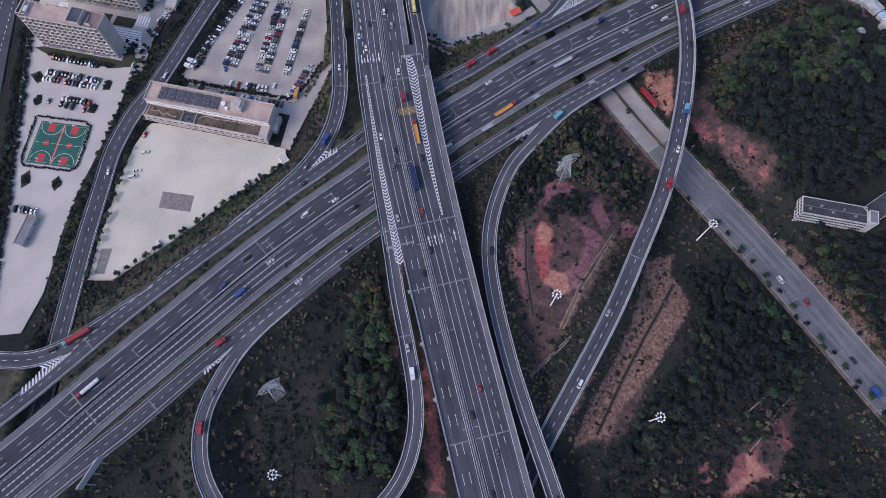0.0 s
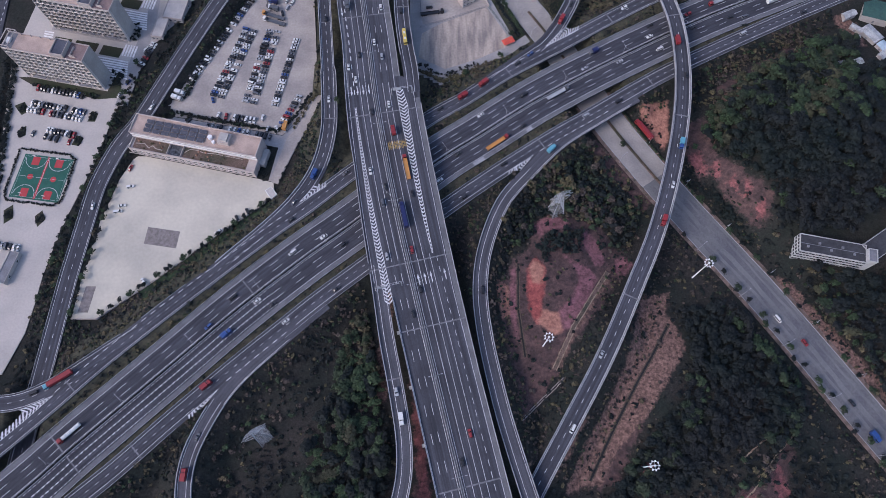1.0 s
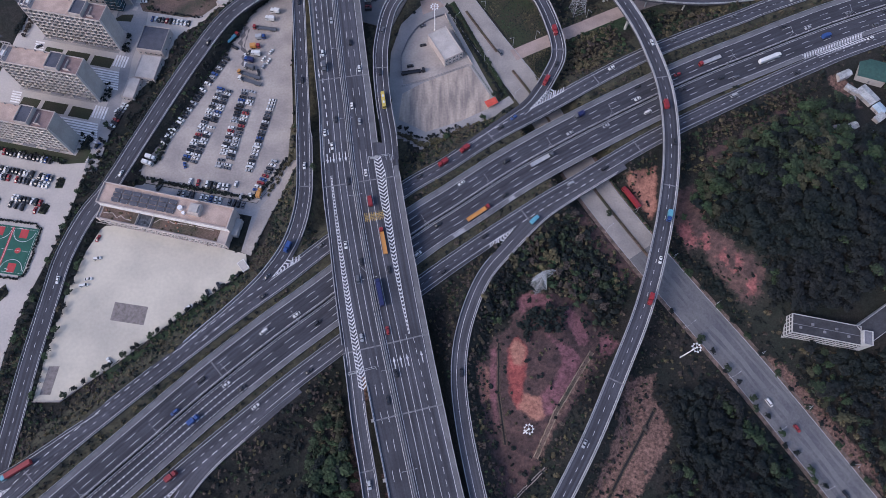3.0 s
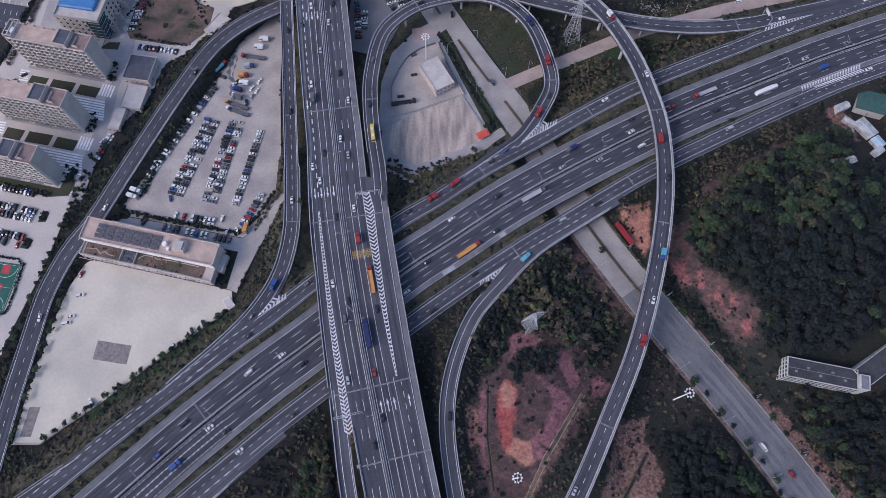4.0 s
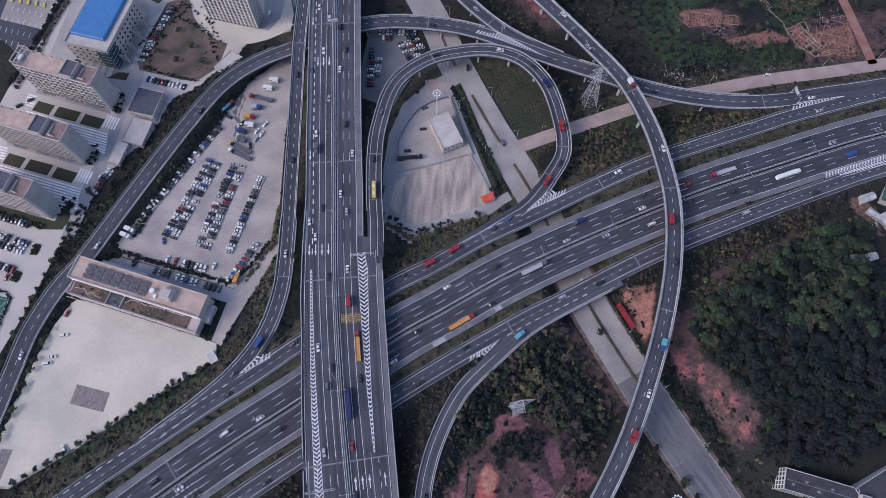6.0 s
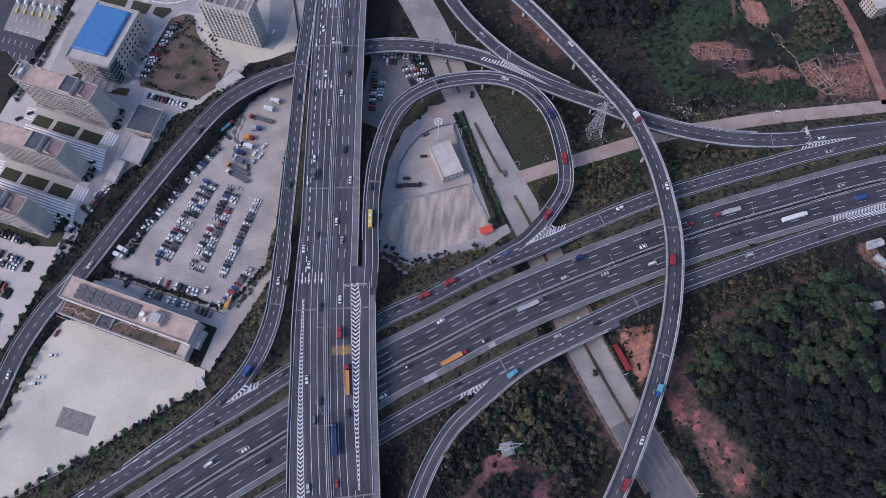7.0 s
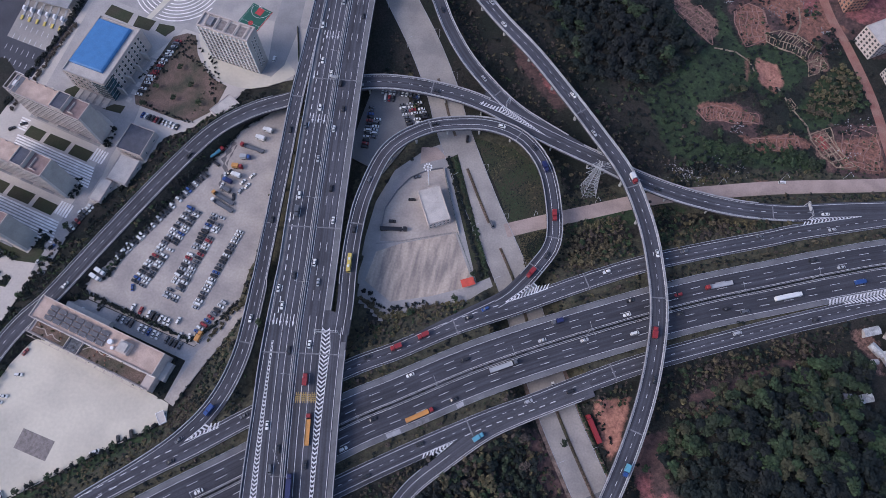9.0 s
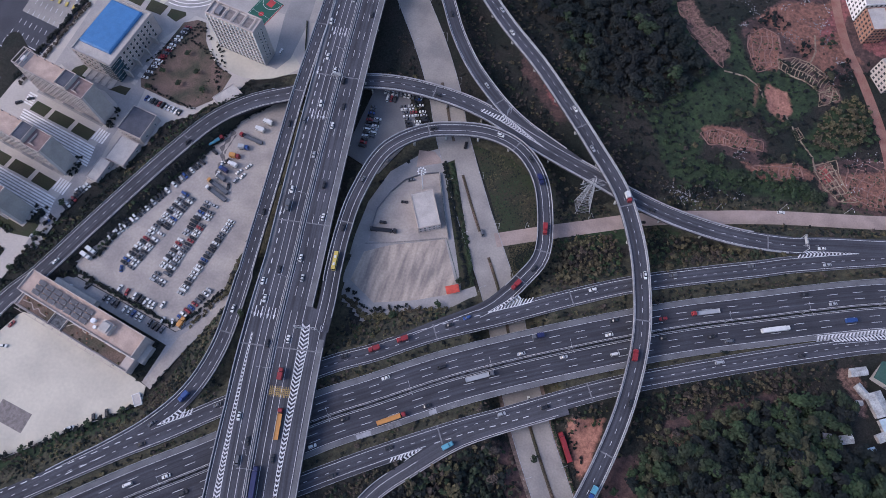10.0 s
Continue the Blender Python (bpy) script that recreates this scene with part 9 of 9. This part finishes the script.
rubble([(172, 415, 9, 110), (184, 420, 9, 60), (203, 423, 6, 30), (200, 452, 4, 20)], PARAPET, "grey broken concrete tipped beside the lane")
rubble([(172, 415, 9, 60), (202, 455, 3, 10), (196, 571, 7, 20), (246, 588, 5, 20), (256, 545, 4, 22), (244, 574, 4, 16), (190, 556, 4, 14), (228, 590, 4, 12), (272, 470, 8, 20), (276, 448, 6, 12), (288, 476, 8, 20), (252, 528, 5, 14), (216, 580, 4, 16)], PARAPET, "white litter and building waste")
rubble([(238, 572, 8, 40), (222, 556, 8, 30), (248, 560, 8, 40), (262, 536, 8, 30), (284, 500, 8, 20), (190, 585, 12, 40)], ROOF_GREY, "dark stone and scrap piles in the village")

# coarse grass on the lawns inside the loop
lawn_items = []
for poly in (LOOP_GRASS, LOOP_WEDGE):
    xs, ys = [p[0] for p in poly], [p[1] for p in poly]
    X, Y = vrng.uniform(min(xs), max(xs), 2600), vrng.uniform(min(ys), max(ys), 2600)
    ok = inside(poly, X, Y) & (line_distance(path.P, X, Y)[0] > 5.5)
    lawn_items.append(np.stack([X[ok], Y[ok], np.full(ok.sum(), 0.1), vrng.uniform(0.25, 0.7, ok.sum()), np.full(ok.sum(), 0.03)], 1))
lawn_items = np.concatenate(lawn_items)
drift = np.sin(lawn_items[:, 0] * 0.21 + 1.3 * np.sin(lawn_items[:, 1] * 0.17)) + vrng.normal(size=len(lawn_items)) * 0.5
for part_, mat_, words_ in ((lawn_items[drift > 0.3], LEAF_GREEN, "fresh green grass inside the loop"), (lawn_items[(drift <= 0.3) & (drift > -0.7)], LEAF_DARK_SHADED, "short dark grass inside the loop"), (lawn_items[drift <= -0.7], LEAF_OLIVE, "dry olive grass inside the loop")):
    tagged(new("rough_grass", scatter_mesh("rough_grass", part_, "tuft", mat_)), words_, "grass", kind="stuff")
wet = Mesh()
for pts, w in (([(-118, 374), (-121, 360), (-117, 352), (-117.5, 344), (-114, 338)], 1.5), ([(-116, 372), (-118, 358), (-115, 350)], 0.5)):
    line = along(pts, 1.2)
    for i in range(len(line) - 1):
        (xa, ya), (xb, yb) = line[i], line[i + 1]
        wa, wb = w * (0.7 + 0.5 * math.sin(i * 1.3)), w * (0.7 + 0.5 * math.sin((i + 1) * 1.3))
        wet.add([(xa - wa, ya, 0.056), (xa + wa, ya, 0.056), (xb + wb, yb, 0.056), (xb - wb, yb, 0.056)], [(0, 1, 2, 3)])
tagged(wet.make("oil_stain", OIL), "dark wet stain trailing over the car park", "stain", kind="structure")

# single trees
def make_tree(r, h, mat, label, m):
    root = empty("tree", m, label, "tree", "street trees")
    t = Mesh().tube((0, 0, -0.2), (0, 0, h), 0.14, 0.08, 7)
    t.make("trunk", BARK, root)
    for ax, ay in ((0.5, 0.2), (-0.4, -0.35)) if r > 2.1 else ():
        Mesh().tube((0, 0, h * 0.6), (ax * r, ay * r, h + 0.2), 0.07, 0.03, 5).make("limb", BARK, root)
    V = leaf_cloud(170, 9, 0.19) * r + np.array([0, 0, h])
    cr = new("crown", fast_mesh("crown", V, np.arange(len(V)).reshape(-1, 4), mat))
    cr.parent = root
    return root


tree_a = tree_b = None
k = 0
for off, s0, s1, step in ((-9.6, 12.0, side.near(170, 168), 10.5), (11.9, 20.0, side.near(150, 195), 12.0), (-12.6, 26.0, side.near(160, 180), 23.0)):
    s = s0
    while s < s1:
        x, y, z = side.at(s, off + vrng.uniform(-0.4, 0.4))
        m = pose(x, y, 0.12, 0, 0, vrng.uniform(0, 360))
        m = m @ Matrix.Diagonal((1, 1, 1, 1))
        if k % 2 == 0:
            tree_a = make_tree(2.5, 2.8, LEAF_GREEN, "young leafy street tree at the kerb", m) if tree_a is None else tree_a
            if k:
                copy_thing(tree_a, m)
        else:
            if tree_b is None:
                tree_b = make_tree(2.0, 2.3, LEAF_DARK_SHADED, "small dark street tree at the kerb", m)
            else:
                copy_thing(tree_b, m)
        k += 1
        s += step * vrng.uniform(0.85, 1.15)
for (xa, ya), (xb, yb), n in (((-196, 119), (-100, 195), 20), ((-211, 120), (-199, 208), 14), ((-232, 128), (-200, 296), 22), ((-266, 90), (-280, 240), 12)):
    for i in range(n):
        t = (i + vrng.uniform(0.2, 0.8)) / n
        copy_thing(tree_b if i % 3 else tree_a, pose(xa + (xb - xa) * t, ya + (yb - ya) * t, 0.0, 0, 0, vrng.uniform(0, 360)))
for x, y in ((-88, 400), (-70, 300), (-62, 260), (164, 228), (190, 216), (120, 232), (-186, 388), (-172, 420), (-160, 408), (-150, 396), (-182, 402), (-168, 396), (52, 318), (44, 300), (20, 286)):
    copy_thing(tree_a, pose(x, y, float(ground_at(x, y)), 0, 0, vrng.uniform(0, 360)))
